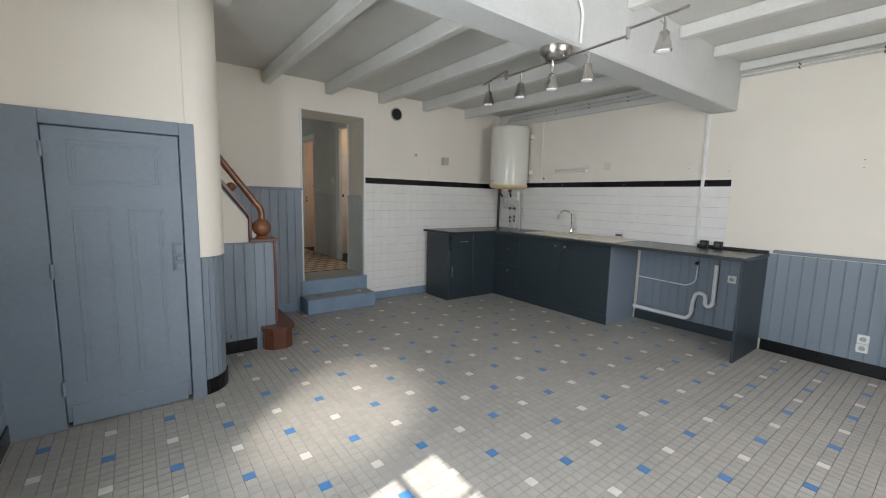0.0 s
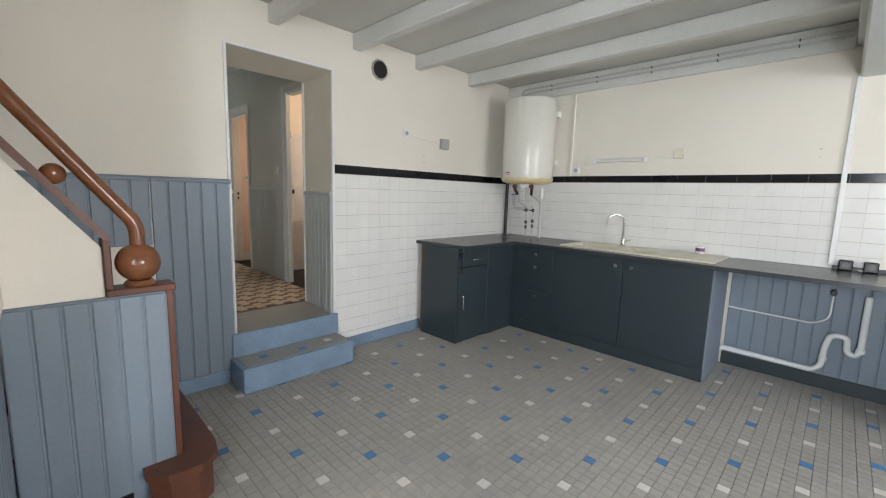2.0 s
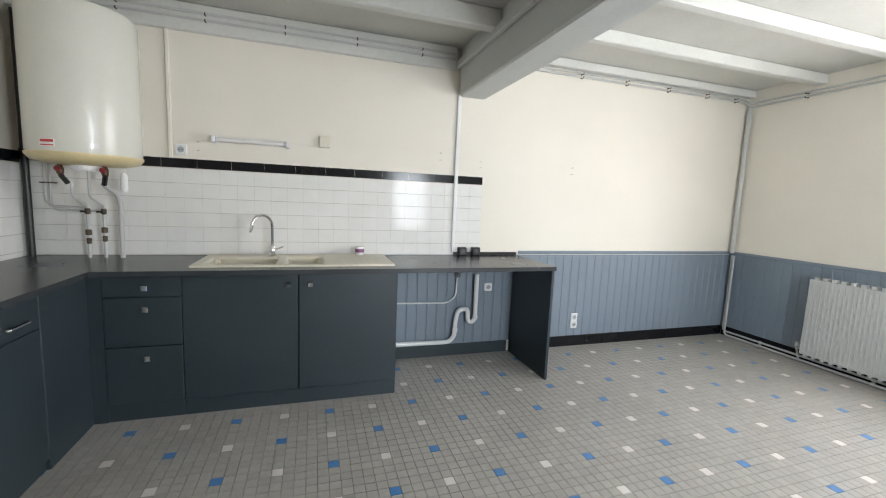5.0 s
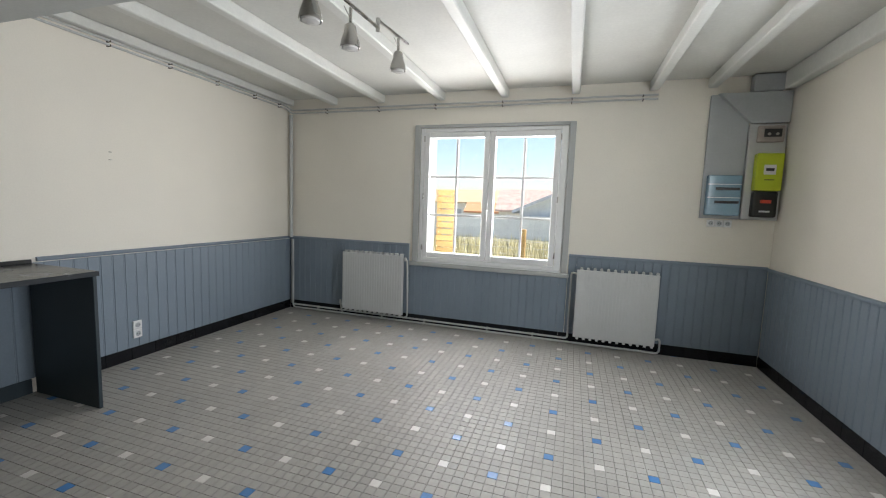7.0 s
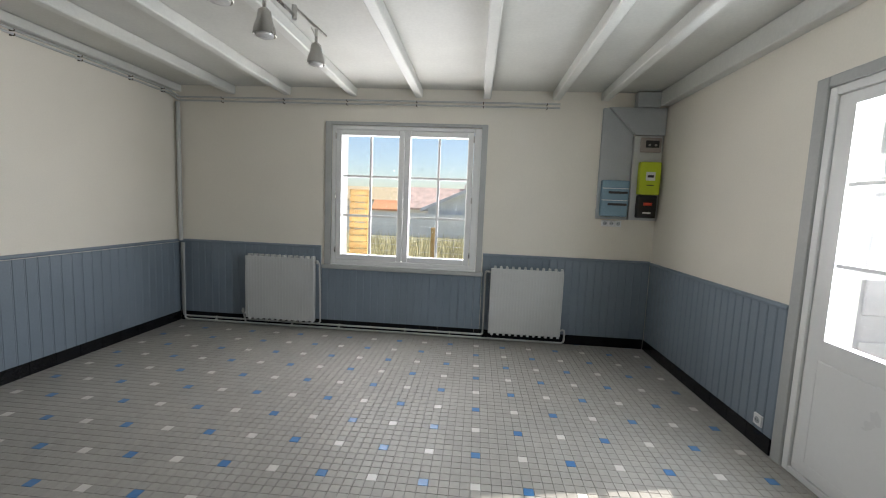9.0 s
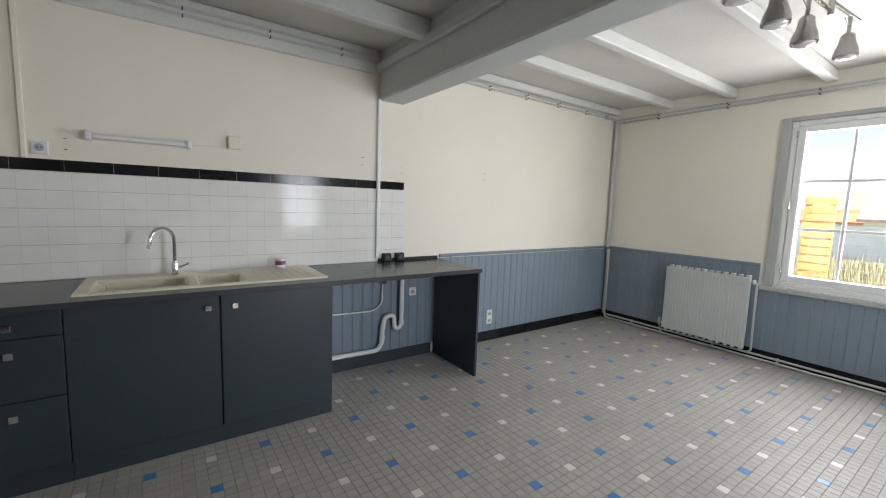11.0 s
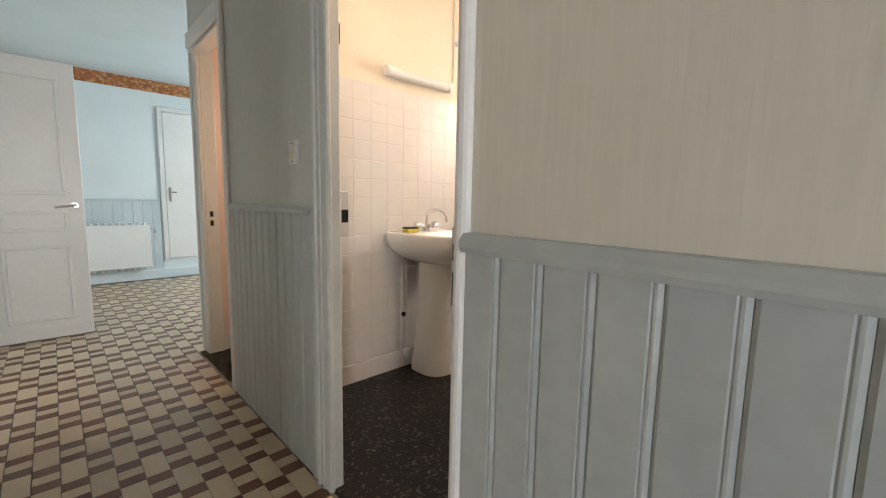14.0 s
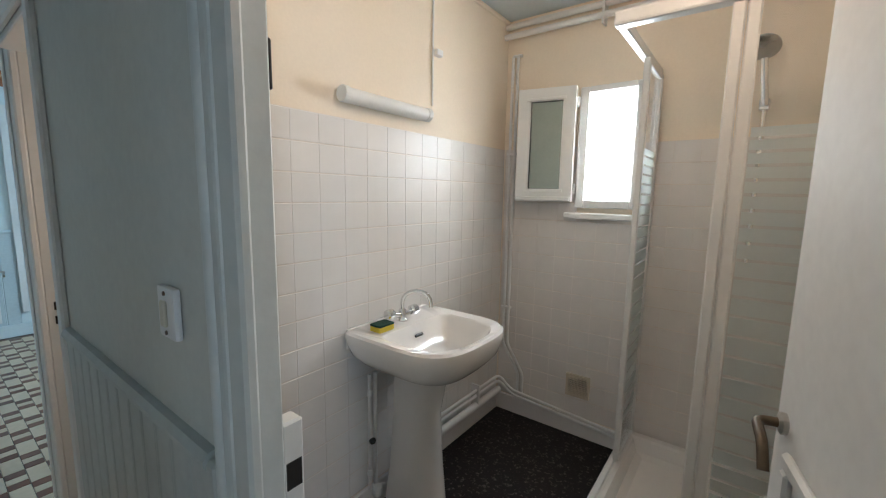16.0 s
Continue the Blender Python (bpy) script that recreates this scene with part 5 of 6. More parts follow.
part("casing", box(PX + 0.028, 7.862, HF, PX + 0.052, 7.985, 2.38, 0.006), WHITEPAINT, cj)
part("casing_edge", box(PX + 0.020, 7.94, HF, PX + 0.0275, 7.982, 2.38, 0.003), WHITEPAINT, cj)
for a in ((7.16, HF, 7.215, 2.38), (7.215, 2.285, 7.86, 2.38)):
    part("casing", box(PX - 0.018, a[0], a[1], PX + 0.003, a[2], a[3], 0.006), WHITEPAINT, cj)
part("lining", box(PX + 0.0525, 7.865, HF, PX + 0.13, 7.898, 2.30, 0.003), WHITEPAINT, cj)
part("lining", box(PX + 0.003, 7.20, 2.27, PX + 0.09, 7.862, 2.30, 0.003), WHITEPAINT, cj)
# strike holes are black plates standing for shade, not cut
for z in (1.26, 1.20):
    part("strike_hole", box(PX + 0.075, 7.8635, z, PX + 0.095, 7.8652, z + 0.035), BLACK, cj)
outlet(2.78, 7.8995, 1.50, "-y", 1, "old cream socket inside the closet doorway", 0.08)
solo("baseboard", box(PX + 0.075, 7.882, HF, 3.6, 7.899, HF + 0.11, 0.003), WHITEPAINT, "pale painted skirting in the closet", "baseboard", kind="structure")

# ---------------------------------------------------------------- far room
rd = thing("room_door", (1.62, 8.93, HF), "white panelled door standing open into the far room", "door")
X0, X1, Y0, Y1, Z1 = 1.53, 2.06, 8.91, 8.95, 2.31
part("leaf", box(X0, Y0, HF + 0.01, X1, Y1, Z1, 0.003), WHITEPAINT, rd)
for z0, z1 in ((1.38, 2.20), (1.12, 1.27), (0.47, 1.02)):
    fr = bmesh.new()
    xa, xb = X0 + 0.08, X1 - 0.09
    for q in ((xa, z0, xb, z0 + 0.025), (xa, z1 - 0.025, xb, z1), (xa, z0 + 0.025, xa + 0.025, z1 - 0.025), (xb - 0.025, z0 + 0.025, xb, z1 - 0.025)):
        box(q[0], Y0 - 0.012, q[1], q[2], Y0 + 0.001, q[3], 0.005, fr)
    part("panel_moulding", fr, WHITEPAINT, rd)
hd = part("door_handle", lathe([(0.022, -0.008), (0.022, 0), (0.012, 0.0)], (2.01, Y0 - 0.001, 1.31), "y", 16), NICKEL, rd)
part("lever", tube([(2.01, Y0 - 0.008, 1.31), (2.01, Y0 - 0.05, 1.31), (1.90, Y0 - 0.055, 1.295)], 0.009, 10, fillet=0.015), NICKEL, hd, smooth=True)
part("bottom_rail", box(X0 + 0.01, Y0 - 0.008, HF + 0.012, X1 - 0.01, Y0 + 0.001, HF + 0.10, 0.003), WHITEPAINT, rd)
wainscot("wainscot", (1.53, 11.149), (1, 0), 1.36, HF + 0.1, 1.33, 0.10, "pale grey-blue boards in the far room", material=mat("pale board paint", (0.55, 0.63, 0.66), 0.5, each=0.1))
solo("baseboard", box(1.53, 11.12, HF, 4.99, 11.149, HF + 0.12, 0.004), ROOMWALL, "white skirting of the far room", "baseboard", kind="structure")
rr = thing("radiator", (2.3, 11.05, 0.47), "white panel radiator below the boards of the far room", "radiator", "panel radiators")
part("front_panel", box(1.80, 11.03, 0.50, 2.75, 11.045, 1.03, 0.005), WHITEPAINT, rr)
for k in range(15):
    part("column", box(1.80 + k * 0.0633, 11.048, 0.47, 1.828 + k * 0.0633, 11.10, 1.06, 0.005), WHITEPAINT, rr)
part("wall_bracket", box(2.2, 11.10, 0.6, 2.24, 11.149, 0.7), WHITEPAINT, rr)
part("valve", tube([(2.75, 11.06, 0.98), (2.80, 11.06, 0.98), (2.80, 11.08, 0.93)], 0.010, 8), NICKEL, rr)
cd = thing("closet_door", (3.2, 11.14, 0.6), "white flush wall-cupboard door with lever handle", "door", kind="structure")
part("leaf", box(2.955, 11.122, 0.585, 3.5, 11.147, 2.44, 0.004), WHITEPAINT, cd)
part("frame_strip", box(2.90, 11.118, 0.56, 2.950, 11.148, 2.50, 0.004), WHITEPAINT, cd)
part("frame_strip", box(2.951, 11.118, 2.445, 3.5, 11.148, 2.50, 0.004), WHITEPAINT, cd)
hh = part("door_handle", box(2.985, 11.112, 1.32, 3.01, 11.122, 1.50, 0.003), NICKEL, cd)
part("lever", tube([(2.997, 11.112, 1.44), (2.997, 11.07, 1.44), (3.06, 11.066, 1.44)], 0.008, 8, fillet=0.01), NICKEL, hh)
solo("wallpaper_border", box(1.53, 11.138, 2.665, 4.99, 11.149, 2.805), BORDER, "rust and ochre printed scroll border under the ceiling", "border", kind="structure")
solo("wallpaper_border", box(1.521, 8.0, 2.665, 1.529, 11.138, 2.805), BORDER, "rust and ochre printed scroll border on the side wall", "border", kind="structure")

# ---------------------------------------------------------------- bathroom
solo("baseboard", box(PX + 0.09, BY - 0.02, HB, BX - 0.022, BY - 0.001, HB + 0.115, 0.004), CERAMIC, "white plinth tiles below the basin wall", "baseboard", kind="structure")
solo("baseboard", box(BX - 0.021, 6.06, HB, BX - 0.001, BY - 0.001, HB + 0.115, 0.004), CERAMIC, "white plinth tiles below the window wall", "baseboard", kind="structure")
basin = thing("pedestal_basin", (3.61, 6.68, HB), "white ceramic pedestal washbasin with rounded front", "washbasin")
bm = bmesh.new()


def rim(sx, sy, n, p, cx=3.60, cy=6.625):
    """An outline square at the wall and rounded in front."""
    pts = []
    for k in range(n):
        a = 2 * math.pi * k / n
        c, s = math.cos(a), math.sin(a)
        e = p if s < 0 else 14.0
        r = (abs(c) ** e + abs(s) ** e) ** (-1 / e)
        pts.append((cx + sx * r * c, cy + sy * r * s))
    return pts


N = 72
outer = [(0.10, 0.095, 1.02), (0.16, 0.15, 1.03), (0.225, 0.21, 1.065), (0.258, 0.243, 1.105), (0.272, 0.256, 1.145), (0.279, 0.262, 1.18), (0.277, 0.260, 1.196), (0.267, 0.251, 1.204)]
inner = [(0.222, 0.165, 1.198), (0.213, 0.157, 1.188), (0.195, 0.14, 1.14), (0.14, 0.09, 1.085), (0.03, 0.02, 1.072)]
rings = []
for sx, sy, z in outer:
    rings.append([bm.verts.new((x, y, z)) for x, y in rim(sx, sy, N, 3.3)])
for sx, sy, z in inner:
    rings.append([bm.verts.new((x, y, z)) for x, y in rim(sx, sy, N, 2.5, 3.60, 6.565)])
for a, b in zip(rings, rings[1:]):
    for k in range(N):
        bm.faces.new((a[k], a[(k + 1) % N], b[(k + 1) % N], b[k]))
bm.faces.new(rings[0][::-1])
bm.faces.new(rings[-1])
part("bowl", bm, CERAMIC, basin, smooth=True)
part("back_edge", box(3.345, 6.868, 1.12, 3.855, BY - 0.008, 1.208, 0.006, seg=2), CERAMIC, basin)
bm = bmesh.new()
rings = [[bm.verts.new((x, y, z)) for x, y in rim(sx, sy, 32, 2.2, 3.615 if z < 0.9 else 3.60, 6.70 if z < 0.9 else 6.66)] for sx, sy, z in ((0.122, 0.118, HB), (0.122, 0.118, 0.345), (0.105, 0.10, 0.55), (0.09, 0.09, 0.80), (0.10, 0.10, 1.03))]
for a, b in zip(rings, rings[1:]):
    for k in range(32):
        bm.faces.new((a[k], a[(k + 1) % 32], b[(k + 1) % 32], b[k]))
bm.faces.new(rings[0][::-1])
part("pedestal", bm, CERAMIC, basin, smooth=True)
part("drain", lathe([(0.026, 0), (0.028, 0.004), (0.018, 0.002)], (3.60, 6.565, 1.073)), CHROME, basin)
part("overflow", box(3.575, 6.696, 1.148, 3.625, 6.706, 1.16, 0.002), BLACK, basin)
bt = thing("basin_tap", (3.60, 6.80, 1.2), "chrome two-handle basin mixer with swan neck", "tap")
part("base", lathe([(0.026, 0), (0.026, 0.006), (0.018, 0.014), (0.018, 0.045), (0.012, 0.055)], (3.60, 6.80, 1.2)), CHROME, bt, smooth=True)
arc = [(3.60, 6.80, 1.24)] + [(3.60 + 0.036 * (1 - math.cos(a)), 6.80 - 0.052 * (1 - math.cos(a)), 1.285 + 0.052 * math.sin(a)) for a in [radians(18 * k) for k in range(0, 11)]] + [(3.673, 6.694, 1.262)]
part("spout", tube(arc, 0.009, 12), CHROME, bt, smooth=True)
for s in (-1, 1):
    part("handle", tube([(3.60, 6.80, 1.222), (3.60 + s * 0.05, 6.80 - s * 0.01, 1.236)], 0.012, 12), CHROME, bt, smooth=True)
    part("knob", lathe([(0.017, -0.024), (0.024, -0.018), (0.024, 0.012), (0.018, 0.02)], (3.60 + s * 0.064, 6.80 - s * 0.013, 1.238), "x", 10), CHROME, bt)
sg = thing("sponge", (3.45, 6.78, 1.2), "yellow kitchen sponge with a dark green scouring side", "sponge")
part("sponge", box(3.408, 6.745, 1.2, 3.492, 6.805, 1.222, 0.003), SPONGE, sg)
part("scourer", box(3.408, 6.745, 1.2222, 3.492, 6.805, 1.231, 0.002), LIMEGREEN, sg)
lamp = thing("tube_lamp", (3.57, 6.85, 2.13), "white fluorescent lamp above the basin", "wall lamp")
part("diffuser", tube([(3.335, 6.845, 2.13), (3.81, 6.845, 2.13)], 0.027, 16), PVC, lamp, smooth=True)
part("back_plate", box(3.325, 6.855, 2.106, 3.82, BY - 0.008, 2.156, 0.004), PVC, lamp)
for x in (3.313, 3.80):
    part("end_cap", lathe([(0.029, 0), (0.031, 0.004), (0.031, 0.024), (0.029, 0.028)], (x, 6.845, 2.13), "x", 16), PVC, lamp)
cordb = thing("pull_cord", (3.90, BY, 2.2), "white surface cable with a small switch box", "cable")
part("cable", tube([(3.90, BY - 0.006, 2.19), (3.90, BY - 0.006, HC - 0.002)], 0.005, 6), PVC, cordb)
part("switch_box", box(3.905, BY - 0.03, 2.425, 3.955, BY - 0.001, 2.455, 0.004), PVC, cordb)
cl = thing("ceiling_lamp", (3.25, 5.85, HC), "bare warm bulb in a white holder on the bathroom ceiling", "ceiling lamp")
part("rose", lathe([(0.05, -0.03), (0.06, -0.01), (0.06, 0)], (3.25, 5.85, HC), seg=20), PVC, cl)
part("holder", lathe([(0.02, -0.10), (0.024, -0.09), (0.024, -0.031)], (3.25, 5.85, HC), seg=16), PVC, cl)
part("bulb", ball((3.25, 5.85, HC - 0.13), 0.032), glow("warm bulb", (1.0, 0.78, 0.52), 12.0), cl, smooth=True)
bp = thing("bath_pipe", (BX - 0.03, 6.83, HB + 0.1), "white painted twin pipes down the bathroom corner", "pipe", "bathroom pipes")
for d in (0.0, 0.033):
    part("riser", tube([(BX - 0.02, 6.80 - d / 2, 2.60), (BX - 0.02, 6.842 - d, 2.61), (BX - 0.02, 6.842 - d, 0.785), (BX - 0.02, 6.722 - d, 0.60), (BX - 0.02, 6.722 - d, 0.445)], 0.009, 8, fillet=0.03), PVC, bp, smooth=True)
for z in (1.03, 2.02):
    part("clip", box(BX - 0.034, 6.795, z - 0.006, BX - 0.001, 6.858, z + 0.006), PVC, bp)
bp = thing("bath_pipe", (3.9, 6.85, 0.48), "white painted pipes along the plinth", "pipe", "bathroom pipes")
for k, (z, q) in enumerate(((0.585, 0.009), (0.55, 0.009), (0.485, 0.022))):
    pts = [(3.68, BY - 0.045, z - 0.02), (BX - 0.04, BY - 0.04, z - 0.03)]
    if k < 2:
        pts += [(BX - 0.03, 6.76, 0.475 - 0.03 * k), (BX - 0.03, 6.07, 0.42 - 0.025 * k)]
    part("run", tube(pts, q, 10, fillet=0.04), PVC, bp, smooth=True)
part("clip", box(4.33, BY - 0.06, 0.455, 4.342, BY - 0.001, 0.595), PVC, bp)
bp = thing("bath_pipe", (3.43, 6.85, 0.4), "white supply and waste pipes behind the pedestal", "pipe", "bathroom pipes")
part("supply", tube([(3.45, 6.855, 0.98), (3.45, 6.855, 0.43)], 0.008, 8), PVC, bp)
part("supply", tube([(3.485, 6.855, 0.98), (3.485, 6.855, 0.43), (3.54, 6.855, 0.40)], 0.010, 8), PVC, bp)
for z in (0.88, 0.66, 0.50):
    part("valve", lathe([(0.012, 0), (0.015, 0.008), (0.012, 0.03)], (3.45, 6.853, z), seg=10), PVC, bp)
part("tap_head", lathe([(0.012, 0), (0.016, 0.006), (0.012, 0.022)], (3.45, 6.828, 0.675), "y", 10), BLACK, bp)
part("cleanout", lathe([(0.02, 0), (0.024, 0.01), (0.024, 0.04), (0.018, 0.045)], (3.475, 6.835, 0.40), seg=12), PVC, bp)
cp = thing("ceiling_pipe", (BX - 0.05, 6.2, 2.72), "white painted twin pipes below the bathroom ceiling", "pipe", "bathroom pipes")
for z, d in ((2.775, 0.03), (2.715, 0.045)):
    part("run", tube([(BX - d, BY - 0.002, z), (BX - d, 5.33, z)], 0.017, 10), PVC, cp, smooth=True)
part("clip", box(BX - 0.065, 6.30, 2.67, BX - 0.001, 6.312, 2.79), PVC, cp)
solo("trim", box(PX + 0.08, BY - 0.016, HC - 0.028, BX - 0.002, BY - 0.001, HC - 0.001, 0.006), BATHWALL, "plaster cornice bead above the basin wall", "trim", kind="structure")
gr = thing("air_grille", (BX, 6.33, 0.56), "cream plastic ventilation grille in the tiles", "vent", kind="structure")
part("frame", wall("x", BX - 0.024, BX - 0.006, 6.257, 6.397, 0.56, 0.696, [(6.27, 6.384, 0.573, 0.683)]), CREAMPLASTIC, gr)
part("backing", box(BX - 0.010, 6.27, 0.573, BX - 0.007, 6.384, 0.683), DARKBRASS, gr)
for k in range(9):
    part("slat", box(BX - 0.021, 6.27, 0.575 + k * 0.0121, BX - 0.011, 6.384, 0.5815 + k * 0.0121), CREAMPLASTIC, gr)

# small window with its casement folded open against the wall
w2 = thing("window_2", (BX, 6.25, 1.7), "small white bathroom window, its casement open against the wall", "window", kind="structure")
for a in ((6.075, 1.70, 6.115, 2.365), (6.36, 1.70, 6.41, 2.365), (6.115, 2.332, 6.36, 2.365), (6.115, 1.70, 6.36, 1.745)):
    part("window_frame", box(BX - 0.03, a[0], a[1], BX + 0.06, a[2], a[3], 0.005), PVC, w2)
part("window_sill", box(BX - 0.05, 6.05, 1.637, BX + 0.02, 6.465, 1.672, 0.006), PVC, w2)
swing = Matrix.Translation((4.632, 6.426, 0)) @ Matrix.Rotation(radians(101.5), 4, "Z")


def opened(bm):
    """Turns a leaf built along x from its hinge to where the open casement stands."""
    bmesh.ops.transform(bm, matrix=swing, verts=bm.verts)
    return bm


ca = part("casement", opened(wall("y", 0.0, 0.055, 0.0, 0.322, 1.735, 2.368, [(0.068, 0.250, 1.805, 2.298)])), PVC, w2)
part("pane", opened(box(0.062, 0.022, 1.80, 0.256, 0.032, 2.304)), MIRROR, ca, "dark glass reflecting the room")
for a in ((0.062, 1.797, 0.256, 1.806), (0.062, 2.297, 0.256, 2.306), (0.061, 1.806, 0.070, 2.297), (0.248, 1.806, 0.257, 2.297)):
    part("gasket", opened(box(a[0], 0.033, a[1], a[2], 0.040, a[3])), BLACK, ca)
part("glazing_bead", opened(box(0.05, 0.055, 1.787, 0.268, 0.062, 1.803, 0.002)), PVC, ca)
part("glazing_bead", opened(box(0.05, 0.055, 2.300, 0.268, 0.062, 2.316, 0.002)), PVC, ca)
part("weather_bar", opened(box(0.005, 0.055, 1.738, 0.317, 0.070, 1.762, 0.004)), PVC, ca)
for z in (1.78, 2.26):
    part("hinge", lathe([(0.008, 0), (0.010, 0.006), (0.010, 0.05), (0.008, 0.056)], (BX - 0.036, 6.418, z), seg=10), PVC, w2)

# shower
sh = thing("shower_cubicle", (4.28, 5.7, HB), "corner shower with white tray, aluminium rails and striped glass panels", "shower")
SX, SYa, SYb = 3.90, 5.335, 6.03
bm = bmesh.new()
rings = []
for ins, z in ((0.0, HB), (0.0, 0.455), (0.008, 0.463), (0.045, 0.463), (0.06, 0.455), (0.085, 0.40), (0.12, 0.385)):
    rings.append([bm.verts.new(p) for p in ((SX - 0.03 + ins, SYa + ins, z), (BX - 0.01 - ins, SYa + ins, z), (BX - 0.01 - ins, SYb + 0.02 - ins, z), (SX - 0.03 + ins, SYb + 0.02 - ins, z))])
for a, b in zip(rings, rings[1:]):
    for k in range(4):
        bm.faces.new((a[k], a[(k + 1) % 4], b[(k + 1) % 4], b[k]))
bm.faces.new(rings[-1])
tray = part("tray", bm, CERAMIC, sh)
part("drain", lathe([(0.04, 0), (0.042, 0.004), (0.025, 0.003)], (4.28, 5.72, 0.3855)), CHROME, tray)
part("top_rail", box(SX - 0.035, SYa, 2.362, SX + 0.02, SYb + 0.015, 2.412, 0.01, seg=2), ALU, sh)
part("top_rail", box(SX + 0.021, SYb - 0.02, 2.365, BX - 0.008, SYb + 0.015, 2.405, 0.006), ALU, sh)
part("bottom_rail", box(SX - 0.015, SYa, 0.464, SX + 0.015, 5.70, 0.49, 0.004), ALU, sh)
part("bottom_rail", box(SX + 0.016, SYb - 0.015, 0.464, BX - 0.01, SYb + 0.01, 0.482, 0.004), ALU, sh)
part("post", box(SX - 0.018, 5.665, 0.49, SX + 0.018, 5.70, 2.364, 0.005), ALU, sh)
part("post", box(SX - 0.010, 5.625, 0.49, SX + 0.014, 5.662, 2.364, 0.005), ALU, sh)
part("wall_profile", box(BX - 0.04, SYb - 0.02, 0.483, BX - 0.008, SYb + 0.01, 2.364, 0.004), ALU, sh)


def striped(parent, along_x, fixed, a0, a1, z0, z1):
    """A glass panel with a lower field of etched stripes and thin rails."""
    if along_x:
        g = part("glass_panel", box(a0 + 0.02, fixed - 0.003, z0, a1 - 0.02, fixed + 0.003, z1), CLEAR, parent)
    else:
        g = part("glass_panel", box(fixed - 0.003, a0, z0, fixed + 0.003, a1, z1), CLEAR, parent)
    g.visible_shadow = False
    z, k = 0.66, 0
    while z < 1.97:
        hgt = 0.055 * (1 - abs(z - 1.2) / 1.2) + 0.008
        if along_x:
            s = part("etched_stripe", box(a0 + 0.022, fixed - 0.0045, z, a1 - 0.022, fixed - 0.0032, z + hgt), FROSTED, g)
        else:
            s = part("etched_stripe", box(fixed - 0.0045, a0 + 0.002, z, fixed - 0.0032, a1 - 0.002, z + hgt), FROSTED, g)
        z += hgt + 0.010
        k += 1
    return g


FROSTED = mat("etched glass", (0.72, 0.76, 0.74), 0.6, vary=0.02, bump=0.0)
FROSTED.node_tree.nodes["Principled BSDF"].inputs["Transmission Weight"].default_value = 0.55
striped(sh, False, SX, SYa + 0.01, 5.622, 0.50, 2.36)
SD = part("sliding_door", box(4.275, SYb - 0.035, 0.485, 4.30, SYb - 0.008, 2.361, 0.004), ALU, sh)
part("stile", box(4.575, SYb - 0.035, 0.485, 4.60, SYb - 0.012, 2.36, 0.004), ALU, SD)
part("rail", box(4.30, SYb - 0.034, 2.335, 4.575, SYb - 0.013, 2.36, 0.003), ALU, SD)
part("rail", box(4.30, SYb - 0.034, 0.485, 4.575, SYb - 0.013, 0.505, 0.003), ALU, SD)
striped(sh, True, SYb - 0.024, 4.285, 4.59, 0.505, 2.335)
hs = thing("hand_shower", (4.60, 5.60, 2.0), "chrome hand shower on a wall rail", "shower head")
part("rail", tube([(BX - 0.045, 5.59, 1.45), (BX - 0.045, 5.59, 2.20)], 0.010, 10), CHROME, hs, smooth=True)
part("holder", box(BX - 0.075, 5.57, 2.15, BX - 0.03, 5.61, 2.20, 0.006), CHROME, hs)
part("rail_foot", box(BX - 0.045, 5.575, 1.44, BX - 0.008, 5.605, 1.47, 0.004), CHROME, hs)
part("handle", tube([(BX - 0.07, 5.59, 2.17), (BX - 0.11, 5.61, 2.36)], 0.014, 12), CHROME, hs, smooth=True)
hdm = lathe([(0.015, 0.03), (0.05, 0.022), (0.062, 0.008), (0.062, 0.0), (0.055, -0.004)], (0, 0, 0), seg=24)
bmesh.ops.transform(hdm, matrix=Matrix.Translation((BX - 0.135, 5.618, 2.394)) @ Matrix.Rotation(radians(35), 4, "Y"), verts=hdm.verts)
part("head", hdm, NICKEL, hs, smooth=True)

# bathroom door, open against the shower
bd = thing("bathroom_door", (2.66, 5.39, HF), "white painted panelled bathroom door standing open inwards", "door")
turn = Matrix.Translation((2.65, 5.378, 0)) @ Matrix.Rotation(radians(11.5), 4, "Z")


def swung(bm):
    bmesh.ops.transform(bm, matrix=turn, verts=bm.verts)
    return bm


part("leaf", swung(box(0, -0.02, HF + 0.012, 0.63, 0.018, 2.33, 0.003)), SATINPAINT, bd)
for z0, z1 in ((0.45, 1.335),):
    fr = bmesh.new()
    for q in ((0.09, z0, 0.545, z0 + 0.03), (0.09, z1 - 0.03, 0.545, z1), (0.09, z0 + 0.03, 0.12, z1 - 0.03), (0.515, z0 + 0.03, 0.545, z1 - 0.03)):
        box(q[0], 0.017, q[1], q[2], 0.032, q[3], 0.006, fr)
    part("panel_moulding", swung(fr), SATINPAINT, bd)
hp = part("door_handle", swung(lathe([(0.02, 0.0), (0.02, 0.008), (0.012, 0.012)], (0.585, 0.018, 1.365), "y", 14)), NICKEL, bd)
part("lever", swung(tube([(0.585, 0.025, 1.365), (0.585, 0.062, 1.365), (0.52, 0.066, 1.355), (0.497, 0.066, 1.315)], 0.009, 10, fillet=0.02)), DARKBRASS, hp, "dark worn metal lever", smooth=True)

# ---------------------------------------------------------------- outdoors
solo("ground", box(-150, -150, -0.45, 150, 150, -0.30), GRASS, "dry yellow-green meadow grass round the house", "ground", kind="structure")
solo("terrace", box(-3.2, -0.4, -0.30, XL - 0.28, 3.2, -0.02, 0.01), TERRACE, "pale concrete terrace outside the door", "pavement", kind="structure")
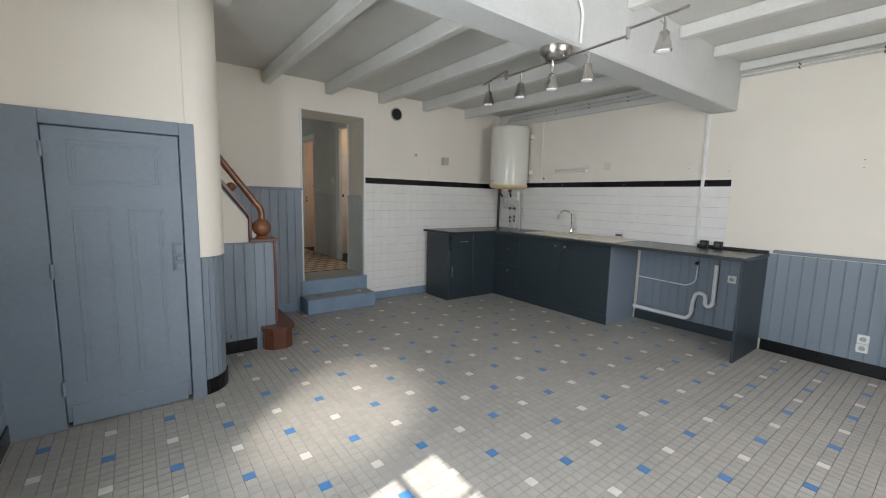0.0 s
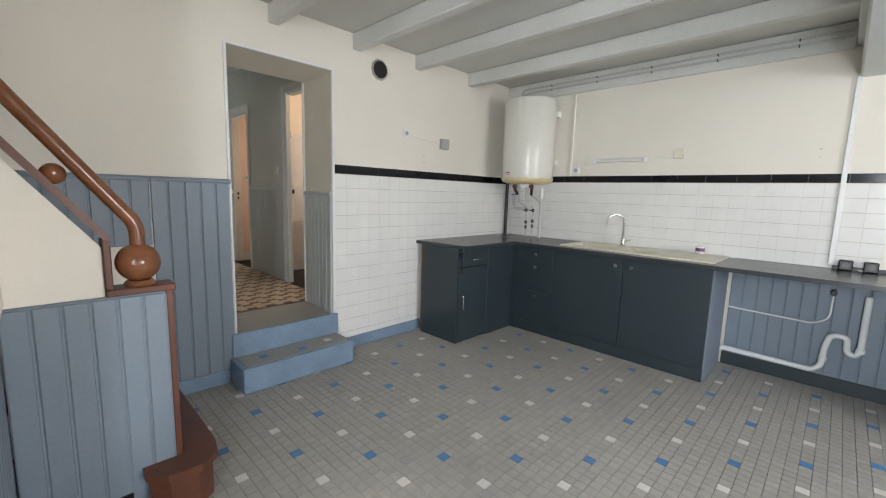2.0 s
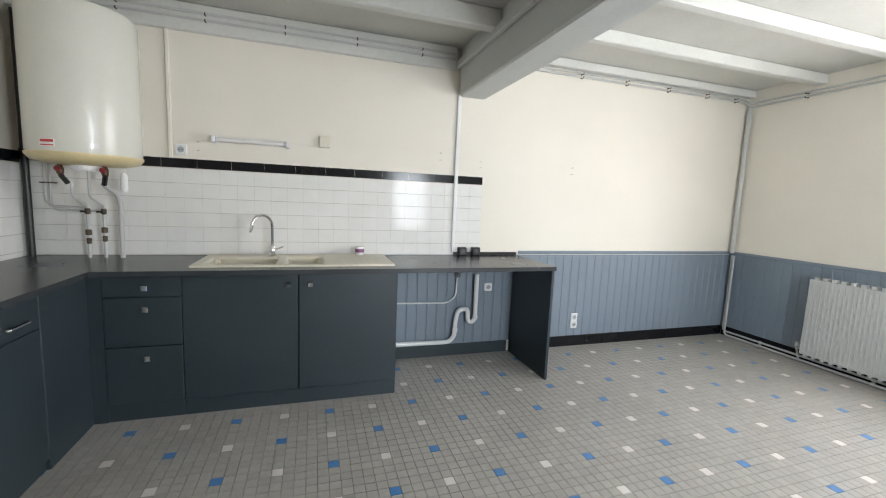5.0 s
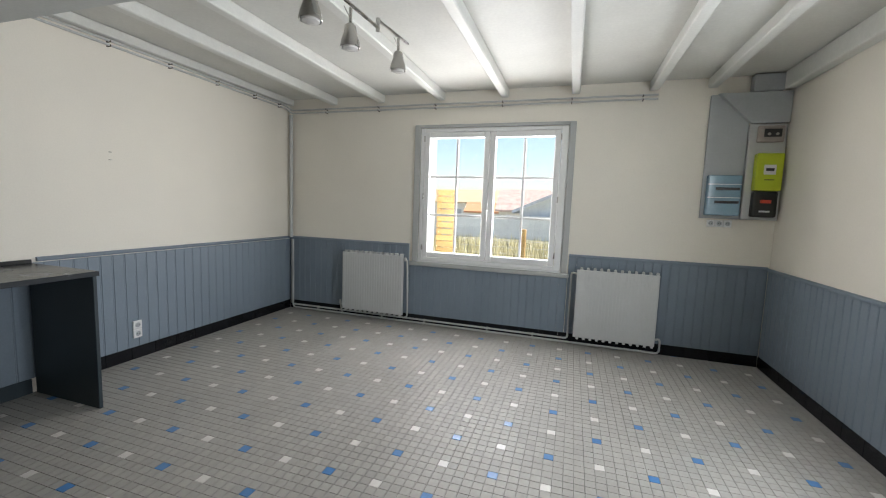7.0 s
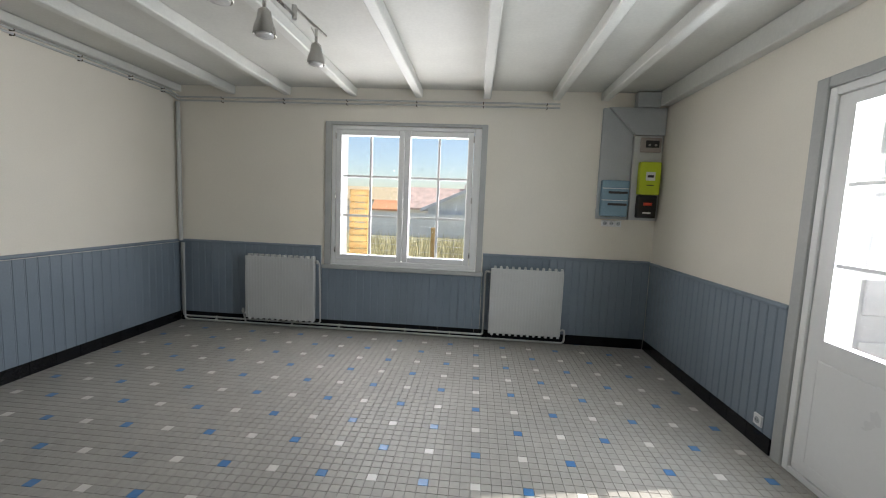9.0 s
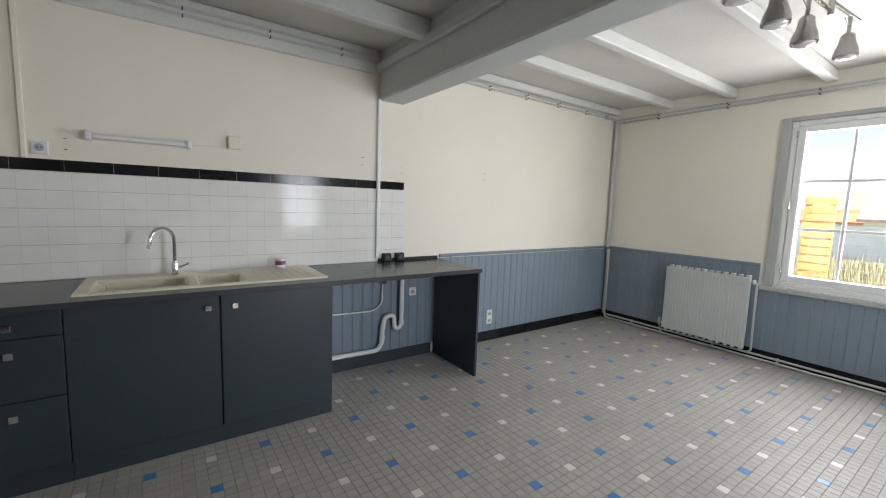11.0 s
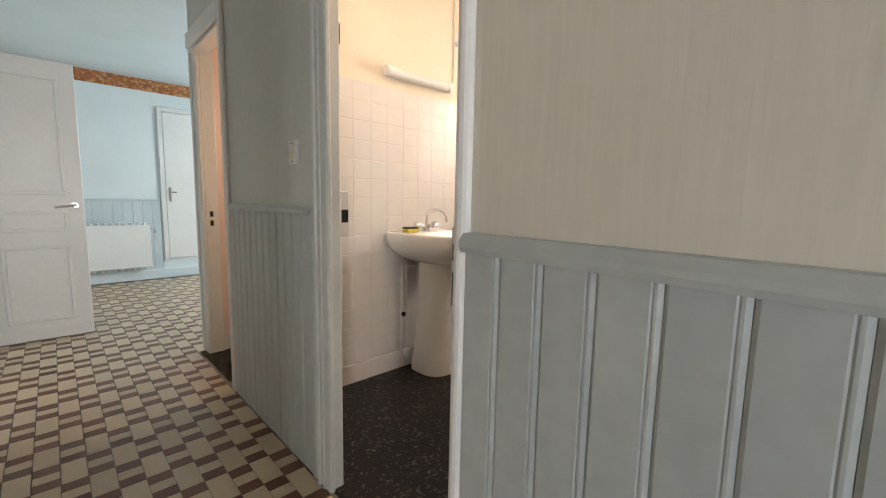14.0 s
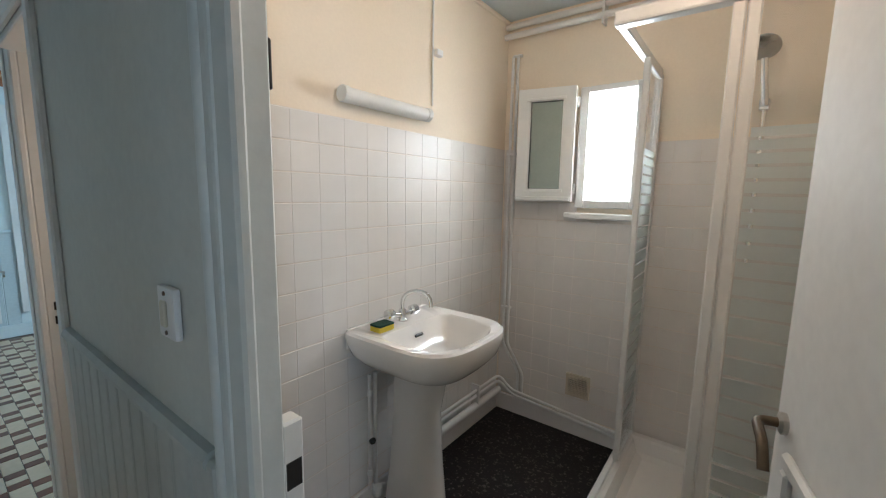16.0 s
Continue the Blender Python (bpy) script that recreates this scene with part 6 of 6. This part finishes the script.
bal = thing("terrace_wall", (-2.3, 1.5, -0.02), "ochre rendered terrace wall with a coping", "wall")
part("wall", box(-2.55, -0.3, -0.02, -2.35, 3.1, 0.95), TANWALL, bal)
part("coping", box(-2.58, -0.33, 0.951, -2.32, 3.13, 1.0, 0.01), TERRACE, bal)
ws = thing("shutter", (2.86, -1.75, 0.7), "white shutter leaf folded open beside the kitchen window", "shutter")
part("leaf", prism([(2.875, -1.70), (2.905, -1.70), (2.905, -2.0), (2.875, -2.0)], "z", 0.70, 2.25), SHUTTER, ws)
part("brace", box(2.868, -1.98, 0.95, 2.8745, -1.72, 1.05, 0.002), SHUTTER, ws)
part("brace", box(2.868, -1.98, 1.95, 2.8745, -1.72, 2.05, 0.002), SHUTTER, ws)
shut = thing("shutter", (-0.95, 0.45, 0.1), "white panelled wooden shutter folded open outside the door", "shutter")
part("leaf", box(-1.42, 0.46, 0.05, -0.87, 0.50, 2.15, 0.004), SHUTTER, shut)
for z0, z1 in ((0.2, 0.75), (0.9, 1.4), (1.55, 2.05)):
    part("panel", box(-1.34, 0.50, z0, -0.95, 0.512, z1, 0.006), SHUTTER, shut)
screen = thing("slatted_screen", (2.75, -2.05, -0.3), "golden larch slatted screen outside the window", "fence")
for k in range(22):
    part("slat", box(2.62, -2.06, -0.21 + k * 0.083, 2.862, -2.035, -0.14 + k * 0.083, 0.004), OUTSLAT, screen)
for x in (2.65, 2.83):
    part("post", box(x - 0.02, -2.09, -0.3, x + 0.02, -2.061, 1.60), OUTSLAT, screen)
fence = thing("wire_fence", (2.0, -8.0, -0.3), "wire mesh fence with wooden posts at the meadow's edge", "fence")
for x in (-4.4, -1.0, 2.40, 5.8, 9.2):
    part("post", box(x - 0.075, -8.075, -0.31, x + 0.075, -7.925, 0.87, 0.02), OUTSLAT, fence)
for k in range(6):
    part("wire", tube([(-9, -8.0, 0.0 + 0.18 * k), (10, -8.0, 0.0 + 0.18 * k)], 0.006, 4), ALU, fence)
for k in range(60):
    part("wire", tube([(-9 + k * 0.31, -8.0, -0.25), (-9 + k * 0.31, -8.0, 0.9)], 0.004, 4), ALU, fence)


def house(name, at, size, turn, ridge, label, chimney=False, wins=2, roof=None, render=None):
    """A gabled house with tiled roof, windows and door."""
    hs = thing(name, at, label, "house", "houses beyond the meadow")
    w, d, hgt = size
    m = Matrix.Translation(at) @ Matrix.Rotation(radians(turn), 4, "Z")

    def placed(bm):
        bmesh.ops.transform(bm, matrix=m, verts=bm.verts)
        return bm
    part("walls", placed(prism([(-d / 2, 0), (d / 2, 0), (d / 2, hgt), (0, hgt + ridge), (-d / 2, hgt)], "x", -w / 2, w / 2)), render or HOUSEWALL, hs)
    for s in (-1, 1):
        rf = part("roof", placed(prism([(s * (d / 2 + 0.4), hgt - 0.4 * ridge / (d / 2)), (0, hgt + ridge), (0, hgt + ridge + 0.2), (s * (d / 2 + 0.4), hgt - 0.4 * ridge / (d / 2) + 0.18)], "x", -w / 2 - 0.3, w / 2 + 0.3)), roof or ROOFTILE, hs)
    for k in range(wins):
        x = -w / 2 + w * (k + 0.5) / wins
        for s in (-1, 1):
            wd = part("window", placed(box(x - 0.5, s * d / 2 - 0.03, 0.9, x + 0.5, s * d / 2 + 0.03, 2.1)), GREYPANEL, hs)
            part("window_frame", placed(box(x - 0.6, s * d / 2 - 0.02, 0.8, x + 0.6, s * d / 2 + 0.02, 2.2)), WHITEPAINT, wd)
    if chimney:
        part("chimney", placed(box(-w * 0.4, -0.3, hgt + ridge * 0.6, 0.55 - w * 0.4, 0.3, hgt + ridge + 0.6)), HOUSEWALL, hs)


house("house", (4.6, -37, -1.3), (6.5, 6, 2.7), 4, 1.75, "pale house with a pinkish clay tile roof and chimney", True, 3)
# shaded gable kept pale by its lightened render and roof colours
house("house", (0.2, -25, -0.6), (9, 7.8, 1.95), 90, 1.75, "grey house lightened for haze, its gable towards the meadow", False, 2, SLATEROOF, GREYRENDER)
house("house", (16.5, -58, -0.9), (12, 9, 3.1), -6, 1.8, "long low house with a yellowish tile roof", False, 5, STRAWROOF)
house("house", (9.6, -45, -1.6), (7, 6, 2.6), 8, 0.9, "white house with a low orange roof", False, 3, ORANGEROOF)
solo("garden_wall", box(-14, -20.2, -0.35, 26, -20.0, 1.05), GREYRENDER, "low pale grey boundary wall beyond the meadow", "wall", kind="structure")
house("house", (-24, -2, -0.3), (12, 8, 3.0), 78, 2.6, "neighbouring house with a tiled roof", False, 3)
# added wall behind the bathroom window, cream to suit the warm light indoors
solo("added_wall", box(6.6, 3.0, -0.3, 6.9, 11.0, 4.2), OUTWALL, "cream wall added outside the bathroom window", "wall", kind="structure")

tree = thing("tree", (-9.0, 0.2, -0.3), "pine tree with dark ragged foliage beyond the terrace", "tree")
part("trunk", lathe([(0.24, -0.02), (0.20, 0.6), (0.16, 2.2), (0.10, 4.2), (0.03, 5.6)], (-9.0, 0.2, -0.3), seg=12), BARK, tree, smooth=True)
rng = random.Random(5)
for k in range(9):
    a, z = k * 2.4, 2.2 + k * 0.33
    l = 2.0 - k * 0.12
    part("branch", tube([(-9.0, 0.2, z), (-9.0 + l * 0.6 * math.cos(a), 0.2 + l * 0.6 * math.sin(a), z + 0.35), (-9.0 + l * math.cos(a), 0.2 + l * math.sin(a), z + 0.5)], 0.04, 6), BARK, tree)
verts, faces = [], []
for k in range(5200):
    b = rng.randrange(9)
    a, z, l = b * 2.4, 2.2 + b * 0.33, 2.0 - b * 0.12
    f = rng.uniform(0.35, 1.12)
    c = Vector((-9.0 + l * f * math.cos(a), 0.2 + l * f * math.sin(a), z + 0.5 * f)) + Vector((rng.gauss(0, 0.28), rng.gauss(0, 0.28), rng.gauss(0.05, 0.2)))
    u = Vector((rng.uniform(-1, 1), rng.uniform(-1, 1), rng.uniform(-1, 1))).normalized()
    v = u.orthogonal().normalized()
    s = rng.uniform(0.05, 0.11)
    n = len(verts)
    verts += [c - u * s, c + v * s * 0.35, c + u * s, c - v * s * 0.35]
    faces.append((n, n + 1, n + 2, n + 3))
me = bpy.data.meshes.new("crown")
me.from_pydata([tuple(v - Vector((-9.0, 0.2, -0.3))) for v in verts], [], faces)
me.materials.append(LEAF)
cr = new("crown", me)
cr.parent = tree
# tall grass beyond the window
verts, faces = [], []
for k in range(9000):
    x, y = rng.uniform(-6, 9), rng.uniform(-15, -6.0)
    hgt, a = rng.uniform(0.25, 0.7), rng.uniform(0, 6.28)
    dx, dy = 0.02 * math.cos(a), 0.02 * math.sin(a)
    n = len(verts)
    verts += [(x - dx, y - dy, -0.3), (x + dx, y + dy, -0.3), (x + rng.uniform(-0.12, 0.12), y + rng.uniform(-0.1, 0.1), -0.3 + hgt)]
    faces.append((n, n + 1, n + 2))
me = bpy.data.meshes.new("tall_grass")
me.from_pydata(verts, [], faces)
# straw colour lightened too, for the haze
me.materials.append(mat("straw grass", (0.56, 0.51, 0.30), 0.9, vary=0.3, island=0.5, bump=0.0))
tagged(new("tall_grass", me), "tall straw-coloured meadow grass by the fence", "grass", kind="stuff")

# ---------------------------------------------------------------- tiles
def piece_mesh(name, w, d, t, material, chamfer=0.0012, side=1.0):
    """A thin tile lying flat, its middle at the origin, top at z = t; side scales the chamfer of two edges."""
    bm = bmesh.new()
    a, b = w / 2, d / 2
    lo = [bm.verts.new(p) for p in ((-a, -b, 0), (a, -b, 0), (a, b, 0), (-a, b, 0))]
    mi = [bm.verts.new(p) for p in ((-a, -b, t - chamfer), (a, -b, t - chamfer), (a, b, t - chamfer), (-a, b, t - chamfer))]
    c = chamfer
    e = c * side
    hi = [bm.verts.new(p) for p in ((-a + e, -b + c, t), (a - e, -b + c, t), (a - e, b - c, t), (-a + e, b - c, t))]
    for r, s in ((lo, mi), (mi, hi)):
        for k in range(4):
            bm.faces.new((r[k], r[(k + 1) % 4], s[(k + 1) % 4], s[k]))
    bm.faces.new(hi)
    me = bpy.data.meshes.new(name)
    bm.to_mesh(me)
    bm.free()
    me.materials.append(material)
    return me


def field(name, tiles, t, material, label, parent=None):
    """The rest of a floor's tiles, joined: (x, y, half width, half depth, turn)."""
    verts, faces = [], []
    c = 0.0012
    for x, y, z, a, b in tiles:
        n = len(verts)
        verts += [(x - a, y - b, z), (x + a, y - b, z), (x + a, y + b, z), (x - a, y + b, z)]
        verts += [(x - a + c, y - b + c, z + t), (x + a - c, y - b + c, z + t), (x + a - c, y + b - c, z + t), (x - a + c, y + b - c, z + t)]
        for k in range(4):
            j = (k + 1) % 4
            faces.append((n + k, n + j, n + 4 + j, n + 4 + k))
        faces.append((n + 4, n + 5, n + 6, n + 7))
    me = bpy.data.meshes.new(name)
    me.from_pydata(verts, [], faces)
    me.materials.append(material)
    ob = new(name, me)
    ob.parent = parent
    return tagged(ob, label, "", "", "stuff")


floor_ob = bpy.data.objects["floor"]
PITCH, CELL = 0.27, 0.054
LX, LY = 1.475, 3.17
rest = {0: [], 1: [], 2: []}
near = []
shape = {k: piece_mesh("tile", CELL - 0.0016, CELL - 0.0016, 0.004, m) for k, m in ((0, FLOORTILE), (1, FLOORBLUE), (2, FLOORWHITE))}
for i in range(int((XL - LX) / CELL) - 2, int((XR - LX) / CELL) + 3):
    for j in range(int((YW - LY) / CELL) - 2, int((YD - LY) / CELL) + 3):
        x, y = LX + i * CELL, LY + j * CELL
        if not (XL - 0.02 < x < XR + 0.02 and YW - 0.02 < y < YD - 0.0):
            continue
        if x < 0.45 and y > 3.25:
            continue
        kind = 0
        if i % 5 == 0 and j % 5 == 0:
            kind = 1 if (i // 5 + j // 5) % 2 == 0 else 2
        if 1.15 < x < 2.05 and 2.45 < y < 3.40:
            near.append((kind, x, y))
        else:
            rest[kind].append((x, y, -0.004, CELL / 2 - 0.0008, CELL / 2 - 0.0008))
rng2 = random.Random(3)
for kind, x, y in near:
    b = new("tile", shape[kind])
    b.parent = floor_ob
    b.location = (x, y, -0.004 + rng2.uniform(-0.0004, 0.0002))
field("tile_field", rest[0], 0.004, FLOORTILES, "grey ceramic mosaic field", floor_ob)
field("blue_tiles", rest[1], 0.004, FLOORBLUE, "blue accent tiles", floor_ob)
field("white_tiles", rest[2], 0.004, FLOORWHITE, "white accent tiles", floor_ob)

# passage and far room: cream bricks with brown half pieces, set in running columns
fp, fr_ = bpy.data.objects["floor_passage"], bpy.data.objects["floor_room"]
W, LONG, SHORT = 0.078, 0.158, 0.056
OFF = [0.0, 0.16]
near, cream, brown = [], {fp: [], fr_: []}, {fp: [], fr_: []}
mc = piece_mesh("tile", W - 0.002, LONG - 0.002, 0.004, CREAMTILE)
mb = piece_mesh("tile", W - 0.002, SHORT - 0.002, 0.004, BROWNTILE)
ms_ = piece_mesh("tile", W - 0.002, SHORT - 0.002, 0.004, CREAMTILE)
for c in range(int(3.48 / W)):
    x = 1.53 + (c + 0.5) * W
    y = YD + 0.512 - OFF[c % 2] - 0.1
    while y < 11.15:
        for kind, ln in ((0, LONG), (1, SHORT), (2, SHORT), (1, SHORT)):
            ym = y + ln / 2
            y += ln
            if ym < YD + 0.516 or ym > 11.12 or (ym < 8.0 and x > PX - 0.01):
                continue
            if 1.8 < x < 2.56 and 5.5 < ym < 6.9 and len(near) < 300:
                near.append((kind, x, ym))
            else:
                (brown if kind == 1 else cream)[fp if ym < 8.0 else fr_].append((x, ym, HF - 0.004, W / 2 - 0.001, ln / 2 - 0.001))
for kind, x, y in near:
    b = new("tile", (mc, mb, ms_)[kind])
    b.parent = fp
    b.location = (x, y, HF - 0.004)
for o in (fp, fr_):
    field("cream_tiles", cream[o], 0.004, CREAMTILES, "cream ceramic bricks", o)
    field("brown_tiles", brown[o], 0.004, BROWNTILES, "red-brown ceramic half bricks", o)


def wall_tiles(name, axis, at, u0, u1, z0, z1, pitch, face, material, label, skip=lambda u, z: False, grout=GROUT, h=None, thick=0.0042, holes=()):
    """Wall tiles counted from the top down, each one a piece, on a thin bed of grout."""
    h = h or pitch
    root = thing(name, ((at, (u0 + u1) / 2, z0) if axis == "x" else ((u0 + u1) / 2, at, z0)), label, "tiles", kind="structure")
    cols, rows = max(1, math.ceil((u1 - u0) / pitch - 0.01)), max(1, math.ceil((z1 - z0) / h - 0.01))
    if grout:
        lo, hi = sorted((at, at + face * 0.003))
        part("grout_bed", wall(axis, lo, hi, u0, u1, z0, z1, holes), grout, root)
    cache = {}
    for c in range(cols):
        ua, ub = u0 + c * pitch, min(u0 + (c + 1) * pitch, u1)
        for r in range(rows):
            za, zb = max(z1 - (r + 1) * h, z0), z1 - r * h
            if ub - ua < 0.012 or zb - za < 0.012 or skip((ua + ub) / 2, (za + zb) / 2):
                continue
            key = (round(ub - ua, 4), round(zb - za, 4))
            if key not in cache:
                cache[key] = piece_mesh("tile", key[0] - 0.0007, key[1] - 0.0032, thick, material, 0.0015, 0.3)
            b = new("tile", cache[key])
            b.parent = root
            rot = Matrix.Rotation(radians(90 if face < 0 else -90), 4, "X") if axis == "y" else Matrix.Rotation(radians(-90 if face < 0 else 90), 4, "Y") @ Matrix.Rotation(radians(90), 4, "Z")
            wob = Matrix.Rotation(rng2.uniform(-0.003, 0.003), 4, "X") @ Matrix.Rotation(rng2.uniform(-0.003, 0.003), 4, "Y")
            mid = ((at, (ua + ub) / 2, (za + zb) / 2) if axis == "x" else ((ua + ub) / 2, at, (za + zb) / 2))
            b.matrix_local = Matrix.Translation(Vector(mid) - ORIGIN[root.name]) @ rot @ wob


wall_tiles("tile_splashback", "x", XR, 1.612, YD, 0.905, 1.512, 0.113, -1, WHITETILE, "glossy white tiled splashback behind the sink", h=0.102)
wall_tiles("tile_band", "x", XR, 1.612, YD, 1.514, 1.582, 0.2175, -1, BLACKTILE, "glossy black tile band above the white tiles", h=0.068)
wall_tiles("tile_wall", "y", YD, DN + 0.021, XR - 0.007, 0.102, 1.490, 0.1115, -1, WHITETILE, "white tiled wall beside the steps")
wall_tiles("tile_band", "y", YD, DN + 0.021, XR - 0.007, 1.492, 1.566, 0.2175, -1, BLACKTILE, "glossy black tile band beside the steps", h=0.074)
wall_tiles("bath_tiles", "y", BY, PX + 0.09, BX - 0.007, HB + 0.117, 2.05, 0.118, -1, BATHTILE, "white glazed bathroom tiles behind the basin", h=0.108, grout=BATHGROUT)
wall_tiles("bath_tiles", "x", BX, 5.34, BY - 0.007, HB + 0.117, 2.05, 0.118, -1, BATHTILE, "white glazed bathroom tiles below the window", lambda u, z: 6.03 < u < 6.46 and z > 1.62, h=0.108, grout=BATHGROUT, holes=[(6.06, 6.44, 1.645, 2.40)])
